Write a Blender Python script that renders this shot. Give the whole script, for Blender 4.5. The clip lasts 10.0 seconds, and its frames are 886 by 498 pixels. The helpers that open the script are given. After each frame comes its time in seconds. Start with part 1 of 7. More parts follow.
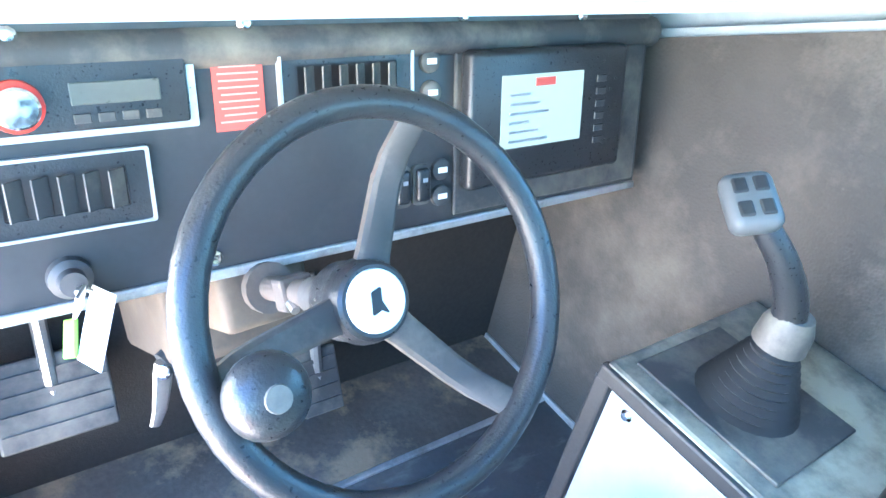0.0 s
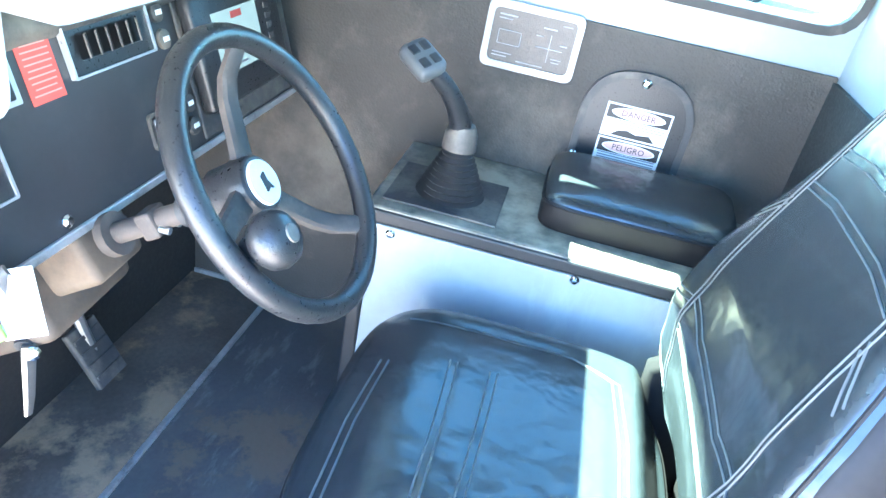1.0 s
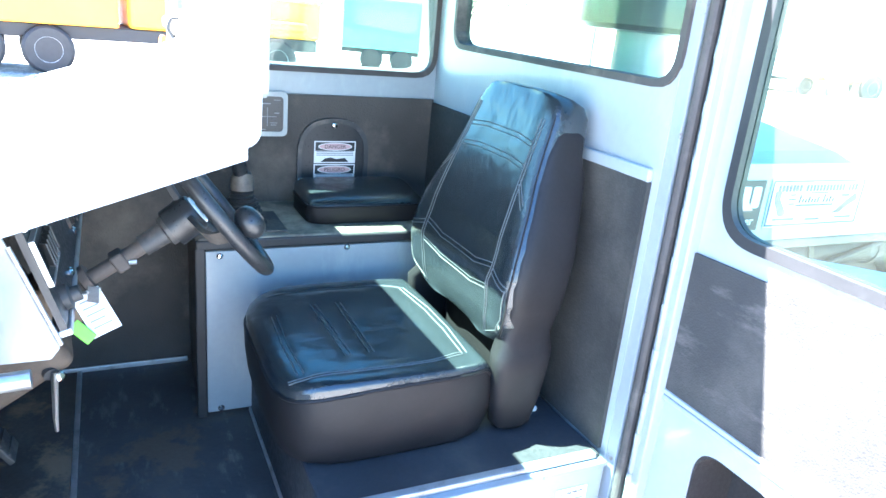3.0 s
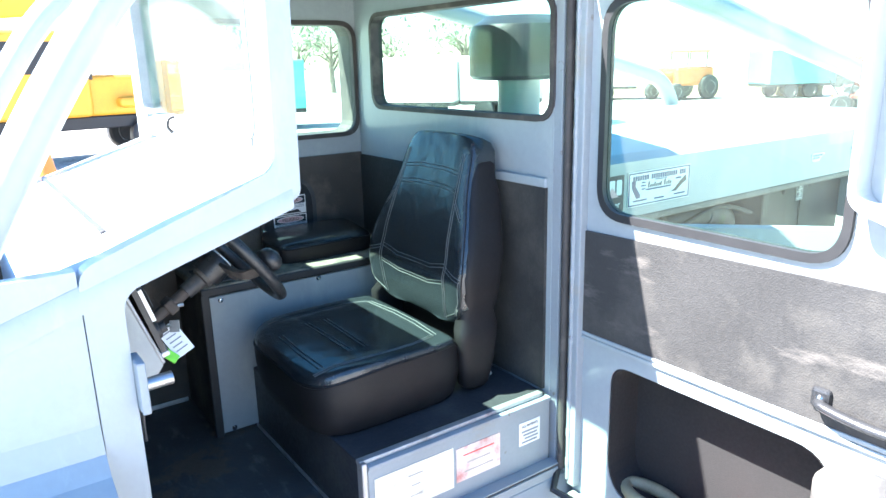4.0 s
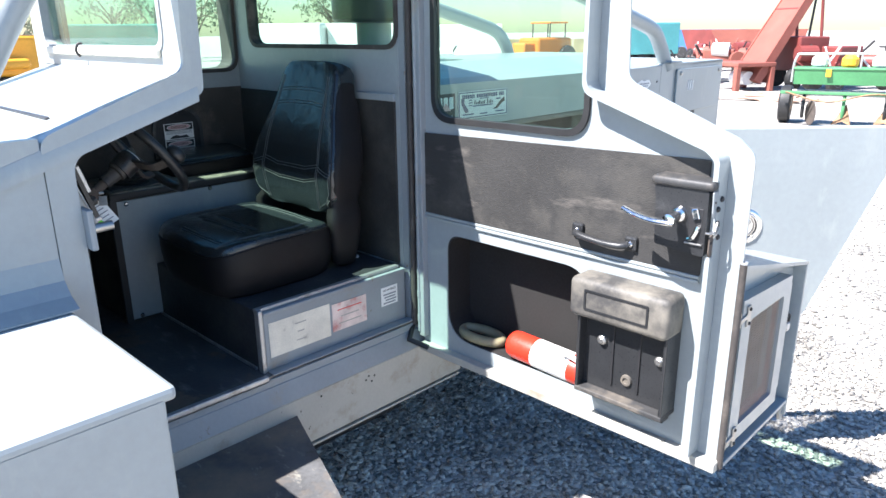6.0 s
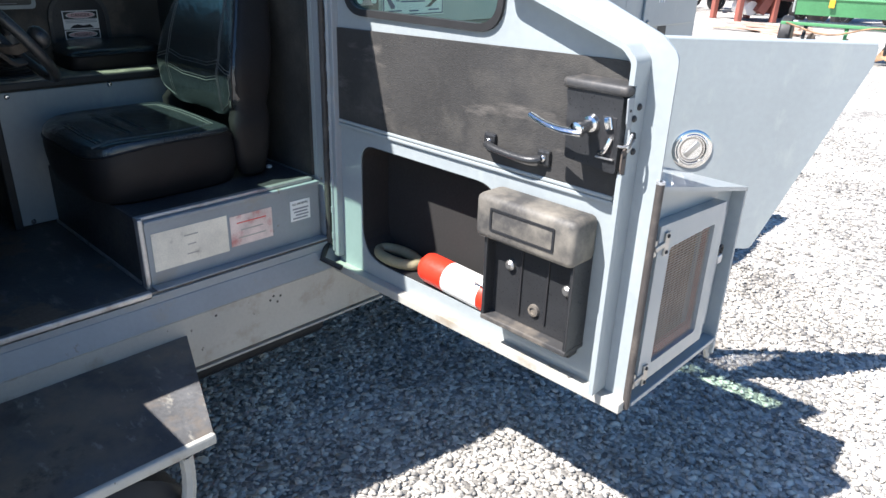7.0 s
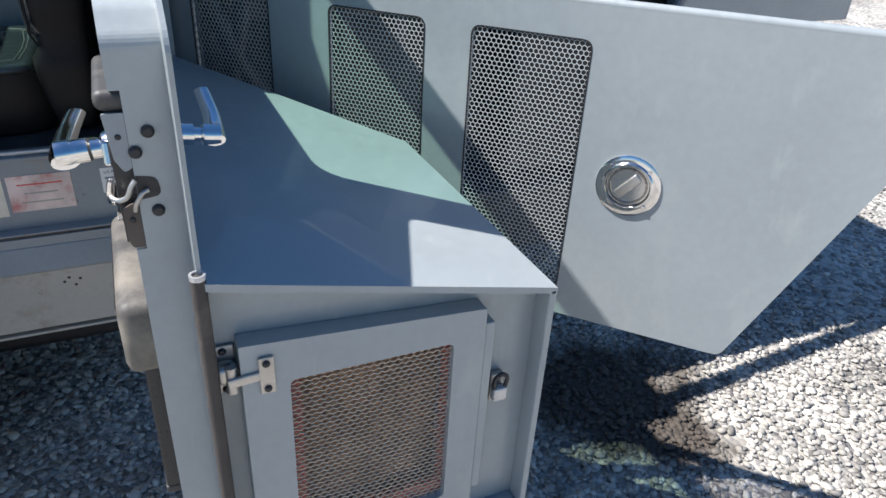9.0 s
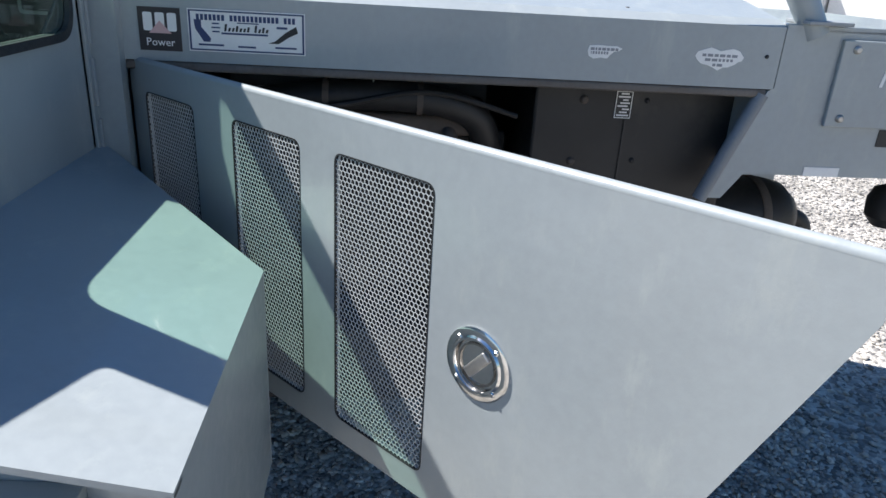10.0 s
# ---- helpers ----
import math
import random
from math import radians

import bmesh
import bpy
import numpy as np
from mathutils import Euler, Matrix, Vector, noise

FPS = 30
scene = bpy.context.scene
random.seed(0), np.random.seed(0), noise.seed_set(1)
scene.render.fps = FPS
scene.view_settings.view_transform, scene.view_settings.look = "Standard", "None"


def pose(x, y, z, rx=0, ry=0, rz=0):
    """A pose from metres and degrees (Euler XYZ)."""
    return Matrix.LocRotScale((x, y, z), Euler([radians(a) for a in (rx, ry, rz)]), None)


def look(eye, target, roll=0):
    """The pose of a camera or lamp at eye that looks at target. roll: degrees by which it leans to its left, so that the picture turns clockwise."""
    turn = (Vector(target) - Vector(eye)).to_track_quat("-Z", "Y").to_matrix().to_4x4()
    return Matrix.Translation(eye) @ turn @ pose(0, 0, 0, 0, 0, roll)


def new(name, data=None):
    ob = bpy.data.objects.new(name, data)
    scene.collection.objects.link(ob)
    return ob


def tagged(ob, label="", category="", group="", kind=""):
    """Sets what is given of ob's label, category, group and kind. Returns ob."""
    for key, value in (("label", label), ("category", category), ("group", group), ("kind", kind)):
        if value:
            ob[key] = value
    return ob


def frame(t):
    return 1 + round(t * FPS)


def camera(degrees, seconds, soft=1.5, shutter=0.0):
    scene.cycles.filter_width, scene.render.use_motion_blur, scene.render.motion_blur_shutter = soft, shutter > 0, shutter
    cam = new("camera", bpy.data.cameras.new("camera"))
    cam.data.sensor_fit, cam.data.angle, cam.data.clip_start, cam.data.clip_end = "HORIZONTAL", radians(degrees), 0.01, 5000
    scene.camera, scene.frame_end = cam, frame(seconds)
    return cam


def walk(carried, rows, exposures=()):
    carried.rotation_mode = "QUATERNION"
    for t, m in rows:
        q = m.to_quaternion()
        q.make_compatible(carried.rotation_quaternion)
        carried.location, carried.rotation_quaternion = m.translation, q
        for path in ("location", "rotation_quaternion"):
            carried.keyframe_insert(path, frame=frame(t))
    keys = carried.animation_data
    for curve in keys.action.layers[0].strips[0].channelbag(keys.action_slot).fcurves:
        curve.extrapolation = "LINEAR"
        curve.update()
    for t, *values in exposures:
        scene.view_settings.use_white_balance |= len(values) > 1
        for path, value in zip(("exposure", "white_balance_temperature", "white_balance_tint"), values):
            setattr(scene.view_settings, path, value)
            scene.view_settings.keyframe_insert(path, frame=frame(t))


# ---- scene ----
cam = camera(64.7, 10.0)
PATH = [
    (0, (-0.013, -0.009, 2.024), (1.094, 1.244, 0.926), 12.2),
    (0.5, (-0.3, 0.045, 2.044), (1.244, 0.793, 1.015), 17.6),
    (1, (-0.493, 0.08, 2.028), (1.223, 0.293, 1.024), 11.6),
    (1.5, (-0.659, 0.131, 1.992), (1.064, 0.127, 0.976), 8.2),
    (2, (-0.818, 0.274, 1.998), (0.907, -0.057, 1.043), 9.3),
    (2.5, (-0.994, 0.471, 2.008), (0.696, -0.123, 1.118), 6.5),
    (3, (-1.241, 0.604, 2.042), (0.456, -0.241, 1.405), 5.6),
    (3.2, (-1.345, 0.671, 2.038), (0.334, -0.225, 1.422), 3.2),
    (4.3, (-1.709, 1.156, 2.149), (-0.171, -0.038, 1.693), -2.0),
    (4.5, (-1.746, 1.215, 2.156), (-0.264, -0.058, 1.73), -1.6),
    (5, (-1.91, 1.315, 2.138), (-0.564, -0.121, 1.783), -1.2),
    (5.5, (-2.096, 1.412, 2.077), (-0.753, 0.008, 1.605), -1.0),
    (5.7, (-2.152, 1.439, 2.052), (-0.815, 0.045, 1.534), -0.9),
    (6.8, (-2.252, 1.228, 1.890), (-0.943, -0.070, 1.116), 1.2),
    (7, (-2.264, 1.071, 1.886), (-0.992, -0.254, 1.095), 1.8),
    (7.5, (-2.326, 0.712, 1.875), (-1.152, -0.680, 1.047), 2.4),
    (8, (-2.471, 0.291, 1.877), (-1.075, -0.849, 1.010), 0.4),
    (8.5, (-2.464, -0.068, 1.844), (-1.004, -1.049, 0.893), 1.9),
    (9, (-2.341, -0.444, 1.866), (-0.761, -1.188, 0.891), 3.3),
    (9.5, (-2.327, -0.887, 1.905), (-0.515, -1.108, 1.089), 2.6),
    (10, (-2.266, -1.319, 1.903), (-0.420, -1.494, 1.154), 3.5),
]
walk(cam, [(t, look(eye, target, roll)) for t, eye, target, roll in PATH],
     [(0.0, 6.4, 5900, 15), (0.5, 6.15, 5900, 15), (1.0, 5.9, 5900, 13), (1.5, 5.45, 5850, 12), (2.5, 5.0, 5500, 12), (3.2, 4.3, 5650, 12), (4.3, 3.0, 5950, 13), (5.0, 2.6, 6050, 14), (5.5, 2.2, 6000, 14),
      (6.8, 1.5, 6100, 13), (7.5, 1.4, 6150, 13), (8.5, 1.0, 6200, 14), (9.0, 0.94, 6100, 13), (10.0, 0.98, 6150, 13)])

# ---- sky and sun ----
SUN = Vector((0.395, 1.0, 1.49)).normalized()
world = bpy.data.worlds.new("yard_sky")
scene.world = world
world.use_nodes = True
wn = world.node_tree.nodes
sky = wn.new("ShaderNodeTexSky")
sky.sky_type = "NISHITA"
sky.sun_disc = False
sky.sun_elevation = math.asin(SUN.z)
sky.sun_rotation = math.atan2(SUN.x, SUN.y)
sky.air_density, sky.dust_density, sky.ozone_density = 1.0, 0.5, 1.5
wn["Background"].inputs[1].default_value = 0.065
deep = wn.new("ShaderNodeHueSaturation")
deep.inputs["Saturation"].default_value = 1.28
world.node_tree.links.new(sky.outputs[0], deep.inputs["Color"])
world.node_tree.links.new(deep.outputs[0], wn["Background"].inputs[0])
sun = new("sun", bpy.data.lights.new("sun", "SUN"))
sun.data.energy, sun.data.angle, sun.data.color = 5.0, radians(0.55), (1.0, 0.94, 0.85)
sun.matrix_basis = look((0, 0, 30), Vector((0, 0, 30)) - SUN)


# ---- materials ----
def material(name, color, rough=0.5, metal=0.0, spread=0.12, scale=6.0, grain=0.0, grain_scale=300.0, dirt=None, dirt_scale=3.0, dirt_low=0.55, coat=0.0):
    """A surface with colour variation at two scales, patches of dirt and a fine relief."""
    m = bpy.data.materials.new(name)
    m.use_nodes = True
    n, l = m.node_tree.nodes, m.node_tree.links
    b = n["Principled BSDF"]
    tc = n.new("ShaderNodeTexCoord")
    big = n.new("ShaderNodeTexNoise")
    big.inputs["Scale"].default_value, big.inputs["Detail"].default_value = scale, 5
    l.new(tc.outputs["Object"], big.inputs["Vector"])
    ramp = n.new("ShaderNodeMapRange")
    ramp.inputs[1].default_value, ramp.inputs[2].default_value = 0.3, 0.7
    ramp.inputs[3].default_value, ramp.inputs[4].default_value = 1 - spread, 1 + spread
    l.new(big.outputs[0], ramp.inputs[0])
    fine = n.new("ShaderNodeTexNoise")
    fine.inputs["Scale"].default_value, fine.inputs["Detail"].default_value = scale * 18, 3
    l.new(tc.outputs["Object"], fine.inputs["Vector"])
    fr = n.new("ShaderNodeMapRange")
    fr.inputs[1].default_value, fr.inputs[2].default_value = 0.3, 0.7
    fr.inputs[3].default_value, fr.inputs[4].default_value = 1 - spread * 0.5, 1 + spread * 0.5
    l.new(fine.outputs[0], fr.inputs[0])
    mul = n.new("ShaderNodeMath")
    mul.operation = "MULTIPLY"
    l.new(ramp.outputs[0], mul.inputs[0])
    l.new(fr.outputs[0], mul.inputs[1])
    mix = n.new("ShaderNodeVectorMath")
    mix.operation = "SCALE"
    mix.inputs[0].default_value = color
    l.new(mul.outputs[0], mix.inputs["Scale"])
    out = mix.outputs[0]
    if dirt:
        dn = n.new("ShaderNodeTexNoise")
        dn.inputs["Scale"].default_value, dn.inputs["Detail"].default_value, dn.inputs["Roughness"].default_value = dirt_scale, 8, 0.65
        l.new(tc.outputs["Object"], dn.inputs["Vector"])
        dr = n.new("ShaderNodeMapRange")
        dr.inputs[1].default_value, dr.inputs[2].default_value = dirt_low, dirt_low + 0.2
        l.new(dn.outputs[0], dr.inputs[0])
        dm = n.new("ShaderNodeMix")
        dm.data_type = "RGBA"
        l.new(dr.outputs[0], dm.inputs["Factor"])
        l.new(out, dm.inputs[6])
        dm.inputs[7].default_value = (*dirt, 1)
        out = dm.outputs[2]
    l.new(out, b.inputs["Base Color"])
    rr = n.new("ShaderNodeMapRange")
    rr.inputs[1].default_value, rr.inputs[2].default_value = 0.3, 0.7
    rr.inputs[3].default_value, rr.inputs[4].default_value = max(0.02, rough - 0.08), min(1, rough + 0.08)
    l.new(fine.outputs[0], rr.inputs[0])
    l.new(rr.outputs[0], b.inputs["Roughness"])
    b.inputs["Metallic"].default_value = metal
    b.inputs["Coat Weight"].default_value = coat
    if grain:
        g = n.new("ShaderNodeTexNoise")
        g.inputs["Scale"].default_value, g.inputs["Detail"].default_value = grain_scale, 4
        l.new(tc.outputs["Object"], g.inputs["Vector"])
        bump = n.new("ShaderNodeBump")
        bump.inputs["Strength"].default_value, bump.inputs["Distance"].default_value = grain, 0.004
        l.new(g.outputs[0], bump.inputs["Height"])
        l.new(bump.outputs[0], b.inputs["Normal"])
    return m


def pebbled(m, scale, strength, distance=0.002):
    """Adds a cell relief to a material."""
    n, l = m.node_tree.nodes, m.node_tree.links
    tc = n.new("ShaderNodeTexCoord")
    v = n.new("ShaderNodeTexVoronoi")
    v.inputs["Scale"].default_value = scale
    l.new(tc.outputs["Object"], v.inputs["Vector"])
    bump = n.new("ShaderNodeBump")
    bump.inputs["Strength"].default_value, bump.inputs["Distance"].default_value = strength, distance
    l.new(v.outputs["Distance"], bump.inputs["Height"])
    l.new(bump.outputs[0], n["Principled BSDF"].inputs["Normal"])
    return m


def scuffed(m, color, scale=9.0, low=0.6, stretch=(1.0, 1.0, 1.0), width=0.06):
    """Lays scratches or splashes of a second colour over a material."""
    n, l = m.node_tree.nodes, m.node_tree.links
    base = n["Principled BSDF"].inputs["Base Color"]
    old = base.links[0].from_socket
    tc, mp, ns, mr, mx = n.new("ShaderNodeTexCoord"), n.new("ShaderNodeMapping"), n.new("ShaderNodeTexNoise"), n.new("ShaderNodeMapRange"), n.new("ShaderNodeMix")
    mp.inputs["Scale"].default_value = stretch
    mp.inputs["Rotation"].default_value = (0.3, 0.2, 0.7)
    ns.inputs["Scale"].default_value, ns.inputs["Detail"].default_value, ns.inputs["Roughness"].default_value = scale, 9, 0.68
    mr.inputs[1].default_value, mr.inputs[2].default_value = low, low + width
    mx.data_type = "RGBA"
    mx.inputs[7].default_value = (*color, 1)
    l.new(tc.outputs["Object"], mp.inputs[0])
    l.new(mp.outputs[0], ns.inputs["Vector"])
    l.new(ns.outputs[0], mr.inputs[0])
    l.new(mr.outputs[0], mx.inputs["Factor"])
    l.new(old, mx.inputs[6])
    l.new(mx.outputs[2], base)
    return m


def glass(name, tint=(0.74, 0.93, 0.84), dust=0.05):
    m = bpy.data.materials.new(name)
    m.use_nodes = True
    n, l = m.node_tree.nodes, m.node_tree.links
    n.remove(n["Principled BSDF"])
    t, g, mx, f = n.new("ShaderNodeBsdfTransparent"), n.new("ShaderNodeBsdfGlossy"), n.new("ShaderNodeMixShader"), n.new("ShaderNodeLayerWeight")
    pw, ad = n.new("ShaderNodeMath"), n.new("ShaderNodeMath")
    t.inputs[0].default_value = (*tint, 1)
    g.inputs["Roughness"].default_value = 0.02
    pw.operation, ad.operation = "POWER", "MULTIPLY_ADD"
    pw.inputs[1].default_value = 5.0
    ad.inputs[1].default_value, ad.inputs[2].default_value = 0.9, 0.03
    l.new(f.outputs["Facing"], pw.inputs[0])
    l.new(pw.outputs[0], ad.inputs[0])
    l.new(ad.outputs[0], mx.inputs[0])
    l.new(t.outputs[0], mx.inputs[1])
    l.new(g.outputs[0], mx.inputs[2])
    # dust film, set stronger to wash out the view as glare would
    df, dm, dn, dr, tc = n.new("ShaderNodeBsdfDiffuse"), n.new("ShaderNodeMixShader"), n.new("ShaderNodeTexNoise"), n.new("ShaderNodeMapRange"), n.new("ShaderNodeTexCoord")
    df.inputs[0].default_value = (0.62, 0.60, 0.55, 1)
    dn.inputs["Scale"].default_value, dn.inputs["Detail"].default_value = 5.0, 6
    dr.inputs[1].default_value, dr.inputs[2].default_value = 0.3, 0.75
    dr.inputs[3].default_value, dr.inputs[4].default_value = dust * 0.5, dust * 1.6
    l.new(tc.outputs["Object"], dn.inputs["Vector"])
    l.new(dn.outputs[0], dr.inputs[0])
    l.new(dr.outputs[0], dm.inputs[0])
    l.new(mx.outputs[0], dm.inputs[1])
    l.new(df.outputs[0], dm.inputs[2])
    l.new(dm.outputs[0], n["Material Output"].inputs[0])
    return m


PAINT = scuffed(material("grey_paint", (0.315, 0.350, 0.360), 0.36, spread=0.06, scale=2.5, grain=0.05, grain_scale=140, coat=0.3), (0.365, 0.398, 0.39), 7, 0.56, (1, 1.5, 0.5), 0.15)
PAINT_OLD = scuffed(material("worn_grey_paint", (0.27, 0.295, 0.31), 0.5, spread=0.07, scale=4, dirt=(0.30, 0.27, 0.22), dirt_scale=5, dirt_low=0.56, grain=0.1), (0.16, 0.12, 0.09), 11, 0.64, (1, 1.6, 1), 0.06)
RAIL = scuffed(scuffed(material("dusty_beige_grey_paint", (0.40, 0.39, 0.35), 0.6, spread=0.08, scale=4, dirt=(0.26, 0.21, 0.15), dirt_scale=6, dirt_low=0.55, grain=0.1), (0.22, 0.11, 0.05), 5, 0.64, (1, 0.6, 1.5), 0.08), (0.06, 0.055, 0.05), 26, 0.66, (1, 1, 1), 0.03)
TREAD = scuffed(scuffed(material("worn_dark_step_plate", (0.085, 0.086, 0.088), 0.45, spread=0.3, scale=5, dirt=(0.19, 0.15, 0.11), dirt_scale=3.5, dirt_low=0.44, grain=0.15), (0.24, 0.23, 0.20), 9, 0.58, (1, 2.5, 1), 0.08), (0.06, 0.055, 0.05), 5, 0.58, (1, 1, 1), 0.08)
CARPET = pebbled(material("black_textured_trim", (0.058, 0.050, 0.043), 0.75, spread=0.2, scale=5, dirt=(0.13, 0.108, 0.086), dirt_scale=4, dirt_low=0.48), 190, 0.5)
DOORTRIM = pebbled(scuffed(material("black_honeycomb_door_trim", (0.034, 0.033, 0.032), 0.7, spread=0.2, scale=5, dirt=(0.075, 0.070, 0.062), dirt_scale=4, dirt_low=0.5), (0.11, 0.10, 0.09), 5, 0.58, (0.6, 1, 2), 0.12), 230, 0.35)
LINER = material("dark_grey_felt_lining", (0.016, 0.015, 0.0145), 0.9, spread=0.15, scale=6, grain=0.2)
PLATFORM_MAT = material("black_platform_rubber", (0.040, 0.040, 0.043), 0.5, spread=0.25, scale=5, dirt=(0.075, 0.07, 0.062), dirt_scale=5, dirt_low=0.52, grain=0.25, grain_scale=60)
MAT_FLOOR = scuffed(scuffed(material("black_rubber_mat", (0.080, 0.077, 0.076), 0.5, spread=0.25, scale=5, dirt=(0.12, 0.10, 0.08), dirt_scale=5, dirt_low=0.52, grain=0.3, grain_scale=60), (0.17, 0.16, 0.15), 14, 0.55, (0.5, 1.6, 1), 0.12), (0.15, 0.11, 0.08), 3.5, 0.55, (1, 1, 1), 0.05)
DUSTY = scuffed(scuffed(material("muddy_rubber_mat", (0.105, 0.082, 0.066), 0.7, spread=0.4, scale=5, grain=0.4, grain_scale=60), (0.30, 0.20, 0.125), 4.5, 0.48, (1, 1, 1), 0.09), (0.08, 0.07, 0.062), 8, 0.6, (1, 1, 1), 0.06)
# darker copy of the side lining, offsetting sky light from the doorway
BACK_LINING = pebbled(material("shade_toned_back_lining", (0.032, 0.031, 0.029), 0.7, spread=0.2, scale=5, dirt=(0.062, 0.058, 0.050), dirt_scale=4, dirt_low=0.5), 190, 0.4)
DUSTY_RUBBER = material("dusty_brown_black_rubber", (0.055, 0.048, 0.044), 0.7, spread=0.25, scale=9, dirt=(0.14, 0.12, 0.10), dirt_scale=8, dirt_low=0.52)
RUBBER = material("black_rubber", (0.022, 0.022, 0.023), 0.55, spread=0.2, scale=10)
VINYL = material("black_vinyl", (0.018, 0.023, 0.026), 0.28, spread=0.1, scale=5, grain=0.8, grain_scale=19, coat=0.1)
VINYL_SIDE = scuffed(material("dull_black_vinyl", (0.0135, 0.0125, 0.013), 0.40, spread=0.2, scale=6, grain=0.3, grain_scale=11), (0.019, 0.016, 0.015), 6, 0.6, (1, 1, 1.6), 0.12)
for vinyl in (VINYL, VINYL_SIDE):
    for node in vinyl.node_tree.nodes:
        if node.type == "TEX_NOISE" and node.inputs["Scale"].default_value < 20 and node.inputs["Detail"].default_value == 4:
            node.inputs["Detail"].default_value = 2.4
    gloss = vinyl.node_tree.nodes["Principled BSDF"].inputs["Roughness"]
    vinyl.node_tree.links.remove(gloss.links[0])
    gloss.default_value = 0.26 if vinyl is VINYL else 0.5
    vinyl.node_tree.nodes["Principled BSDF"].inputs["Specular IOR Level"].default_value = 0.70 if vinyl is VINYL else 0.21
COVER = scuffed(material("dusty_tan_sheet", (0.085, 0.064, 0.047), 0.75, spread=0.3, scale=8, dirt=(0.135, 0.100, 0.070), dirt_scale=7, dirt_low=0.5), (0.07, 0.06, 0.055), 9, 0.58, (2.5, 2.5, 0.4), 0.1)
PLASTIC = material("black_plastic", (0.024, 0.025, 0.027), 0.34, spread=0.15, scale=10, grain=0.15)
PLASTIC_DUST = material("dusty_black_plastic", (0.045, 0.045, 0.046), 0.55, spread=0.2, scale=10, dirt=(0.18, 0.155, 0.125), dirt_scale=6, dirt_low=0.46)
LID_DUST = material("thickly_dusty_black_plastic", (0.060, 0.058, 0.056), 0.62, spread=0.2, scale=10, dirt=(0.22, 0.20, 0.165), dirt_scale=5, dirt_low=0.45)
DASH = material("black_dash_panel", (0.038, 0.038, 0.040), 0.4, spread=0.15, scale=6, dirt=(0.07, 0.065, 0.06), dirt_scale=4, dirt_low=0.55)
CHROME = material("chrome", (0.75, 0.75, 0.74), 0.12, 1.0, spread=0.05)
STEEL = material("dull_steel", (0.45, 0.44, 0.42), 0.4, 0.9, spread=0.15, scale=12)
ALU = material("aluminium_strip", (0.5, 0.5, 0.5), 0.45, 0.7, spread=0.15, scale=15, dirt=(0.2, 0.17, 0.14), dirt_scale=12)
RUST = material("dusty_brown_metal", (0.085, 0.07, 0.06), 0.75, spread=0.25, scale=10, dirt=(0.11, 0.085, 0.068), dirt_scale=8, dirt_low=0.5, grain=0.3, grain_scale=50)
CORE = material("dusty_brown_cooler_core", (0.27, 0.165, 0.095), 0.9, spread=0.55, scale=9, grain=0.4, grain_scale=90)
ENGINE = material("black_engine_bay", (0.018, 0.017, 0.017), 0.55, spread=0.3, scale=6, dirt=(0.05, 0.045, 0.04), dirt_scale=5)
RED = material("red_paint", (0.60, 0.035, 0.015), 0.4, spread=0.1)
REDLABEL = material("red_label", (0.72, 0.10, 0.075), 0.5, spread=0.05)
PALE_RED = material("pale_red_print", (0.80, 0.34, 0.29), 0.5, spread=0.05)
FADED_RED = material("faded_red_print", (0.62, 0.40, 0.39), 0.5, spread=0.08)
WHITE = material("white_label", (0.80, 0.80, 0.78), 0.5, spread=0.04)
OFFWHITE = material("weathered_cream_label", (0.78, 0.72, 0.60), 0.6, spread=0.12, scale=12, dirt=(0.3, 0.25, 0.18), dirt_scale=14, dirt_low=0.58)
INK = material("black_ink", (0.02, 0.02, 0.022), 0.5, spread=0.05)
FADED_INK = material("faded_print", (0.42, 0.38, 0.32), 0.6, spread=0.15)
GREYINK = material("grey_ink", (0.25, 0.26, 0.28), 0.5, spread=0.05)
GREEN = material("green_plastic_tag", (0.20, 0.65, 0.05), 0.5)
SILVER = material("silver_plate", (0.55, 0.56, 0.57), 0.35, 0.6, spread=0.08)
HOSE = material("ribbed_brown_hose", (0.28, 0.25, 0.15), 0.6, spread=0.2, scale=12)
GLASS = glass("window_glass", (0.78, 0.93, 0.85), 0.022)
SCREEN_GLASS = glass("dusty_windscreen_glass", (0.78, 0.93, 0.85), 0.04)
THREAD = material("grey_thread", (0.088, 0.095, 0.094), 0.6)


GRAVEL_PATCH = (-0.70, -2.02)


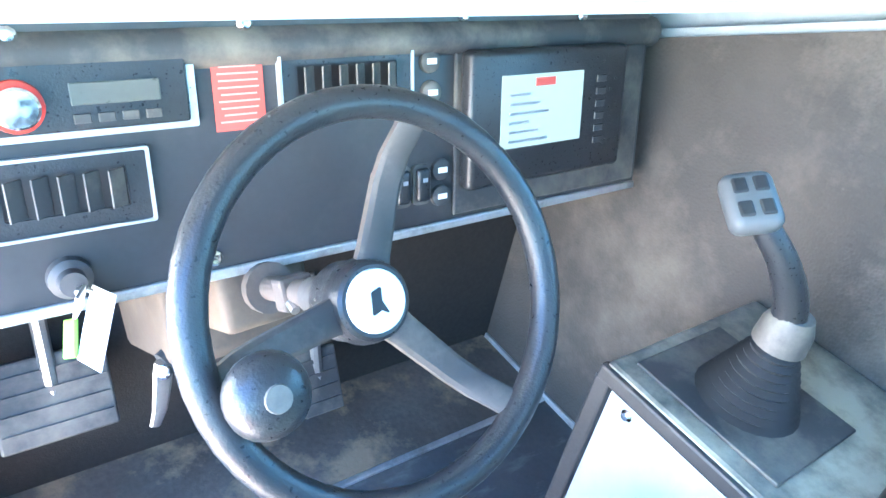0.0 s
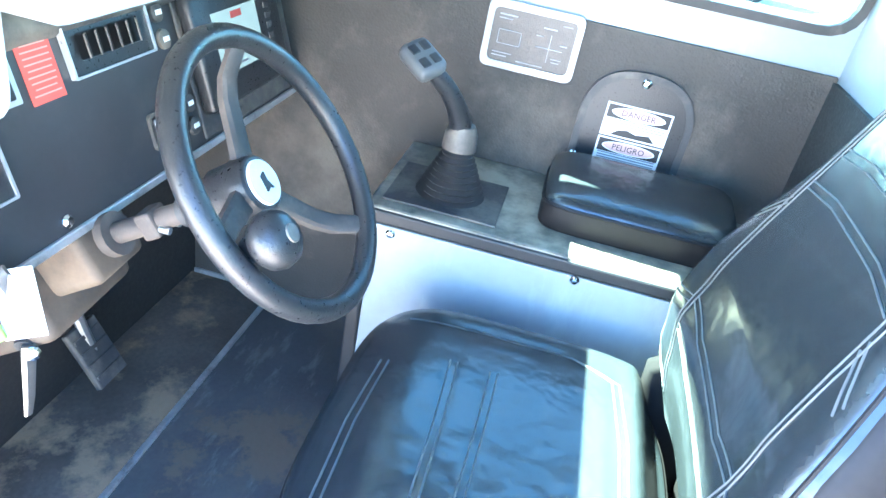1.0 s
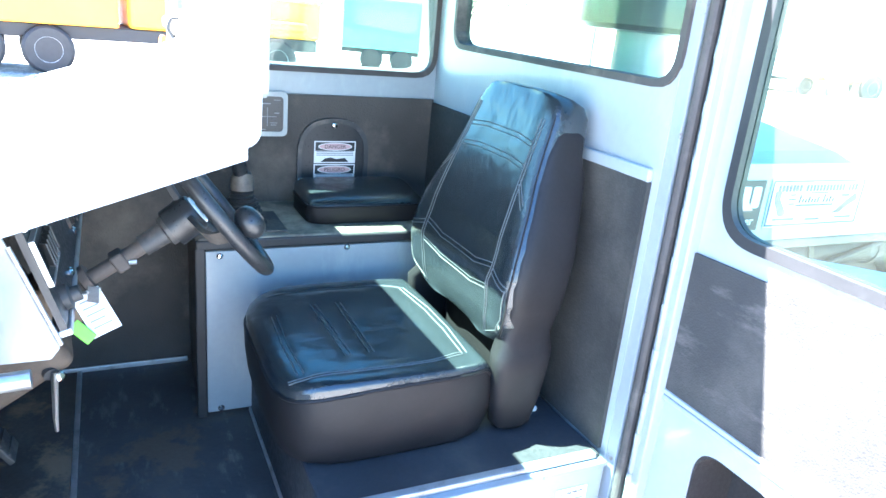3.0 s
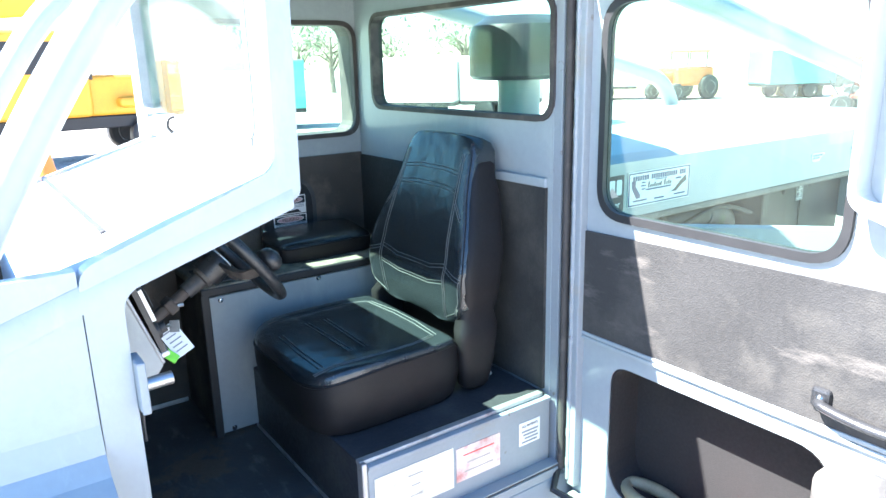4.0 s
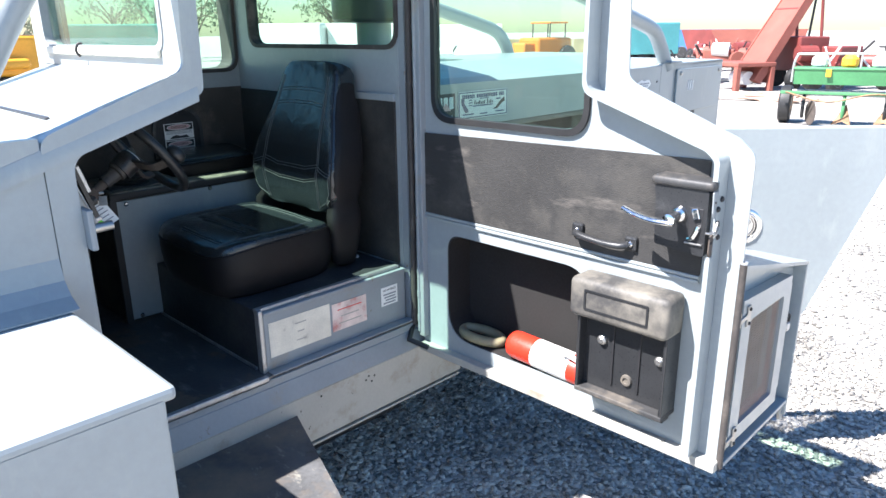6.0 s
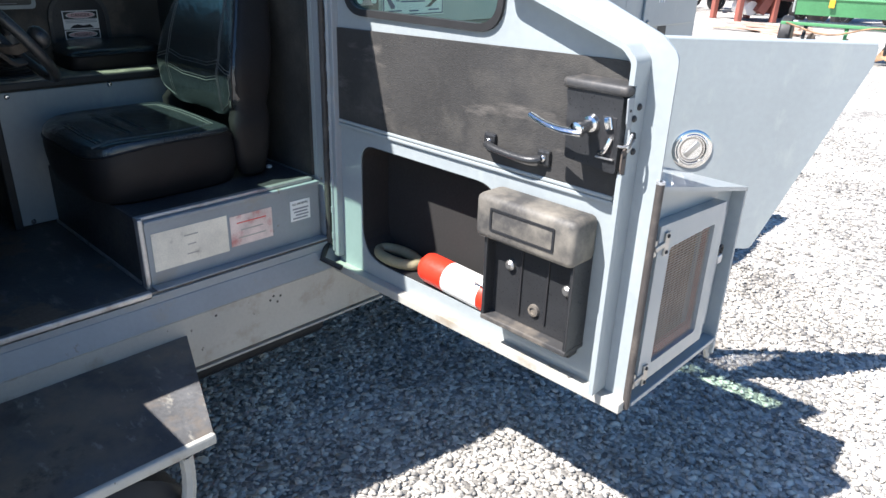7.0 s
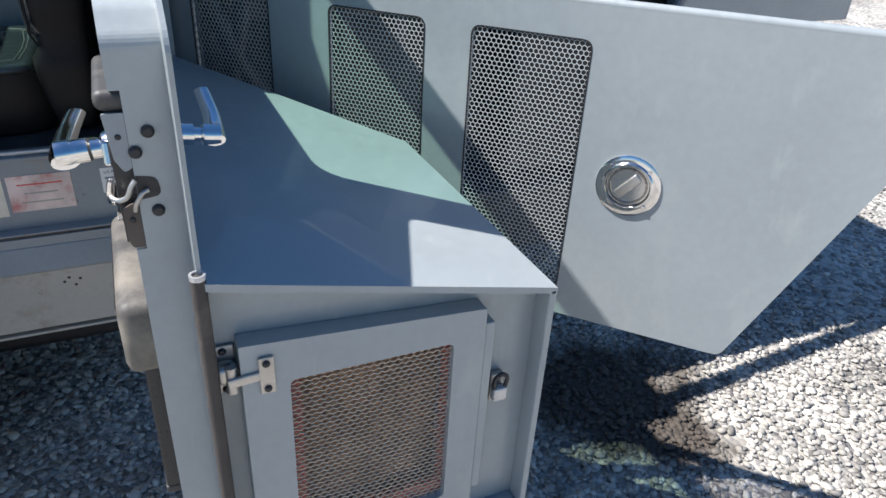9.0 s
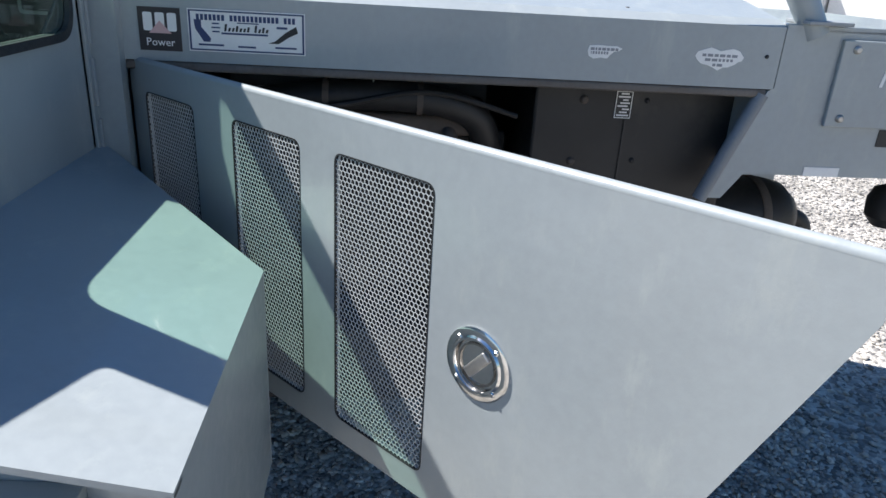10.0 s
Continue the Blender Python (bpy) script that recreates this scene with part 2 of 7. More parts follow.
def gravel_material(name, spread_by_island):
    m = bpy.data.materials.new(name)
    m.use_nodes = True
    n, l = m.node_tree.nodes, m.node_tree.links
    b = n["Principled BSDF"]
    ramp = n.new("ShaderNodeValToRGB")
    e = ramp.color_ramp.elements
    e[0].color, e[1].color = (0.175, 0.168, 0.158, 1), (0.66, 0.62, 0.55, 1)
    mid = e.new(0.45)
    mid.color = (0.41, 0.39, 0.352, 1)
    tc = n.new("ShaderNodeTexCoord")
    if spread_by_island:
        geo = n.new("ShaderNodeNewGeometry")
        l.new(geo.outputs["Random Per Island"], ramp.inputs[0])
    else:
        v = n.new("ShaderNodeTexVoronoi")
        v.inputs["Scale"].default_value = 34
        l.new(tc.outputs["Object"], v.inputs["Vector"])
        sep = n.new("ShaderNodeSeparateColor")
        l.new(v.outputs["Color"], sep.inputs[0])
        l.new(sep.outputs[0], ramp.inputs[0])
        bump = n.new("ShaderNodeBump")
        bump.inputs["Strength"].default_value, bump.inputs["Distance"].default_value = 1.0, 0.02
        bump.invert = True
        l.new(v.outputs["Distance"], bump.inputs["Height"])
        l.new(bump.outputs[0], b.inputs["Normal"])
    patch = n.new("ShaderNodeTexNoise")
    patch.inputs["Scale"].default_value, patch.inputs["Detail"].default_value = 1.3, 6
    l.new(tc.outputs["Object"], patch.inputs["Vector"])
    pr = n.new("ShaderNodeMapRange")
    pr.inputs[1].default_value, pr.inputs[2].default_value = 0.3, 0.7
    pr.inputs[3].default_value, pr.inputs[4].default_value = 0.6, 1.25
    l.new(patch.outputs[0], pr.inputs[0])
    sc = n.new("ShaderNodeVectorMath")
    sc.operation = "SCALE"
    l.new(ramp.outputs[0], sc.inputs[0])
    l.new(pr.outputs[0], sc.inputs["Scale"])
    # brown-black patch with a ragged edge beside the open hatch
    blot, far, edge, patch_fade = n.new("ShaderNodeTexNoise"), n.new("ShaderNodeVectorMath"), n.new("ShaderNodeMath"), n.new("ShaderNodeMapRange")
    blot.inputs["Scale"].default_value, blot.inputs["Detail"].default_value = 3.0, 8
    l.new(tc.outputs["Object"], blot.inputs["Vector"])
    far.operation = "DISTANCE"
    far.inputs[1].default_value = (GRAVEL_PATCH[0], GRAVEL_PATCH[1], 0.0)
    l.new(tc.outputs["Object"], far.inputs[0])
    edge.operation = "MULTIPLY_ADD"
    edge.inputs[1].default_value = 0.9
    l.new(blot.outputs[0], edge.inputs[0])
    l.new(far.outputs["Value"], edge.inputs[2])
    patch_fade.inputs[1].default_value, patch_fade.inputs[2].default_value = 0.72, 0.95
    l.new(edge.outputs[0], patch_fade.inputs[0])
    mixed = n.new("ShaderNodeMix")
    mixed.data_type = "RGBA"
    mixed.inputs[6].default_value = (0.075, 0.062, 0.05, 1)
    l.new(patch_fade.outputs[0], mixed.inputs["Factor"])
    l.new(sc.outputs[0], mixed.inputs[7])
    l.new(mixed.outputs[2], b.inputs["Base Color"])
    b.inputs["Roughness"].default_value = 0.8
    return m


STONE = gravel_material("grey_gravel_stone", True)
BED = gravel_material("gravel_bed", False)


# ---- shape helpers ----
def thing(name, at=(0, 0, 0), label="", category="", group="", kind=""):
    ob = new(name)
    ob.empty_display_size = 0.05
    ob.location = at
    return tagged(ob, label, category, group, kind)


def put_mesh(name, bm, mat, smooth=False, angle=35):
    bmesh.ops.recalc_face_normals(bm, faces=bm.faces)
    me = bpy.data.meshes.new(name)
    bm.to_mesh(me)
    bm.free()
    me.materials.append(mat)
    if smooth:
        me.polygons.foreach_set("use_smooth", [True] * len(me.polygons))
        me.set_sharp_from_angle(angle=radians(angle))
    return me


def part(name, bm, mat, parent=None, label="", smooth=False, angle=35):
    """Links a bmesh, in world metres, as one mesh object under a thing or under a part."""
    ob = new(name, put_mesh(name, bm, mat, smooth, angle))
    if parent is not None:
        ob.parent = parent
        if parent.type == "EMPTY":
            ob.matrix_parent_inverse = Matrix.Translation(parent.location).inverted()
    if label:
        ob["label"] = label
    return ob


def rbox(x0, x1, y0, y1, z0, z1, r=0.0, seg=2, bm=None):
    b = bmesh.new()
    bmesh.ops.create_cube(b, size=1)
    bmesh.ops.scale(b, vec=(abs(x1 - x0), abs(y1 - y0), abs(z1 - z0)), verts=b.verts)
    bmesh.ops.translate(b, vec=((x0 + x1) / 2, (y0 + y1) / 2, (z0 + z1) / 2), verts=b.verts)
    if r:
        bmesh.ops.bevel(b, geom=b.edges[:], offset=r, segments=seg, profile=0.5, affect="EDGES")
    return joined(bm, b)


def joined(bm, other):
    if bm is None:
        return other
    me = bpy.data.meshes.new("temp")
    other.to_mesh(me)
    other.free()
    bm.from_mesh(me)
    bpy.data.meshes.remove(me)
    return bm


def moved(bm, m):
    bmesh.ops.transform(bm, matrix=m, verts=bm.verts)
    return bm


def rounded(pts, r, n=5):
    """A polygon with its corners rounded; r is one radius or one for each corner."""
    out, k = [], len(pts)
    for i in range(k):
        p, a, b = Vector(pts[i]), Vector(pts[i - 1]), Vector(pts[(i + 1) % k])
        rad = r[i] if isinstance(r, (list, tuple)) else r
        if rad <= 0:
            out.append(tuple(p))
            continue
        u, v = (a - p).normalized(), (b - p).normalized()
        half = u.angle(v) / 2
        d = min(rad / math.tan(half), (a - p).length * 0.49, (b - p).length * 0.49)
        s, e = p + u * d, p + v * d
        for j in range(n + 1):
            t = j / n
            out.append(tuple(s * (1 - t) ** 2 + p * 2 * t * (1 - t) + e * t * t))
    return out


def rr(u0, u1, v0, v1, r, n=5):
    return rounded([(u0, v0), (u1, v0), (u1, v1), (u0, v1)], r, n)


AX = {"x": lambda u, v, w: (w, u, v), "y": lambda u, v, w: (u, w, v), "z": lambda u, v, w: (u, v, w)}


def plate(outer, holes, axis, w0, w1, bm=None):
    """A plate with holes: outlines in the plane across the axis, from w0 to w1 along it."""
    f = AX[axis] if isinstance(axis, str) else axis
    bm = bm or bmesh.new()
    loops0, loops1, edges = [], [], []
    for loop in [outer] + list(holes):
        a = [bm.verts.new(f(u, v, w0)) for u, v in loop]
        b = [bm.verts.new(f(u, v, w1)) for u, v in loop]
        loops0.append(a)
        loops1.append(b)
        edges += [bm.edges.new((a[i - 1], a[i])) for i in range(len(a))]
    twin = {p: q for a, b in zip(loops0, loops1) for p, q in zip(a, b)}
    filled = bmesh.ops.triangle_fill(bm, use_beauty=True, use_dissolve=False, edges=edges)["geom"]
    for face in [g for g in filled if isinstance(g, bmesh.types.BMFace)]:
        bm.faces.new([twin[v] for v in reversed(face.verts)])
    for a, b in zip(loops0, loops1):
        for i in range(len(a)):
            bm.faces.new((a[i - 1], a[i], b[i], b[i - 1]))
    return bm


def ring(outer, inner, axis, w0, w1, bm=None):
    """A frame between two outlines with the same number of corners."""
    f = AX[axis] if isinstance(axis, str) else axis
    bm = bm or bmesh.new()
    a, b = [[bm.verts.new(f(u, v, w)) for u, v in outer] for w in (w0, w1)]
    c, d = [[bm.verts.new(f(u, v, w)) for u, v in inner] for w in (w0, w1)]
    for i in range(len(a)):
        for p, q in ((a, b), (b, d), (d, c), (c, a)):
            bm.faces.new((p[i - 1], p[i], q[i], q[i - 1]))
    return bm


def smooth_path(pts, n=8):
    out, p = [], [Vector(q) for q in pts]
    for i in range(len(p) - 1):
        a, b, c, d = p[max(i - 1, 0)], p[i], p[i + 1], p[min(i + 2, len(p) - 1)]
        for j in range(n):
            t = j / n
            out.append(0.5 * ((2 * b) + (c - a) * t + (2 * a - 5 * b + 4 * c - d) * t * t + (3 * b - a - 3 * c + d) * t ** 3))
    return out + [p[-1]]


def sweep(pts, r, seg=12, closed=False, bm=None, flat=1.0):
    """A tube along points; r is a radius or one for each point."""
    bm = bm or bmesh.new()
    pts = [Vector(p) for p in pts]
    k, rings, up = len(pts), [], None
    for i, p in enumerate(pts):
        d = (pts[(i + 1) % k] - pts[i - 1]) if closed else pts[min(i + 1, k - 1)] - pts[max(i - 1, 0)]
        d.normalize()
        if up is None:
            up = Vector((0, 0, 1)) if abs(d.z) < 0.9 else Vector((0, 1, 0))
        side = d.cross(up).normalized()
        up = side.cross(d).normalized()
        rad = r[i] if isinstance(r, (list, tuple)) else r
        rings.append([bm.verts.new(p + side * (rad * math.cos(2 * math.pi * j / seg)) + up * (rad * flat * math.sin(2 * math.pi * j / seg))) for j in range(seg)])
    for i in range(k if closed else k - 1):
        a, b = rings[i], rings[(i + 1) % k]
        for j in range(seg):
            bm.faces.new((a[j - 1], a[j], b[j], b[j - 1]))
    if not closed:
        bm.faces.new(rings[0])
        bm.faces.new(list(reversed(rings[-1])))
    return bm


def lathe(profile, seg=24, m=None, bm=None):
    """Turns (radius, height) pairs round z, then applies the matrix m."""
    b = bmesh.new()
    rings = [[b.verts.new((r * math.cos(2 * math.pi * j / seg), r * math.sin(2 * math.pi * j / seg), h)) for j in range(seg)] for r, h in profile]
    for p, q in zip(rings, rings[1:]):
        for j in range(seg):
            b.faces.new((p[j - 1], p[j], q[j], q[j - 1]))
    b.faces.new(rings[0])
    b.faces.new(list(reversed(rings[-1])))
    if m is not None:
        moved(b, m)
    return joined(bm, b)


def along(at, d):
    """A matrix that stands z along d at a place."""
    return Matrix.Translation(at) @ Vector(d).to_track_quat("Z", "Y").to_matrix().to_4x4()


def loft(rings, bm=None):
    bm = bm or bmesh.new()
    vs = [[bm.verts.new(p) for p in r] for r in rings]
    for a, b in zip(vs, vs[1:]):
        for j in range(len(a)):
            bm.faces.new((a[j - 1], a[j], b[j], b[j - 1]))
    bm.faces.new(vs[0])
    bm.faces.new(list(reversed(vs[-1])))
    return bm


def superellipse(cx, cy, a, b, z, n=3.2, k=40, f=None):
    out = []
    for i in range(k):
        t = 2 * math.pi * i / k
        c, s = math.cos(t), math.sin(t)
        x = cx + a * math.copysign(abs(c) ** (2 / n), c)
        y = cy + b * math.copysign(abs(s) ** (2 / n), s)
        out.append(f(x, y, z) if f else (x, y, z))
    return out


def screw(at, d, r=0.008, parent=None, mat=None, name="screw"):
    return part(name, lathe([(r, 0), (r, r * 0.35), (r * 0.6, r * 0.75), (r * 0.2, r * 0.8)], 10, along(at, d)), mat or STEEL, parent, smooth=True)


def text_part(name, body, size, at, m, mat, parent, depth=0.0006):
    """Raised letters; m turns them from the plane z = 0."""
    cu = bpy.data.curves.new(name, "FONT")
    cu.body, cu.size, cu.extrude, cu.align_x, cu.align_y, cu.resolution_u = body, size, depth, "CENTER", "CENTER", 2
    tmp = new("temp_letters", cu)
    bpy.context.view_layer.update()
    me = bpy.data.meshes.new_from_object(tmp.evaluated_get(bpy.context.evaluated_depsgraph_get()))
    bpy.data.objects.remove(tmp)
    bpy.data.curves.remove(cu)
    me.name = name
    me.materials.clear()
    me.materials.append(mat)
    me.transform(Matrix.Translation(at) @ m)
    ob = new(name, me)
    ob.parent = parent
    if parent is not None and parent.type == "EMPTY":
        ob.matrix_parent_inverse = Matrix.Translation(parent.location).inverted()
    return ob


# ---- ground ----
bm = bmesh.new()
bmesh.ops.create_grid(bm, x_segments=8, y_segments=8, size=400)
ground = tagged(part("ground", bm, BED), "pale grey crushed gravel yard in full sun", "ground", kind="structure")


def gravel_stones(x0, x1, y0, y1, count, small, big, seed):
    """Loose stones: one mesh of many squashed, uneven pebbles."""
    rng = np.random.default_rng(seed)
    ico = bmesh.new()
    bmesh.ops.create_icosphere(ico, subdivisions=1, radius=1)
    base = np.array([v.co[:] for v in ico.verts])
    tri = np.array([[v.index for v in f.verts] for f in ico.faces])
    ico.free()
    n = len(base)
    size = rng.uniform(small, big, (count, 1, 1)) * rng.choice([0.7, 1.0, 1.25], (count, 1, 1), p=[0.4, 0.45, 0.15])
    v = base[None] * (1 + rng.uniform(-0.34, 0.34, (count, n, 1))) * size * rng.uniform([0.85, 0.6, 0.32], [1.4, 1.1, 0.62], (count, 3))[:, None, :]
    a, t = rng.uniform(0, 2 * np.pi, count), rng.uniform(-0.38, 0.38, count)
    c, s, ct, st = np.cos(a), np.sin(a), np.cos(t), np.sin(t)
    x, y, z = v[..., 0].copy(), v[..., 1].copy(), v[..., 2].copy()
    y, z = y * ct[:, None] - z * st[:, None], y * st[:, None] + z * ct[:, None]
    v[..., 0], v[..., 1], v[..., 2] = x * c[:, None] - y * s[:, None], x * s[:, None] + y * c[:, None], z
    v += np.stack([rng.uniform(x0, x1, count), rng.uniform(y0, y1, count), rng.uniform(-0.004, 0.010, count)], 1)[:, None, :]
    faces = (tri[None] + (np.arange(count) * n)[:, None, None]).reshape(-1, 3)
    me = bpy.data.meshes.new("gravel")
    me.vertices.add(count * n)
    me.vertices.foreach_set("co", v.reshape(-1))
    me.loops.add(faces.size)
    me.loops.foreach_set("vertex_index", faces.reshape(-1))
    me.polygons.add(len(faces))
    me.polygons.foreach_set("loop_start", np.arange(0, faces.size, 3))
    me.update(calc_edges=True)
    me.materials.append(STONE)
    return tagged(new("gravel", me), "loose grey crushed stones lying on the yard", "gravel", kind="stuff")


gravel_stones(-2.7, 0.9, -3.4, 1.1, 44000, 0.0085, 0.0175, 3)
gravel_stones(-4.0, 5.5, -8.5, -3.4, 26000, 0.010, 0.019, 4)
gravel_stones(-4.2, -2.7, -3.4, 1.1, 9500, 0.0090, 0.0180, 6)
gravel_stones(0.9, 5.5, -3.4, 1.1, 4000, 0.012, 0.024, 5)

# ---- cab shell ----
LX, RX, BY, WY = -0.10, 1.09, -0.46, 0.40      # left side, right lining, back lining, windscreen
FLOOR, CEIL = 0.815, 2.385

# left side frame round the doorway
FX = -0.19                                     # outer face of the door frame
frame_u = rounded([(0.87, 0.77), (0.87, 1.745), (0.455, 1.900), (0.442, 2.415), (-0.575, 2.415), (-0.575, 0.77), (-0.478, 0.77), (-0.478, 2.36), (0.390, 2.36), (0.400, 1.833), (0.797, 1.682), (0.797, 0.77)],
                  [0, 0.05, 0.05, 0.05, 0.02, 0, 0, 0.01, 0.05, 0.03, 0.06, 0])
wall_left = part("wall_left", plate(frame_u, [], "x", FX, FX + 0.045), PAINT)
tagged(wall_left, "light grey painted steel door frame of the cab", "cab wall", kind="structure")
part("door_seal", sweep(smooth_path([(FX + 0.022, -0.464, 0.80), (FX + 0.022, -0.464, 1.5), (FX + 0.022, -0.464, 2.345)]), 0.013), DUSTY_RUBBER, wall_left, "black rubber door seal")
part("door_seal", sweep(smooth_path([(FX + 0.05, 0.385, 2.352), (FX + 0.05, 0.0, 2.354), (FX + 0.05, -0.46, 2.354)]), 0.010), RUBBER, wall_left, "black rubber door seal")
part("door_lip", rbox(FX + 0.046, FX + 0.092, -0.50, -0.462, 0.79, 2.345, 0.004), PAINT_OLD, wall_left)

# right side: carpeted below, painted above, one long window
fw = rr(-0.445, 0.33, 1.83, 2.28, 0.07)
# outward depth of wall and seal is set to shut out a sun beam
wall_right = part("wall_right", plate([(-0.56, 0.77), (1.0, 0.77), (1.0, 1.64), (0.425, 1.86), (0.425, 2.405), (-0.56, 2.405)], [fw], "x", RX, RX + 0.115), PAINT)
tagged(wall_right, "light grey painted cab side with a window", "cab wall", kind="structure")
part("lining", plate([(-0.455, 0.82), (0.98, 0.82), (0.98, 1.63), (0.425, 1.845), (0.377, 1.87), (0.377, 2.0), (0.36, 2.0), (0.357, 1.80), (0.33, 1.745), (-0.455, 1.745)], [], "x", RX - 0.012, RX - 0.001), CARPET, wall_right, "black textured lining")
window_1 = part("window_1", ring(rr(-0.458, 0.343, 1.817, 2.293, 0.08), rr(-0.440, 0.325, 1.835, 2.275, 0.066), "x", RX - 0.008, RX + 0.125), DUSTY_RUBBER)
tagged(window_1, "black rubber framed side window of the cab", "window", kind="structure")
pane = part("pane", plate(rr(-0.445, 0.33, 1.83, 2.28, 0.07), [], "x", RX + 0.012, RX + 0.018), GLASS, window_1)

# back wall with its window
bw = rr(-0.10, 0.948, 1.948, 2.30, 0.06)
wall_back = part("wall_back", plate(rr(FX + 0.08, RX + 0.04, 0.77, 2.405, 0.015), [bw], "y", BY - 0.04, BY), PAINT)
tagged(wall_back, "light grey painted rear wall of the cab", "cab wall", kind="structure")
part("lining", plate([(LX + 0.01, 1.06), (RX - 0.014, 1.06), (RX - 0.014, 1.735), (LX + 0.01, 1.735)], [], "y", BY + 0.001, BY + 0.012), BACK_LINING, wall_back, "black textured lining")
part("trim_ledge", rbox(LX + 0.01, 0.16, BY, BY + 0.014, 1.735, 1.765, 0.004), PAINT, wall_back)
window_2 = part("window_2", ring(rr(-0.114, 0.962, 1.934, 2.314, 0.075), rr(-0.097, 0.945, 1.951, 2.297, 0.062), "y", BY - 0.045, BY + 0.008), DUSTY_RUBBER)
tagged(window_2, "black rubber framed rear window of the cab", "window", kind="structure")
pane = part("pane", plate(bw, [], "y", BY - 0.034, BY - 0.028), GLASS, window_2)

# windscreen
ws = rr(-0.015, 1.06, 1.955, 2.375, 0.06)
wall_front = part("wall_front", plate(rr(FX + 0.047, RX + 0.04, 1.89, 2.41, 0.03), [ws], "y", WY - 0.02, WY + 0.03), PAINT)
tagged(wall_front, "light grey painted windscreen frame", "cab wall", kind="structure")
# seal colour is raised to pale grey to carry the frame's lit look
window_3 = part("window_3", ring(rr(-0.028, 1.073, 1.942, 2.388, 0.07), rr(-0.005, 1.05, 1.965, 2.365, 0.05), "y", WY - 0.024, WY + 0.034), material("lit_grey_seal", (0.30, 0.32, 0.33), 0.6, spread=0.12, scale=9))
tagged(window_3, "flat windscreen in a rubber seal", "windscreen", kind="structure")
pane = part("pane", plate(ws, [], "y", WY - 0.003, WY + 0.003), SCREEN_GLASS, window_3)
part("latch_hook", sweep(smooth_path([(0.633, WY + 0.05, 1.925), (0.633, WY + 0.062, 1.945), (0.630, WY + 0.055, 1.968), (0.625, WY + 0.04, 1.972)]), 0.005, 8), INK, window_3, "small black hook")
part("sill_strip", rbox(0.0, 1.05, WY + 0.030, WY + 0.047, 1.93, 1.958, 0.006), OFFWHITE, window_3, "pale weathered sill strip")

# floor, seat platform, roof
floor = part("floor", rbox(LX - 0.06, RX, BY, 1.0, FLOOR - 0.05, FLOOR), MAT_FLOOR)
tagged(floor, "scuffed black rubber mat on the cab floor", "floor", kind="structure")
part("muddy_mat", rbox(LX + 0.02, RX - 0.02, 0.735, 0.99, FLOOR, FLOOR + 0.006, 0.002), DUSTY, floor, "black mat caked with dried mud")
part("floor_strip", rbox(LX + 0.01, RX - 0.02, 0.727, 0.742, FLOOR, FLOOR + 0.009, 0.003), ALU, floor, "worn aluminium joint strip")
part("base_strip", rbox(RX - 0.02, RX - 0.012, 0.40, 0.98, FLOOR, FLOOR + 0.018, 0.003), ALU, floor)
part("sill_strip", rbox(LX - 0.068, LX - 0.045, 0.258, 0.795, FLOOR - 0.02, FLOOR + 0.006, 0.004), ALU, floor, "bright metal sill edge")
part("footwell_panel", rbox(LX + 0.03, RX, 0.985, 1.0, FLOOR, 1.75), LINER, floor)
ceiling = part("ceiling", rbox(LX, RX, BY, WY - 0.02, CEIL, CEIL + 0.012, 0.004), LINER)
tagged(ceiling, "dark grey felt headlining under the roof", "ceiling", kind="structure")
roof = part("roof", rbox(FX - 0.012, RX + 0.06, -0.60, WY + 0.045, 2.405, 2.435, 0.012), PAINT)
tagged(roof, "light grey painted steel cab roof", "roof", kind="structure")
part("header", rbox(FX + 0.093, FX + 0.12, BY, WY - 0.02, 2.335, 2.404, 0.004), PAINT, roof)
part("rain_gutter", rbox(FX - 0.02, FX - 0.008, -0.60, WY + 0.03, 2.40, 2.412, 0.004), PAINT_OLD, roof)
platform = part("seat_platform", rbox(LX - 0.005, 0.70, BY + 0.012, 0.25, FLOOR, 1.055, 0.006), PLATFORM_MAT)
tagged(platform, "black rubber covered seat platform", "seat base", kind="structure")
part("edge_trim", rbox(LX - 0.013, LX + 0.012, BY + 0.03, 0.255, 1.048, 1.062, 0.004), ALU, platform, "bright metal edge trim")
part("side_face", rbox(LX - 0.024, LX - 0.006, BY + 0.01, 0.237, 0.79, 1.047, 0.003), PAINT_OLD, platform, "grey painted side")
part("base_strip", rbox(LX + 0.02, 0.70, 0.250, 0.257, FLOOR, FLOOR + 0.012, 0.002), ALU, platform, "worn metal strip along the floor")
part("corner_trim", rbox(LX - 0.028, LX + 0.005, 0.238, 0.256, 0.79, 1.06, 0.005), ALU, platform, "bright metal corner trim")
part("side_edge", rbox(LX - 0.032, LX - 0.008, BY + 0.01, 0.237, 1.035, 1.048, 0.003), PAINT_OLD, platform)
part("sill_cover", rbox(LX - 0.068, LX - 0.0245, BY, 0.237, 0.8155, 0.821, 0.002), PAINT_OLD, platform, "grey painted sill cover")

part("floor_edge", rbox(LX - 0.068, LX - 0.0605, BY, 0.99, 0.762, 0.806, 0.002), PAINT_OLD, floor, "grey painted floor edge")

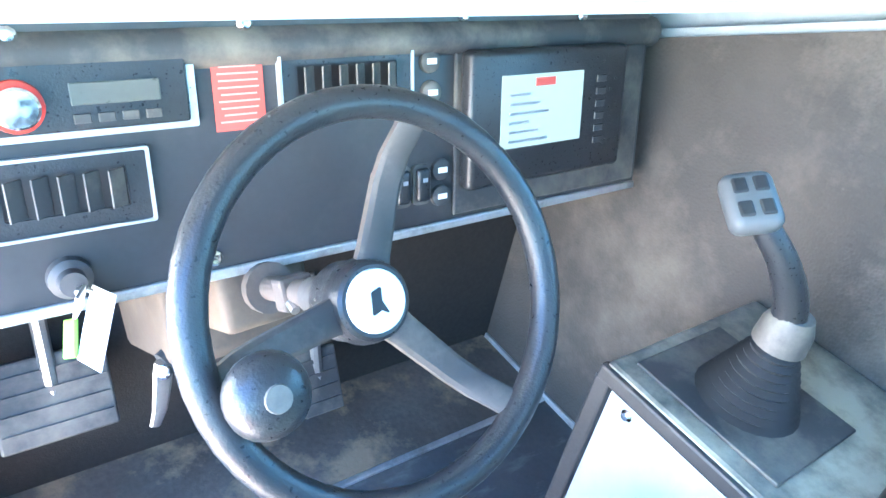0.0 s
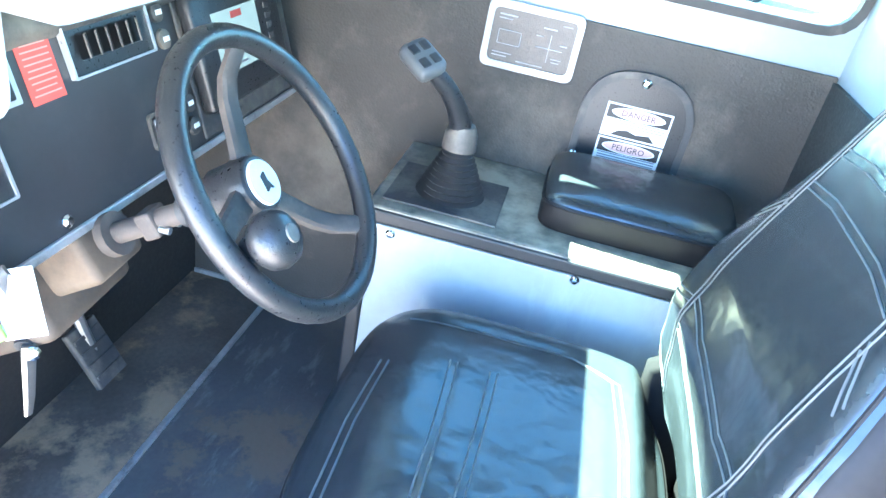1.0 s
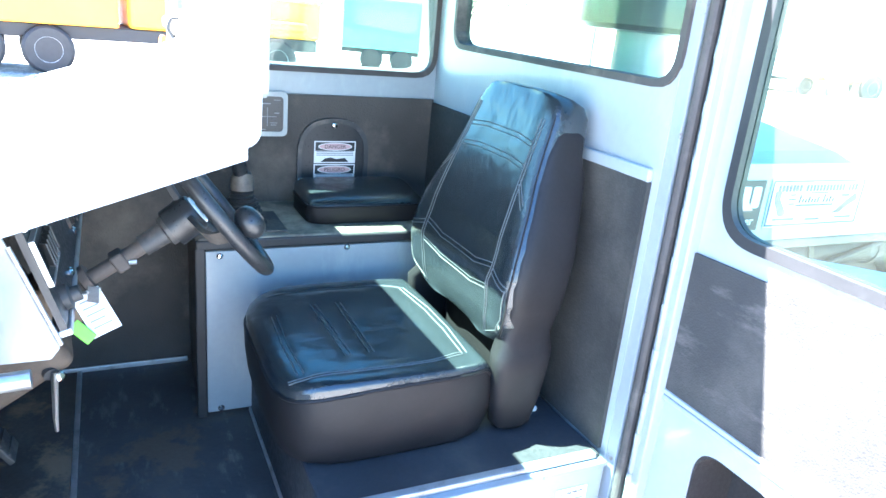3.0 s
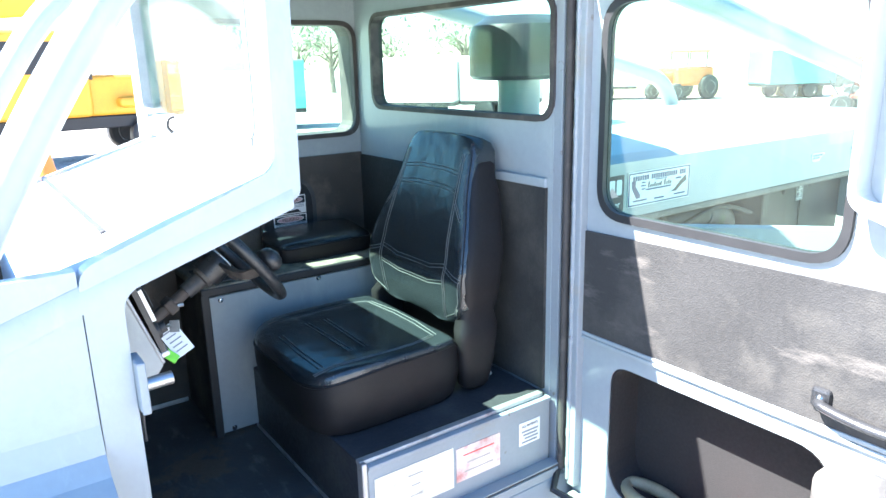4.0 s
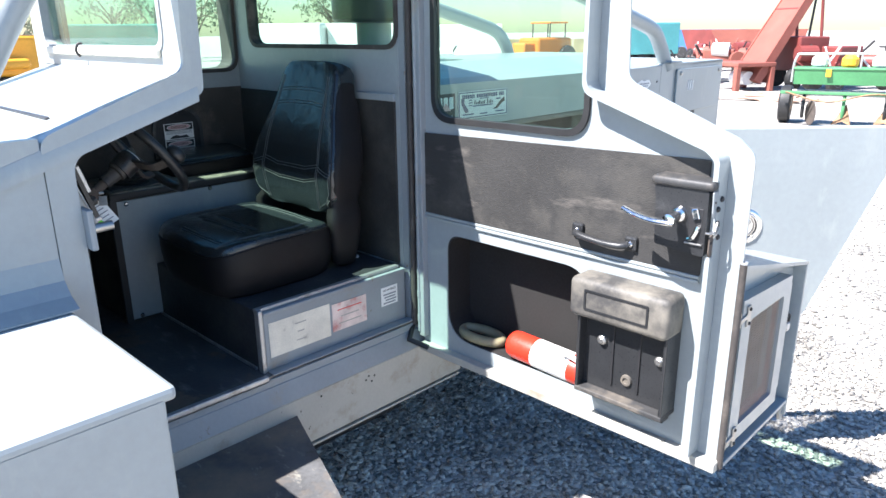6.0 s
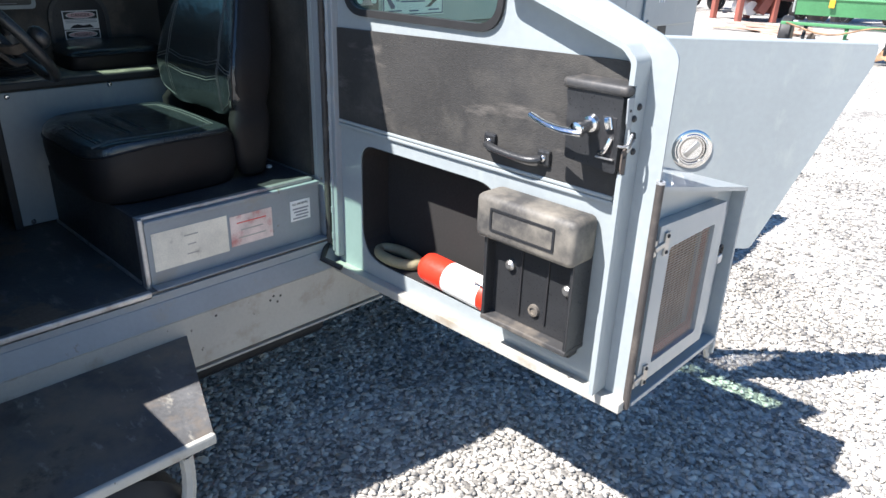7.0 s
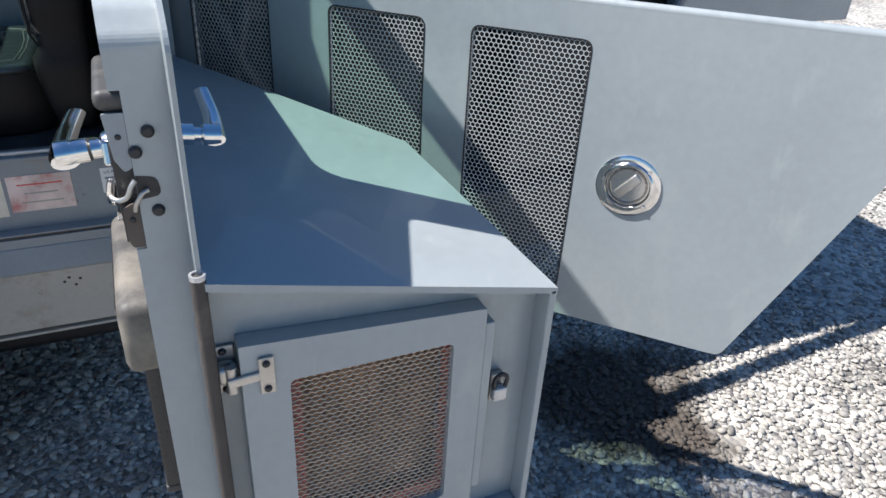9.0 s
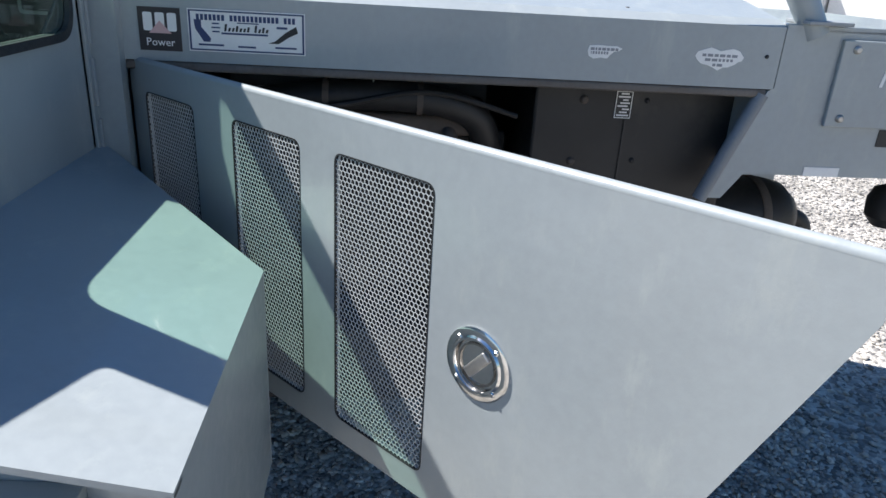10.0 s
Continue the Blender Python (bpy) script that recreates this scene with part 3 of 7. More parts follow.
# lower rail under the doorway
rail = thing("chassis_rail", (-0.12, 0.1, 0.50), "dusty beige-grey steel chassis rail with rust stains", "chassis rail")
along_y = lambda u, v, w: (u, w, v)
part("top_flange", plate([(-0.118, 0.80), (-0.172, 0.775), (-0.198, 0.705), (-0.190, 0.700), (-0.164, 0.768), (-0.118, 0.79)], [], along_y, -0.72, 0.95), PAINT_OLD, rail, "sloping grey painted flange")
part("web", plate([(-0.195, 0.699), (-0.195, 0.50), (-0.05, 0.48), (-0.05, 0.78), (-0.12, 0.78)], [], along_y, -0.72, 0.95), RAIL, rail, "beige-grey rail face with rust stains")
for y, z in ((-0.16, 0.655), (-0.19, 0.64), (-0.175, 0.668), (-0.205, 0.66), (0.06, 0.672)):
    part("drill_hole", lathe([(0.005, 0), (0.004, 0.001)], 8, along((-0.1952, y, z), (-1, 0, 0))), INK, rail)
part("lower_lip", rbox(-0.192, -0.12, -0.72, 0.95, 0.474, 0.484, 0.003), RAIL, rail)

# ---- console ----
console = thing("side_console", (0.9, 0.0, FLOOR), "grey and black control console beside the driver seat", "console")
part("body", rbox(0.715, RX - 0.012, BY + 0.012, 0.39, FLOOR, 1.36, 0.005), CARPET, console)
part("side_panel", rbox(0.703, 0.716, BY + 0.02, 0.378, 0.825, 1.345, 0.003), PAINT, console, "light grey painted side panel")
part("top", rbox(0.70, RX - 0.012, BY + 0.012, 0.40, 1.358, 1.385, 0.008), material("dusty_console_top", (0.13, 0.122, 0.10), 0.6, spread=0.2, scale=6, dirt=(0.34, 0.30, 0.23), dirt_scale=9, dirt_low=0.42), console, "dusty black top")
part("edge_trim", rbox(0.694, 0.712, BY + 0.02, 0.405, 1.352, 1.380, 0.005), RUBBER, console, "black ribbed edge trim")
part("front_trim", rbox(0.694, 0.712, 0.378, 0.408, 0.815, 1.36, 0.005), RUBBER, console)
for y, z in ((0.339, 1.331), (-0.036, 1.338), (0.339, 0.838)):
    screw((0.703, y, z), (-1, 0, 0), 0.010, console, CHROME)

armrest = thing("armrest", (0.89, -0.1, 1.385), "black vinyl padded armrest on the console", "armrest")
# crown tilted towards the doorway so it picks up a highlight
rings = []
for z, g in ((1.4355, 1.0), (1.447, 0.996), (1.456, 0.975), (1.463, 0.92), (1.468, 0.80), (1.472, 0.6), (1.474, 0.3)):
    rings.append([(x, y, z + 0.13 * (x - 0.905) * (z > 1.449)) for x, y, z in superellipse(0.905, -0.135, 0.118 * g, 0.200 * g, z + 0.004, 7)])
part("pad", loft(rings), VINYL, armrest, "glossy padded top", smooth=True, angle=60)
# side in darker, duller vinyl so that reflected sunlight stays off it
rings = [superellipse(0.905, -0.135, 0.118 * g, 0.200 * g, z, 7) for z, g in ((1.386, 0.985), (1.390, 1.0), (1.42, 1.005), (1.440, 1.0))]
part("pad_side", loft(rings), VINYL_SIDE, armrest, smooth=True, angle=60)
part("piping", sweep(superellipse(0.905, -0.135, 0.118, 0.200, 1.440, 7), 0.004, 6, True), VINYL_SIDE, armrest)

gear_lever = thing("gear_lever", (0.80, 0.26, 1.385), "joystick lever with a black bellows boot and grey grip", "lever")
part("base_plate", rbox(0.735, 0.935, 0.14, 0.375, 1.385, 1.391, 0.002), PLASTIC_DUST, gear_lever, "dusty black base plate")
prof = []
for i in range(9):
    prof += [(0.074 - i * 0.005, 1.391 + i * 0.0115), (0.063 - i * 0.0045, 1.391 + i * 0.0115 + 0.006)]
part("boot", lathe([(r, h - 1.391) for r, h in prof], 24, Matrix.Translation((0.835, 0.255, 1.391))), RUBBER, gear_lever, "black rubber bellows boot", smooth=True)
part("collar", lathe([(0.036, 0), (0.034, 0.03), (0.026, 0.05)], 20, Matrix.Translation((0.835, 0.255, 1.492))), PLASTIC_DUST, gear_lever, smooth=True)
part("stick", sweep(smooth_path([(0.835, 0.255, 1.51), (0.825, 0.265, 1.56), (0.805, 0.29, 1.61), (0.782, 0.325, 1.65)]), [0.024 - 0.0003 * i for i in range(25)], 14), PLASTIC, gear_lever, smooth=True)
grip = part("grip", moved(rbox(-0.032, 0.032, -0.040, 0.040, -0.018, 0.018, 0.014, 3), Matrix.Translation((0.772, 0.345, 1.668)) @ pose(0, 0, 0, 28, -18, -35)), material("grey_grip_plastic", (0.10, 0.105, 0.105), 0.5, spread=0.1), gear_lever, "grey grip with four buttons", smooth=True)
for i in (-1, 1):
    for j in (-1, 1):
        part("button", moved(rbox(-0.009, 0.009, -0.011, 0.011, 0.014, 0.020, 0.003), Matrix.Translation((0.772, 0.345, 1.668)) @ pose(0, 0, 0, 28, -18, -35) @ Matrix.Translation((0.0125 * i, 0.0165 * j, 0))), RUBBER, grip)

# ---- right wall signs ----
placard = thing("shift_pattern_placard", (RX - 0.02, 0.17, 1.67), "black engraved control diagram plate in a silver frame", "placard")
part("plate", plate(rr(0.080, 0.270, 1.617, 1.739, 0.012), [], "x", RX - 0.016, RX - 0.0125), PLASTIC, placard)
part("frame", ring(rr(0.070, 0.281, 1.606, 1.752, 0.02), rr(0.084, 0.267, 1.621, 1.736, 0.014), "x", RX - 0.02, RX - 0.012), PAINT, placard, "silver frame")
for y, z, w, h in ((0.225, 1.69, 0.05, 0.0015), (0.225, 1.66, 0.05, 0.0015), (0.2, 1.675, 0.0015, 0.03), (0.25, 1.675, 0.0015, 0.03), (0.135, 1.67, 0.06, 0.0018), (0.135, 1.67, 0.0018, 0.06), (0.17, 1.628, 0.06, 0.002), (0.14, 1.712, 0.03, 0.003), (0.105, 1.682, 0.016, 0.003), (0.235, 1.722, 0.04, 0.003), (0.24, 1.714, 0.03, 0.002), (0.235, 1.640, 0.044, 0.002), (0.24, 1.633, 0.034, 0.002), (0.115, 1.650, 0.024, 0.002), (0.115, 1.643, 0.018, 0.002), (0.16, 1.694, 0.016, 0.002), (0.105, 1.724, 0.022, 0.002)):
    part("marking", rbox(RX - 0.0172, RX - 0.0158, y - w / 2, y + w / 2, z - h / 2, z + h / 2), GREYINK, placard)

cover = thing("inspection_cover", (RX - 0.02, -0.09, 1.54), "round black steel inspection cover on the lining", "cover plate")
part("disc", plate(rounded([(-0.215, 1.39), (0.035, 1.39), (0.035, 1.67), (-0.215, 1.67)], [0.02, 0.02, 0.13, 0.13], 9), [], "x", RX - 0.022, RX - 0.0125), PLASTIC, cover)
part("rim", ring(rounded([(-0.215, 1.39), (0.035, 1.39), (0.035, 1.67), (-0.215, 1.67)], [0.02, 0.02, 0.13, 0.13], 9), rounded([(-0.20, 1.40), (0.02, 1.40), (0.02, 1.655), (-0.20, 1.655)], [0.02, 0.02, 0.12, 0.12], 9), "x", RX - 0.026, RX - 0.021), PLASTIC_DUST, cover)
for y, z in ((-0.09, 1.648), (0.023, 1.455), (-0.203, 1.455)):
    screw((RX - 0.025, y, z), (-1, 0, 0), 0.011, cover, CHROME)
sign = thing("danger_sign", (RX - 0.022, -0.095, 1.52), "white danger sticker with black print on the cover plate", "warning sign")
FACE_L = Matrix(((0, 0, -1, 0), (-1, 0, 0, 0), (0, 1, 0, 0), (0, 0, 0, 1)))   # letters that face -x
for zc, word in ((1.555, "DANGER"), (1.475, "PELIGRO")):
    part("sheet", rbox(RX - 0.0242, RX - 0.0221, -0.168, -0.022, zc - 0.038, zc + 0.038), WHITE, sign)
    part("header", rbox(RX - 0.0247, RX - 0.0240, -0.164, -0.026, zc + 0.0045, zc + 0.0345), INK, sign, "black header panel")
    part("oval", lathe([(0.05, 0), (0.05, 0.0008)], 28, Matrix.Translation((RX - 0.0249, -0.095, zc + 0.0195)) @ FACE_L @ Matrix.Diagonal((1.2, 0.27, 1, 1))), WHITE, sign)
    part("oval", lathe([(0.047, 0), (0.047, 0.0008)], 28, Matrix.Translation((RX - 0.0255, -0.095, zc + 0.0195)) @ FACE_L @ Matrix.Diagonal((1.2, 0.24, 1, 1))), FADED_RED, sign)
    text_part("letters", word, 0.019, (RX - 0.0262, -0.095, zc + 0.019), FACE_L, INK, sign)
    for i in range(3):
        part("print_line", rbox(RX - 0.0248, RX - 0.0241, -0.160, -0.030, zc + 0.0005 - i * 0.006, zc + 0.003 - i * 0.006), GREYINK, sign)
    part("pictogram", plate([(-0.145, zc - 0.034), (-0.045, zc - 0.034), (-0.06, zc - 0.022), (-0.08, zc - 0.018), (-0.10, zc - 0.024), (-0.13, zc - 0.020)], [], "x", RX - 0.0250, RX - 0.0241), INK, sign)

# ---- dashboard ----
dash = thing("dashboard", (0.5, 0.72, 1.46), "black sheet dash panel with vents, switches and screws", "dashboard")
DM = Matrix.Translation((0, 0.685, 1.465)) @ Matrix.Rotation(-math.atan(0.30), 4, "X")
def on_dash(bm):
    """Places what is built in x and z on the plane y = 0, outward to -y, onto the dash face."""
    return moved(bm, DM)


part("panel", on_dash(plate(rr(0.0, 1.03, 0.0, 0.33, 0.01), [], "y", 0.0, 0.012)), DASH, dash)
part("lower_edge", on_dash(rbox(0.0, 1.03, -0.005, 0.03, -0.008, 0.006, 0.003)), ALU, dash, "bright folded lower edge")
part("top_roll", sweep([(0.0, 0.775, 1.722), (0.5, 0.775, 1.724), (1.05, 0.775, 1.722)], 0.026, 14), PLASTIC_DUST, dash, "dusty padded top roll", smooth=True)
part("left_bracket", plate(rounded([(0.70, 1.44), (0.715, 1.42), (0.90, 1.42), (0.90, 1.70), (0.79, 1.70), (0.76, 1.62)], 0.008), [], "x", -0.008, -0.001), PAINT, dash, "light grey painted side bracket")
part("bracket_edge", sweep([(-0.005, 0.699, 1.445), (-0.005, 0.762, 1.625)], 0.005, 8), ALU, dash)
for x, z in ((0.237, 0.022), (0.489, 0.028), (0.739, 0.031), (0.30, 0.30), (0.06, 0.292), (0.62, 0.305), (0.86, 0.30)):
    screw(DM @ Vector((x, -0.001, z)), DM.to_3x3() @ Vector((0, -1, 0)), 0.010, dash, CHROME)


def air_vent(x0, x1, z0, z1, n):
    v = thing("air_vent", DM @ Vector(((x0 + x1) / 2, 0, z0)), "black louvred air vent in a bright frame on the dash", "air vent", "dash air vents")
    part("frame", on_dash(ring(rr(x0, x1, z0, z1, 0.004), rr(x0 + 0.004, x1 - 0.004, z0 + 0.0035, z1 - 0.0035, 0.003), "y", -0.010, -0.001)), SILVER, v, "bright metal frame")
    part("bezel", on_dash(ring(rr(x0 + 0.004, x1 - 0.004, z0 + 0.0035, z1 - 0.0035, 0.003), rr(x0 + 0.026, x1 - 0.026, z0 + 0.022, z1 - 0.018, 0.003), "y", -0.007, -0.001)), PLASTIC, v)
    part("backing", on_dash(rbox(x0 + 0.026, x1 - 0.026, -0.003, -0.001, z0 + 0.022, z1 - 0.018)), INK, v)
    for i in range(n):
        xc = x0 + 0.026 + (x1 - x0 - 0.052) * (i + 0.5) / n
        part("louvre", on_dash(moved(rbox(-0.0105, 0.0105, -0.0015, 0.0015, z0 + 0.024, z1 - 0.02, 0.001), Matrix.Translation((xc, -0.014, 0)) @ Matrix.Rotation(0.6, 4, "Z"))), PLASTIC_DUST, v, "dusty louvre blade")
    return v


air_vent(0.335, 0.531, 0.190, 0.268, 6)
air_vent(-0.0, 0.175, 0.085, 0.172, 5)
radio = thing("car_radio", DM @ Vector((0.12, 0, 0.205)), "black car radio with a silver and red knob in the dash", "radio")
part("body", on_dash(rbox(0.0, 0.225, -0.012, 0.0, 0.195, 0.270, 0.003)), PLASTIC, radio)
part("frame", on_dash(ring(rr(0.0, 0.235, 0.188, 0.277, 0.003), rr(0.004, 0.226, 0.196, 0.270, 0.003), "y", -0.008, -0.001)), SILVER, radio)
part("display", on_dash(rbox(0.105, 0.195, -0.0135, -0.011, 0.222, 0.245, 0.001)), material("dull_radio_display", (0.085, 0.088, 0.078), 0.35, spread=0.1), radio, "dull grey display")
KN = along(DM @ Vector((0.055, -0.012, 0.225)), DM.to_3x3() @ Vector((0, -1, 0)))
part("knob", lathe([(0.021, 0), (0.021, 0.018), (0.018, 0.021)], 24, KN), CHROME, radio, "silver volume knob", smooth=True)
part("knob_ring", lathe([(0.027, 0), (0.026, 0.006)], 24, KN), RED, radio, "red knob surround", smooth=True)
part("red_panel", on_dash(rbox(0.006, 0.03, -0.0145, -0.011, 0.206, 0.245, 0.002)), RED, radio)
for i in range(4):
    part("button", on_dash(rbox(0.105 + i * 0.024, 0.122 + i * 0.024, -0.014, -0.011, 0.203, 0.213, 0.001)), PLASTIC_DUST, radio)
warn = thing("red_warning_label", DM @ Vector((0.295, 0, 0.19)), "red warning label with white print on the dash", "warning label")
part("sheet", on_dash(rbox(0.256, 0.318, -0.0018, -0.0006, 0.177, 0.277)), REDLABEL, warn)
for i, w in enumerate((0.03, 0.045, 0.05, 0.048, 0.05, 0.044, 0.05, 0.046, 0.04, 0.05)):
    part("print_line", on_dash(rbox(0.287 - w / 2, 0.287 + w / 2, -0.0026, -0.0016, 0.2588 - i * 0.008, 0.2608 - i * 0.008)), PALE_RED, warn)
display = thing("machine_display", DM @ Vector((0.78, 0, 0.1)), "black machine monitor with a lit pale screen", "monitor")
part("mount", on_dash(rbox(0.605, 1.02, -0.006, 0.0, 0.012, 0.255, 0.004)), PLASTIC_DUST, display, "grey mounting plate")
part("case", on_dash(rbox(0.612, 0.945, -0.035, -0.005, 0.055, 0.258, 0.010, 3)), PLASTIC, display, smooth=True)
scr = bpy.data.materials.new("lit_screen")
scr.use_nodes = True
sb = scr.node_tree.nodes["Principled BSDF"]
sb.inputs["Base Color"].default_value = (0.10, 0.145, 0.14, 1)
sb.inputs["Emission Color"].default_value = (0.60, 0.85, 0.80, 1)
sb.inputs["Emission Strength"].default_value = 0.012
part("screen", on_dash(rbox(0.668, 0.838, -0.0362, -0.0345, 0.112, 0.221)), scr, display, "pale lit screen")
for i in range(6):
    part("screen_line", on_dash(rbox(0.684, 0.724 + 0.02 * (i % 3), -0.0372, -0.036, 0.190 - i * 0.014, 0.194 - i * 0.014)), GREYINK, display)
    part("key", on_dash(rbox(0.870, 0.892, -0.0372, -0.0345, 0.10 + i * 0.02, 0.111 + i * 0.02, 0.001)), PLASTIC_DUST, display)
part("screen_block", on_dash(rbox(0.735, 0.775, -0.0374, -0.036, 0.203, 0.215)), REDLABEL, display)
for x, z in ((0.562, 0.245), (0.564, 0.202), (0.582, 0.088), (0.582, 0.048)):
    knob = thing("dash_switch", DM @ Vector((x, 0, z)), "round black switch with a pale mark on the dash", "switch", "dash switches")
    part("bezel", lathe([(0.017, 0), (0.016, 0.006), (0.012, 0.008)], 18, along(DM @ Vector((x, 0, z)), DM.to_3x3() @ Vector((0, -1, 0)))), PLASTIC_DUST, knob, smooth=True)
    part("mark", on_dash(rbox(x - 0.008, x + 0.008, -0.0092, -0.0076, z - 0.004, z + 0.004)), WHITE, knob)
for i in range(3):
    k = thing("rocker_switch", DM @ Vector((0.48 + i * 0.034, 0, 0.045)), "black rocker switch with a white symbol", "switch", "dash rocker switches")
    part("bezel", on_dash(plate(rr(0.463 + i * 0.034, 0.494 + i * 0.034, 0.040, 0.101, 0.010), [], "y", -0.006, 0.0)), PLASTIC_DUST, k)
    part("rocker", on_dash(rbox(0.467 + i * 0.034, 0.490 + i * 0.034, -0.015, -0.004, 0.046, 0.096, 0.006, 3)), PLASTIC, k, smooth=True)
    part("mark", on_dash(rbox(0.4745 + i * 0.034, 0.4825 + i * 0.034, -0.0158, -0.0145, 0.076, 0.082)), GREYINK, k)
key = thing("ignition_key", DM @ Vector((0.085, 0, 0.03)), "ignition switch with key, white paper tag and green fob", "key")
part("switch", lathe([(0.024, 0), (0.023, 0.012), (0.015, 0.016), (0.014, 0.03)], 20, along(DM @ Vector((0.075, 0, 0.035)), DM.to_3x3() @ Vector((0, -1, 0)))), PLASTIC_DUST, key, "black ignition barrel", smooth=True)
part("key_blade", moved(rbox(-0.012, 0.012, -0.002, 0.002, -0.015, 0.015, 0.001), Matrix.Translation((0.075, 0.645, 1.50)) @ pose(0, 0, 0, 10, 0, 60)), STEEL, key)
TC, TU, TV = Vector((0.088, 0.644, 1.4595)), Vector((0.015, -0.047, 0.015)).normalized(), Vector((0.029, 0.036, 0.070)).normalized()
TM = Matrix.Translation(TC) @ Matrix((TU, TV, TU.cross(TV))).transposed().to_4x4()
tag = part("tag", moved(rbox(-0.026, 0.026, -0.043, 0.043, -0.0006, 0.0006), TM), WHITE, key, "white paper tag with handwriting")
for i in range(5):
    part("tag_writing", moved(rbox(-0.018, 0.016 - 0.006 * (i % 2), 0.024 - i * 0.013, 0.0275 - i * 0.013, -0.0012, 0.0012), TM), GREYINK, tag)
part("fob", moved(rbox(-0.012, 0.012, -0.022, 0.022, -0.003, 0.003, 0.002), Matrix.Translation((0.064, 0.668, 1.432)) @ TM.to_3x3().to_4x4() @ Matrix.Rotation(0.35, 4, "Z")), GREEN, key, "green plastic fob")
part("chain", sweep(smooth_path([(0.075, 0.655, 1.505), (0.082, 0.668, 1.50), (0.092, 0.668, 1.492)]), 0.003, 6), STEEL, key)

# ---- steering ----
WC = Vector((0.310, 0.409, 1.608))
WN = Vector((0.0036, -0.7986, 0.6018)).normalized()
WM = along(WC, WN)
WI = WM.inverted()
wheel = thing("steering_wheel", WC, "black three-spoke steering wheel with a spinner knob", "steering wheel")
part("rim", sweep([WM @ Vector((0.192 * math.cos(a), 0.192 * math.sin(a), 0)) for a in [2 * math.pi * i / 48 for i in range(48)]], 0.0165, 14, True), PLASTIC, wheel, "worn black rim", smooth=True)
top = WI @ Vector((0.371, 0.509, 1.7366))
first = math.degrees(math.atan2(top.y, top.x))
for a in (first, first + 120, first + 240):
    d = Vector((math.cos(radians(a)), math.sin(radians(a)), 0))
    s = Vector((-d.y, d.x, 0))
    prof = [(0.015, -0.058, 0.022), (0.05, -0.055, 0.018), (0.12, -0.046, 0.016), (0.150, -0.034, 0.0155), (0.174, -0.010, 0.015), (0.188, -0.003, 0.014)]
    rings = [[WM @ (d * r + s * (w * c) + Vector((0, 0, h + e))) for c, e in ((-1, -0.006), (-1, 0.004), (-0.7, 0.008), (0.7, 0.008), (1, 0.004), (1, -0.006))] for r, h, w in prof]
    part("spoke", loft(rings), DUSTY_RUBBER, wheel, "dusty spoke", smooth=True)
part("hub", lathe([(0.044, -0.105), (0.044, -0.07), (0.046, -0.064), (0.044, -0.052), (0.041, -0.041), (0.037, -0.038)], 28, WM), PLASTIC, wheel, smooth=True)
cap = part("cap", lathe([(0.033, -0.038), (0.032, -0.034), (0.01, -0.033)], 28, WM), WHITE, wheel, "white hub cap with a dark emblem", smooth=True)
part("emblem", moved(plate(rounded([(-0.009, -0.014), (0.002, -0.010), (0.011, -0.016), (0.004, 0.0), (0.006, 0.014), (-0.006, 0.010)], 0.002), [], "z", -0.0332, -0.0316), WM), INK, cap)
kp = WI @ Vector((0.158, 0.351, 1.602))
KM = WM @ Matrix.Translation(Vector((kp.x, kp.y, 0)).normalized() * 0.157 + Vector((0, 0, 0.010)))
knob = part("spinner_knob", lathe([(0.015, -0.012), (0.018, 0.0), (0.020, 0.006), (0.028, 0.010), (0.0345, 0.019), (0.0365, 0.031), (0.032, 0.044), (0.022, 0.052), (0.008, 0.055)], 24, KM), PLASTIC, wheel, "round black spinner knob", smooth=True)
part("knob_badge", lathe([(0.012, 0.0535), (0.011, 0.0565)], 16, KM), PLASTIC_DUST, knob)
column = thing("steering_column", (0.305, 0.80, 1.35), "worn brown steering column with a dusty cover", "steering column")
c0 = WC - WN * 0.10
cd = (Vector((0.285, 0.84, 1.335)) - c0).normalized()
part("tube", sweep([c0, c0 + cd * 0.36], 0.0165, 16), RUST, column, "brown painted column tube", smooth=True)
part("sleeve", sweep([c0, c0 + cd * 0.018, c0 + cd * 0.022, c0 + cd * 0.075], [0.034, 0.034, 0.025, 0.023], 18), PLASTIC_DUST, column, smooth=True)
clamp = part("clamp", moved(rbox(-0.022, 0.022, -0.021, 0.021, -0.014, 0.014, 0.005), along(c0 + cd * 0.13, cd)), RUST, column, "brown clamp block")
for e in (-0.013, 0.013):
    part("clamp_bolt", sweep([c0 + cd * 0.13 + Vector((e, -0.034, 0.0)), c0 + cd * 0.13 + Vector((e, -0.018, 0.0))], 0.006, 8), STEEL, clamp)
part("collar", sweep([c0 + cd * 0.20, c0 + cd * 0.225], 0.021, 16), PLASTIC_DUST, column, smooth=True)
part("cover", moved(rbox(-0.11, 0.11, -0.10, 0.10, -0.10, 0.16, 0.02, 3), along(c0 + cd * 0.40, cd)), COVER, column, "dusty tan column cover", smooth=True)
part("cover_neck", moved(rbox(-0.062, 0.062, -0.052, 0.060, -0.085, 0.05, 0.014, 3), along(c0 + cd * 0.30, cd)), COVER, column, smooth=True)
part("flange", moved(lathe([(0.034, 0), (0.034, 0.016), (0.026, 0.022)], 18), along(c0 + cd * 0.195, cd)), RUST, column, smooth=True)
part("lever_rod", sweep([(0.235, 0.76, 1.31), (0.178, 0.735, 1.292)], 0.014, 10), PLASTIC_DUST, column, smooth=True)
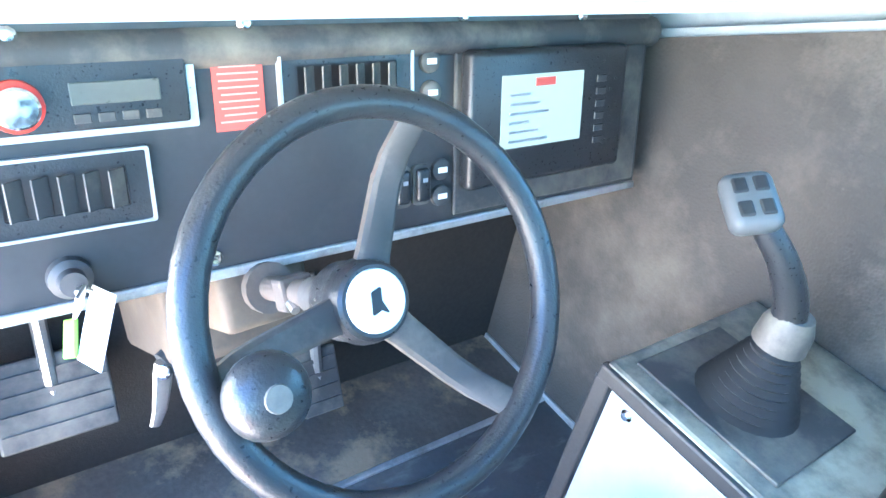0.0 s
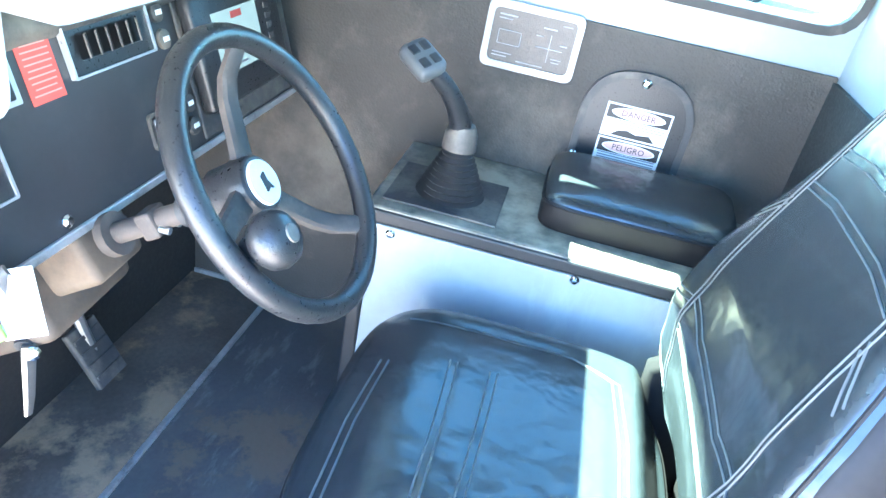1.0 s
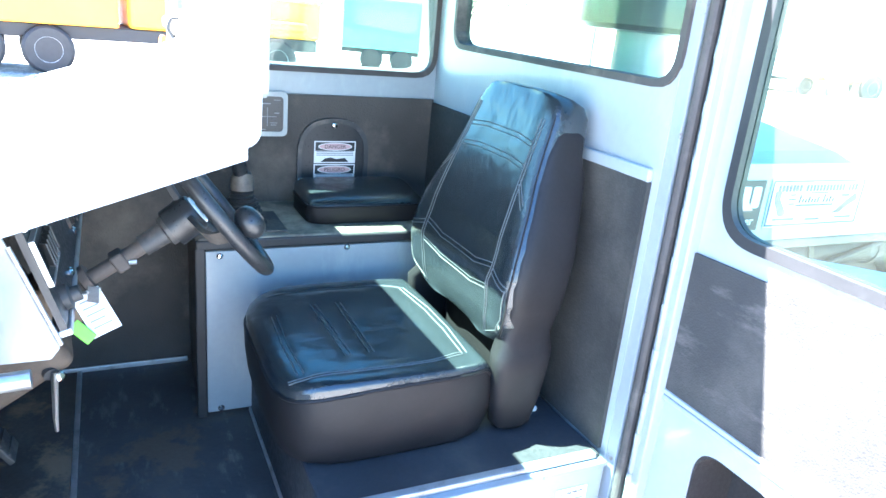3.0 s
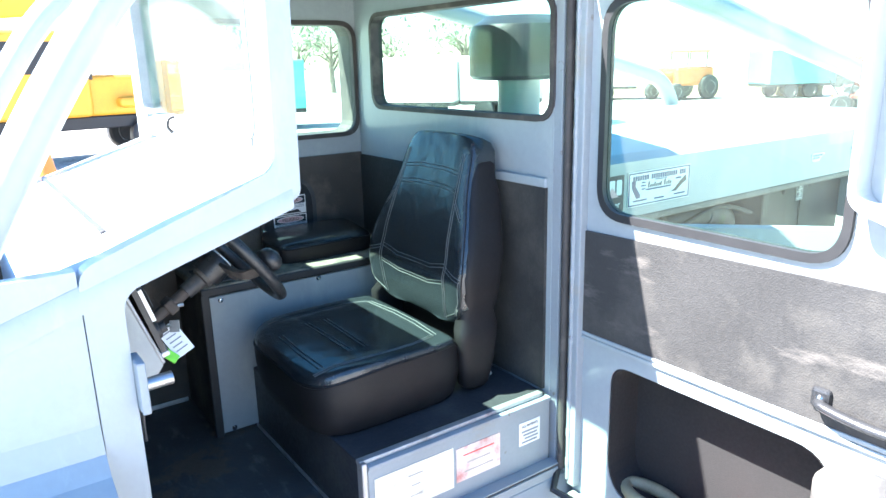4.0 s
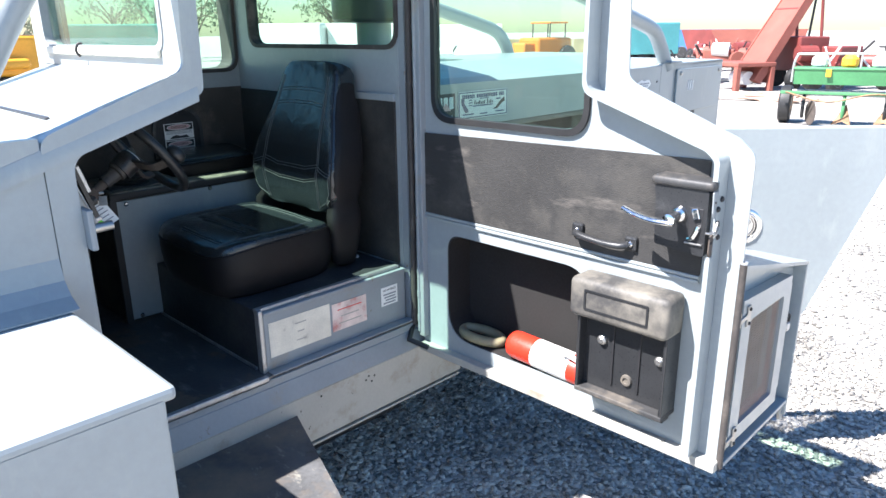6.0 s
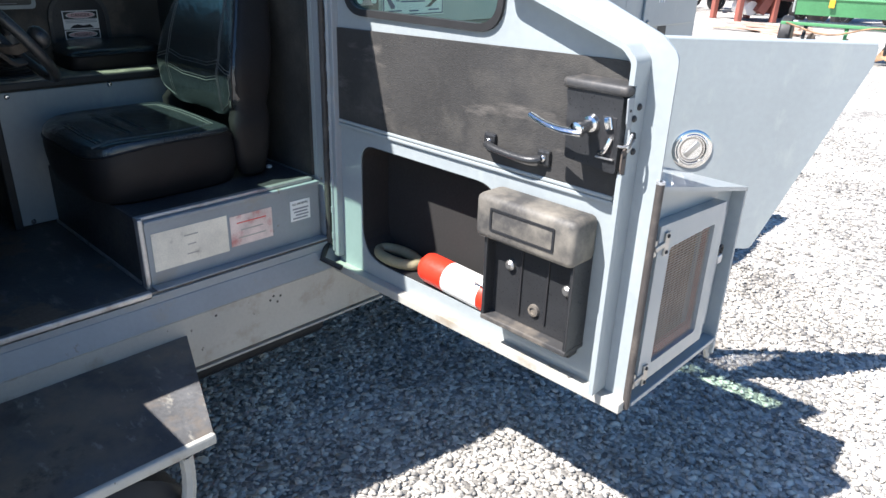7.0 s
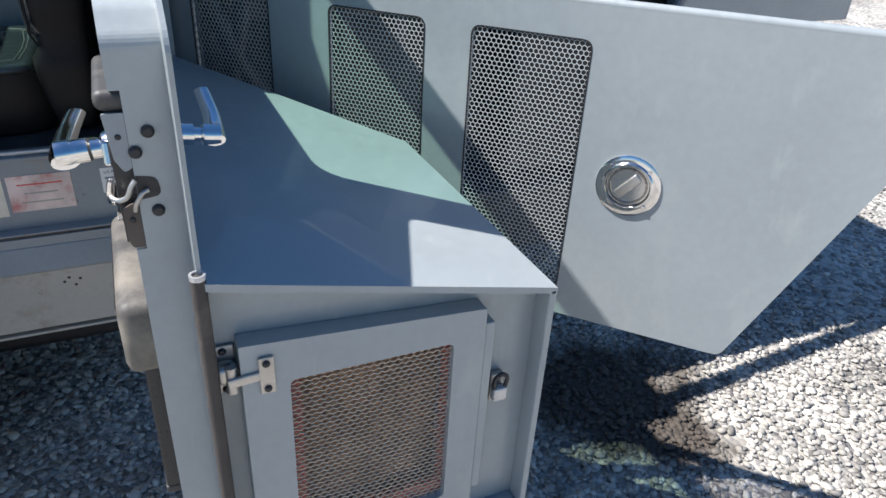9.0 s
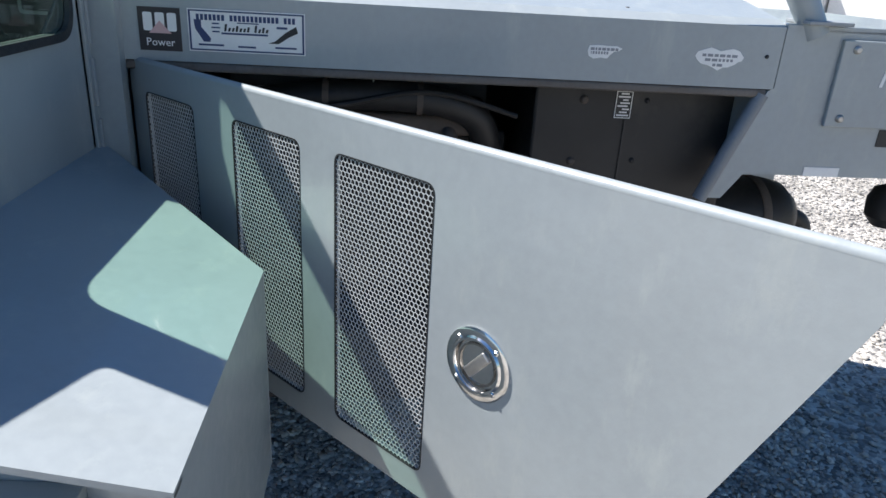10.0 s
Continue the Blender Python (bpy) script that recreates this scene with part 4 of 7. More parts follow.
lev = part("tilt_lever", sweep([(0.181, 0.728, 1.298), (0.178, 0.729, 1.28), (0.171, 0.733, 1.20), (0.163, 0.732, 1.172)], [0.015, 0.014, 0.011, 0.008], 8, flat=0.5), STEEL, column, "flat steel tilt lever", smooth=True)
part("lever_bolt", lathe([(0.011, 0), (0.011, 0.008), (0.006, 0.010)], 8, along((0.178, 0.722, 1.287), (-0.6, -0.7, 0.3))), CHROME, lev)
for i, (x, z, w) in enumerate(((0.055, 1.12, 0.085), (0.53, 0.955, 0.045))):
    p = thing("floor_pedal", (x, 0.93, FLOOR), "black ribbed floor pedal on a steel arm", "pedal", "foot pedals")
    part("pad", moved(rbox(-w, w, -0.07, 0.07, -0.008, 0.008, 0.004), Matrix.Translation((x, 0.90, z)) @ pose(0, 0, 0, 58)), PLASTIC_DUST, p, "dusty grey pad")
    part("arm", sweep([(x, 0.985, z + 0.22), (x, 0.94, z + 0.1), (x, 0.905, z)], 0.012, 8), STEEL, p)
    for j in range(4):
        part("rib", moved(rbox(0.006 - w, w - 0.006, -0.004, 0.004, 0.008, 0.012), Matrix.Translation((x, 0.90, z)) @ pose(0, 0, 0, 58) @ Matrix.Translation((0, -0.045 + j * 0.03, 0))), PLASTIC_DUST, p)

# ---- driver seat ----
seat = thing("driver_seat", (0.30, 0.03, 1.055), "black vinyl driver seat with pale stitching and worn sides", "driver seat")


def cushion_top(x, y):
    """Height of the cushion's upper face."""
    u, v = (x - 0.305) / 0.30, (y - 0.05) / 0.27
    dip = sum(math.exp(-((y - yi) / 0.013) ** 2) for yi in (0.137, 0.068, 0.253)) * max(0, 1 - abs(u) ** 4 * 2)
    dip += sum(math.exp(-((x - xi) / 0.013) ** 2) for xi in (0.075, 0.54)) * max(0, 1 - abs(v))
    dip += math.exp(-((y + 0.143) / 0.013) ** 2) * max(0, 1 - abs(u) ** 3)
    t = min(1.0, max(0.0, (-0.168 - y) / 0.075))
    return 1.263 - 0.085 * t * t * (3 - 2 * t) - 0.003 * dip + 0.018 * (1 - u * u) - 0.012 * max(0, v) ** 3 - 0.026 * max(0, (v - 0.5) / 0.5) ** 2 * (0.5 + 0.5 * abs(u)) + 0.012 * abs(u) ** 2.5 - 0.012 * math.exp(-((u + 0.1) ** 2 + (v + 0.2) ** 2) * 3)


side_levels = ((0.0, 0.91), (0.06, 0.945), (0.30, 0.978), (0.62, 1.0), (0.86, 1.005), (1.0, 0.995))
top_levels = ((0.0, 0.995), (0.55, 0.991), (0.84, 0.979), (0.95, 0.956), (0.99, 0.922)) + tuple((1.0, round(0.885 - 0.035 * i, 3)) for i in range(25))
CUSH_Y, CUSH_B, CUSH_Z = 0.032, 0.282, 1.058


def seam_height(x, y):
    """Where the top cover meets the side: low across the front, rising towards the back."""
    v = (y - CUSH_Y) / CUSH_B
    t = min(1.0, max(0.0, (0.86 - v) / 0.80))
    return CUSH_Z + (0.84 + 0.06 * t * t * (3 - 2 * t)) * (cushion_top(x, y) - CUSH_Z)


def cushion_rings(levels, upper):
    rings = []
    for f, g in levels:
        r = []
        for x, y, _ in superellipse(0.305, CUSH_Y, 0.292 * g, CUSH_B * g, 0, 4.6, 120):
            seam, crown = seam_height(x, y), cushion_top(x, y)
            r.append((x, y, seam + f * (crown - seam) if upper else CUSH_Z + f * (seam - CUSH_Z)))
        rings.append(r)
    return rings


cushion = part("cushion", loft(cushion_rings(top_levels, True)), VINYL, seat, "glossy black vinyl cushion top", smooth=True, angle=80)
part("cushion_side", loft(cushion_rings(side_levels, False)), VINYL_SIDE, seat, "dull worn vinyl cushion side", smooth=True, angle=80)
rim = [(x, y, seam_height(x, y)) for x, y, _ in superellipse(0.305, CUSH_Y, 0.292 * 0.996, CUSH_B * 0.996, 0, 4.6, 90)]
part("cushion_piping", sweep(rim, 0.0045, 6, True), VINYL_SIDE, seat, smooth=True)

BACK_Z = (1.25, 1.30, 1.36, 1.45, 1.55, 1.65, 1.75, 1.84, 1.89)
BACK_Y = (-0.246, -0.222, -0.208, -0.207, -0.226, -0.255, -0.288, -0.318, -0.338)
HALF_Z = (1.290, 1.294, 1.302, 1.320, 1.362, 1.42, 1.48, 1.55, 1.62, 1.69, 1.75, 1.80, 1.835, 1.860, 1.876, 1.885, 1.888)
HALF_X = (0.16, 0.195, 0.228, 0.258, 0.283, 0.294, 0.293, 0.279, 0.254, 0.224, 0.206, 0.197, 0.190, 0.178, 0.160, 0.132, 0.085)


def half_at(z):
    return float(np.interp(z, HALF_Z, HALF_X))


def back_front(x, z):
    """Where the backrest's front face lies: a lumbar bulge with side wings."""
    u = abs(x - 0.30) / half_at(z)
    wing = float(np.interp(z, (1.24, 1.34, 1.5, 1.66, 1.88), (0.01, 0.042, 0.046, 0.022, 0.006)))
    puff = 0.006 * math.cos((z - 1.44) * 34) * math.exp(-((z - 1.44) / 0.09) ** 2) * (1 - u ** 4)
    return float(np.interp(z, BACK_Z, BACK_Y)) + wing * u ** 3 + puff


THICK_Z, THICK_Y = (1.290, 1.298, 1.32, 1.5, 1.75, 1.85, 1.87, 1.887), (0.05, 0.09, 0.13, 0.15, 0.138, 0.115, 0.085, 0.03)


def back_surface(x, z):
    """The front of the backrest with its rounded sides."""
    thick = float(np.interp(z, THICK_Z, THICK_Y))
    mid = float(np.interp(z, BACK_Z, BACK_Y)) - thick / 2
    u = min(1.0, abs(x - 0.30) / half_at(z))
    return mid + (back_front(0.30 + (x - 0.30) * 0.995, z) - mid) * (1 - u ** 6) ** 0.2


def back_ring(z, half, thick):
    out, k = [], 30
    mid = float(np.interp(z, BACK_Z, BACK_Y)) - thick / 2
    for side in (1, -1):
        for i in range(k):
            u = side * math.cos(math.pi * i / k)
            x, w = 0.30 + half * u, (1 - min(1, abs(u)) ** 6) ** 0.2
            out.append((x, back_surface(x, z) if side > 0 else mid - thick / 2 * w, z))
    return out


zs = sorted(set(list(HALF_Z) + [round(1.33 + 0.0135 * i, 4) for i in range(38)]))
back = part("backrest", loft([back_ring(z, half_at(z), float(np.interp(z, THICK_Z, THICK_Y))) for z in zs]), VINYL, seat, "tall glossy black vinyl backrest with side wings", smooth=True, angle=80)
shell = []
for z, half, y0, y1 in ((1.065, 0.20, -0.36, -0.30), (1.09, 0.225, -0.37, -0.295), (1.18, 0.24, -0.37, -0.29), (1.42, 0.25, -0.372, -0.285), (1.52, 0.22, -0.375, -0.29), (1.54, 0.18, -0.37, -0.31)):
    shell.append([(x, y, z) for x, y, _ in superellipse(0.30, (y0 + y1) / 2, half, (y1 - y0) / 2, 0, 4, 48)])
part("back_shell", loft(shell), VINYL_SIDE, seat, "dull black back shell", smooth=True, angle=70)
for sx in (-1, 1):
    cheek = [(1.068, 0.262, -0.318, -0.240), (1.085, 0.272, -0.328, -0.222), (1.16, 0.286, -0.338, -0.204), (1.25, 0.296, -0.344, -0.192), (1.29, 0.296, -0.346, -0.190)]
    for z, e in ((1.33, 0.010), (1.40, 0.010), (1.46, 0.010), (1.52, 0.010), (1.58, 0.010), (1.64, 0.010), (1.70, 0.009), (1.75, 0.008), (1.79, 0.004), (1.82, -0.004), (1.845, -0.014), (1.862, -0.030)):
        y0 = float(np.interp(z, BACK_Z, BACK_Y) - np.interp(z, THICK_Z, THICK_Y)) - 0.003
        cheek.append((z, half_at(z) + e, y0 + (0.02 if z > 1.7 else 0), back_surface(0.30 + half_at(z) * 0.93, z) - 0.014))
    rings = [[(x, y, z) for x, y, _ in superellipse(0.30 + sx * (edge - 0.031), (y0 + y1) / 2, 0.031, (y1 - y0) / 2, 0, 3.5, 32)] for z, edge, y0, y1 in cheek]
    part("side_cheek", loft(rings), VINYL_SIDE, seat, "dull worn vinyl side of the back", smooth=True, angle=80)


def back_seam(pts, r=0.0014):
    path = []
    for (x0, z0), (x1, z1) in zip(pts, pts[1:]):
        for i in range(9):
            t = i / 8
            x, z = x0 + (x1 - x0) * t, z0 + (z1 - z0) * t
            path.append((x, back_surface(x, z) + 0.0008, z))
    part("stitching", sweep(path, r, 5), THREAD, back, "pale stitching")


for e in (0.0, 0.011):
    for sx in (-1, 1):
        back_seam([(0.30 + sx * (0.176 + e), 1.308), (0.30 + sx * (0.188 + e), 1.40), (0.30 + sx * (0.190 + e), 1.485), (0.30 + sx * (0.178 + e), 1.60), (0.30 + sx * (0.163 + e), 1.72), (0.30 + sx * (0.150 + e), 1.83)])
        back_seam([(0.30 + sx * 0.20, 1.484 - e), (0.30 + sx * 0.278, 1.462 - e)])
        back_seam([(0.30 + sx * 0.174, 1.690 - e), (0.30 + sx * 0.222, 1.640 - e)])
    back_seam([(0.112, 1.492 - e), (0.20, 1.474 - e), (0.40, 1.474 - e), (0.488, 1.492 - e)])
    back_seam([(0.115, 1.438 - e), (0.21, 1.418 - e), (0.39, 1.418 - e), (0.485, 1.438 - e)])
    back_seam([(0.140, 1.722 - e), (0.22, 1.730 - e), (0.38, 1.730 - e), (0.460, 1.722 - e)])
    back_seam([(0.147, 1.776 - e), (0.22, 1.784 - e), (0.38, 1.784 - e), (0.453, 1.776 - e)])
for sx in (-1, 1):
    back_seam([(0.30 + sx * 0.276, 1.455), (0.30 + sx * 0.270, 1.380), (0.30 + sx * 0.252, 1.345), (0.30 + sx * 0.185, 1.312)])
for sx in (-1, 1):
    edge = [(0.30 + sx * half_at(z) * 0.965, back_surface(0.30 + sx * half_at(z) * 0.965, z), z) for z in np.linspace(1.305, 1.84, 22)]
    part("edge_piping", sweep(edge, 0.0028, 6), VINYL_SIDE, back, smooth=True)


def cushion_seam(pts):
    path = []
    for (x0, y0), (x1, y1) in zip(pts, pts[1:]):
        for i in range(9):
            t = i / 8
            x, y = x0 + (x1 - x0) * t, y0 + (y1 - y0) * t
            path.append((x, y, cushion_top(x, y) + 0.0012))
    part("stitching", sweep(path, 0.0017, 5), THREAD, cushion, "pale stitching")


for e in (0.0, 0.013):
    cushion_seam([(0.44, 0.132 + e), (0.30, 0.126 + e), (0.145, 0.124 + e)])
    cushion_seam([(0.44, 0.062 + e), (0.30, 0.062 + e), (0.15, 0.066 + e)])
    cushion_seam([(0.40, 0.242 + e), (0.25, 0.250 + e), (0.10, 0.246 + e)])
    cushion_seam([(0.085 - e * 0.7, 0.285), (0.075 - e * 0.7, 0.15), (0.075 - e * 0.7, -0.05), (0.09 - e * 0.7, -0.135)])
    cushion_seam([(0.53, 0.24), (0.54, 0.1), (0.54, -0.06), (0.50, -0.13 - e)])
    cushion_seam([(0.50, -0.132 - e), (0.35, -0.146 - e), (0.22, -0.146 - e), (0.085, -0.134 - e)])
# small white bump paints in a patch of sun on the platform
bolt = thing("platform_sun_spot", (0.12, -0.388, 1.055), "white bump standing in for a sun patch on the platform", "bolt")
part("white_spot", lathe([(0.012, 0), (0.012, 0.008), (0.006, 0.011)], 8, Matrix.Translation((0.12, -0.388, 1.055))), WHITE, bolt)

# ---- open door ----
DI, DF, DO = -0.483, -0.4845, -0.4905       # inner panel, flange and outer skin
LD, LF = -0.450, -0.474                   # raised fittings, edge flange
door = thing("door_1", (-0.2, -0.5, 0.71), "open light grey cab door with black trim and a window", "door", kind="structure")
win = rounded([(-0.968, 1.684), (-0.290, 1.684), (-0.290, 2.266), (-0.968, 2.266)], 0.085, 7)
pocket = rounded([(-1.005, 0.790), (-0.347, 0.79), (-0.347, 1.233), (-1.005, 1.233)], [0.05, 0.13, 0.07, 0.10], 7)
skin = rounded([(-0.205, 0.715), (-1.502, 0.70), (-1.502, 1.675), (-1.455, 1.715), (-1.105, 1.858), (-1.085, 2.335), (-0.205, 2.335)], [0, 0, 0.05, 0.05, 0.05, 0.02, 0.02])
tray = rounded([(-0.235, 0.73), (-1.43, 0.715), (-1.43, 1.655), (-1.395, 1.69), (-0.985, 1.825), (-0.985, 2.32), (-0.235, 2.32)], [0.02, 0.01, 0.03, 0.04, 0.05, 0.02, 0.02])
part("outer_skin", plate(skin, [win, pocket], "y", DO, DF), PAINT, door, "light grey painted outer skin")
part("inner_panel", plate(tray, [win, pocket], "y", DF, DI), PAINT, door, "light grey painted inner pressing")
part("trim_panel", plate(rounded([(-0.232, 1.306), (-1.384, 1.306), (-1.384, 1.648), (-1.34, 1.648), (-0.232, 1.623)], 0.006), [], "y", DI, DI + 0.007), DOORTRIM, door, "black honeycomb trim panel, dusty and scuffed")
part("trim_strip", rbox(-1.384, -0.232, DI, DI + 0.010, 1.280, 1.292, 0.003), PAINT, door)
part("trim_strip", rbox(-1.384, -0.232, DI, DI + 0.010, 1.294, 1.3055, 0.003), PAINT, door)
lip_o = rounded([(-1.434, 0.74), (-1.434, 1.662), (-1.400, 1.695), (-1.000, 1.829), (-1.000, 2.329), (-0.238, 2.329)], [0, 0.03, 0.04, 0.05, 0.03, 0])
lip_i = rounded([(-1.420, 0.74), (-1.420, 1.656), (-1.392, 1.682), (-0.986, 1.818), (-0.986, 2.316), (-0.238, 2.316)], [0, 0.03, 0.04, 0.05, 0.03, 0])
bm = plate(lip_o + lip_i[::-1], [], "y", DF, LD + 0.020)
rbox(-1.434, -1.420, LD + 0.020, LD + 0.033, 0.74, 1.386, bm=bm)
plate([(-1.434, 1.603)] + lip_o[1:] + lip_i[:0:-1] + [(-1.420, 1.603)], [], "y", LD + 0.020, LD + 0.033, bm)
part("edge_lip", bm, PAINT, door, "raised grey edge lip with bolt holes")
inset = rounded([(-1.000, 0.795), (-0.352, 0.795), (-0.352, 1.228), (-1.000, 1.228)], [0.05, 0.13, 0.07, 0.10], 7)
bm = ring(pocket, inset, "y", -0.61, DI - 0.004)
plate(pocket, [], "y", -0.616, -0.61, bm)
part("pocket_lining", bm, LINER, door, "dark felt lined door pocket")
gasket_o = rounded([(-0.980, 1.670), (-0.277, 1.670), (-0.277, 2.279), (-0.980, 2.279)], 0.098, 8)
gasket_i = rounded([(-0.960, 1.692), (-0.298, 1.692), (-0.298, 2.258), (-0.960, 2.258)], 0.08, 8)
part("window_seal", ring(gasket_o, gasket_i, "y", DI - 0.004, DI + 0.011), RUBBER, door, "black rubber window seal")
part("window_seal", ring(gasket_o, gasket_i, "y", DO - 0.012, DO), RUBBER, door)
pane = part("pane", plate(win, [], "y", -0.4895, -0.4855), GLASS, door)
# pull handle
hb = part("pull_handle", sweep(smooth_path([(-0.966, DI + 0.012, 1.368), (-0.975, DI + 0.034, 1.362), (-1.06, DI + 0.040, 1.354), (-1.13, DI + 0.036, 1.354), (-1.157, DI + 0.012, 1.360)]), 0.013, 12, flat=0.8), PLASTIC, door, "black pull handle", smooth=True)
for x, z in ((-0.963, 1.370), (-1.160, 1.361)):
    part("handle_foot", rbox(x - 0.022, x + 0.022, DI, DI + 0.02, z - 0.024, z + 0.024, 0.008), PLASTIC, hb)
    screw((x, DI + 0.02, z), (0, 1, 0), 0.010, hb, CHROME)
# latch
latch = part("latch_housing", plate(rounded([(-1.268, 1.400), (-1.4185, 1.387), (-1.4185, 1.578), (-1.255, 1.578), (-1.262, 1.54)], 0.010), [], "y", DI, LD + 0.043), PLASTIC, door, "black latch housing")
part("latch_shelf", rbox(-1.4325, -1.246, DI, LD + 0.052, 1.576, 1.603, 0.011, 3), PLASTIC_DUST, latch, "dusty top of the latch housing", smooth=True)
LH = along((-1.339, LD + 0.042, 1.500), (0, 1, -0.08))
part("lever_boss", lathe([(0.024, 0), (0.020, 0.010), (0.0135, 0.014), (0.0135, 0.026), (0.0165, 0.030), (0.0165, 0.050), (0.018, 0.054), (0.018, 0.070), (0.010, 0.074)], 20, LH), CHROME, latch, "chrome lever boss", smooth=True)
part("lever", sweep(smooth_path([(-1.352, LD + 0.101, 1.488), (-1.325, LD + 0.106, 1.487), (-1.285, LD + 0.106, 1.487), (-1.235, LD + 0.099, 1.492), (-1.188, LD + 0.088, 1.502)]), [0.0185 - 0.00015 * i for i in range(33)], 12, flat=0.6), CHROME, latch, "chrome inside lever", smooth=True)
# black plate laid on the face as the shade of the catch slot
part("catch_slot_shade", rbox(-1.408, -1.368, LD + 0.040, LD + 0.0445, 1.425, 1.525, 0.002), INK, latch)
part("catch", moved(rbox(-0.010, 0.010, -0.004, 0.006, -0.016, 0.016, 0.003), Matrix.Translation((-1.389, LD + 0.047, 1.509)) @ pose(0, 0, 0, 0, 15, 0)), CHROME, latch, "bright catch")
part("catch", sweep(smooth_path([(-1.372, LD + 0.047, 1.434), (-1.385, LD + 0.052, 1.440), (-1.394, LD + 0.052, 1.456), (-1.398, LD + 0.048, 1.474)]), 0.0065, 8), CHROME, latch, smooth=True)
part("catch_ledge", rbox(-1.412, -1.362, LD + 0.043, LD + 0.050, 1.420, 1.425, 0.001), STEEL, latch)
upper = rounded([(LD + 0.0205, 1.503), (LD + 0.030, 1.497), (LD + 0.040, 1.515), (LD + 0.046, 1.575), (LD + 0.0205, 1.575)], [0.002, 0.006, 0.008, 0.003, 0.001])
elatch = part("edge_latch", plate(upper, [], "x", -1.4335, -1.4295), PAINT_OLD, latch, "worn grey latch plate on the door's edge")
lower = rounded([(LD + 0.0205, 1.388), (LD + 0.036, 1.388), (LD + 0.041, 1.402), (LD + 0.041, 1.446), (LD + 0.030, 1.452), (LD + 0.0205, 1.452)], [0.001, 0.008, 0.006, 0.006, 0.004, 0.001])
part("lower_plate", plate(lower, [], "x", -1.4325, -1.4285), RUST, elatch, "dark brown lower latch plate")
# flat black plate paints the shade inside the latch notch
part("latch_notch_shade", plate(rounded([(LD - 0.010, 1.462), (LD + 0.0195, 1.458), (LD + 0.0195, 1.492), (LD - 0.006, 1.488)], [0.010, 0.001, 0.001, 0.012]), [], "x", -1.4348, -1.4340), INK, elatch, "black plate standing in for the shaded latch notch")
part("hook", sweep(smooth_path([(-1.422, LD + 0.052, 1.461), (-1.434, LD + 0.044, 1.460), (-1.440, LD + 0.033, 1.466), (-1.441, LD + 0.026, 1.480), (-1.440, LD + 0.020, 1.488)]), 0.0034, 8), STEEL, elatch, "worn bright hook", smooth=True)
part("hook", sweep(smooth_path([(-1.436, LD + 0.026, 1.444), (-1.441, LD + 0.023, 1.456), (-1.442, LD + 0.014, 1.470), (-1.440, LD + 0.006, 1.473)]), 0.003, 8), STEEL, elatch, smooth=True)
for z in (1.545, 1.43):
    screw((-1.4325, LD + 0.031, z), (-1, 0, 0), 0.004, elatch, INK)
# black discs stand in for the dark bolt holes in the lip
for y, z in ((-0.004, 1.550), (0.014, 1.524), (-0.002, 1.441)):
    screw((-1.4342, LD + y, z), (-1, 0, 0), 0.0085, door, INK)
# outside lever
part("outer_boss", lathe([(0.034, 0), (0.034, 0.006), (0.016, 0.010), (0.016, 0.026), (0.011, 0.028), (0.011, 0.036), (0.0165, 0.040), (0.0165, 0.064)], 18, along((-1.305, DO, 1.497), (0, -1, -0.12))), CHROME, door, "chrome outside handle boss", smooth=True)
part("outer_lever", sweep(smooth_path([(-1.318, DO - 0.054, 1.487), (-1.285, DO - 0.058, 1.488), (-1.240, DO - 0.060, 1.500), (-1.194, DO - 0.054, 1.526)]), [0.016 - 0.0002 * i for i in range(25)], 12, flat=0.6), CHROME, door, "chrome outside lever", smooth=True)
# hinge and lower stay
part("hinge_bar", rbox(-0.235, -0.205, DO, LD - 0.005, 0.76, 2.32, 0.004), PAINT_OLD, door, "grey piano hinge leaf")
part("hinge_pin", sweep([(-0.207, LD - 0.006, 0.78), (-0.207, LD - 0.006, 2.32)], 0.007, 10), PAINT_OLD, door)
for i in range(14):
    part("hinge_knuckle", sweep([(-0.207, LD - 0.006, 0.83 + i * 0.107), (-0.207, LD - 0.006, 0.855 + i * 0.107)], 0.009, 10), PAINT_OLD, door)
part("outer_hinge_leaf", rbox(-0.222, -0.192, DO - 0.010, DO - 0.0005, 0.76, 2.32, 0.002), PAINT, door, "grey hinge leaf on the outside")
for i in range(9):
    part("hinge_knuckle", sweep([(-0.1985, DO - 0.012, 0.80 + i * 0.17), (-0.1985, DO - 0.012, 0.93 + i * 0.17)], 0.0065, 10), PAINT_OLD, door, smooth=True)
part("check_arm", sweep([(-0.15, -0.47, 0.80), (-0.20, -0.40, 0.755), (-0.28, -0.43, 0.735)], 0.012, 8), INK, door, "black check strap")
part("lower_edge", rbox(-1.504, -0.21, DO - 0.002, LF + 0.027, 0.699, 0.731, 0.003), RAIL, door, "scuffed lower edge")
eseal = part("edge_seal", sweep([(-1.505, DO + 0.006, 0.705), (-1.505, DO + 0.006, 1.372)], 0.0105, 12), DUSTY_RUBBER, door, "black edge seal", smooth=True)
part("tube_end", lathe([(0.0112, -0.004), (0.0112, 0.003), (0.0075, 0.003), (0.0075, -0.004)], 14, Matrix.Translation((-1.505, DO + 0.006, 1.372))), SILVER, eseal, "bright cut end of the seal")

# intake box on the door
Z0, Z1, BY1 = 1.362, 1.240, -1.054
def box_top(y):
    return Z0 + (y - DO) / (BY1 - DO) * (Z1 - Z0)


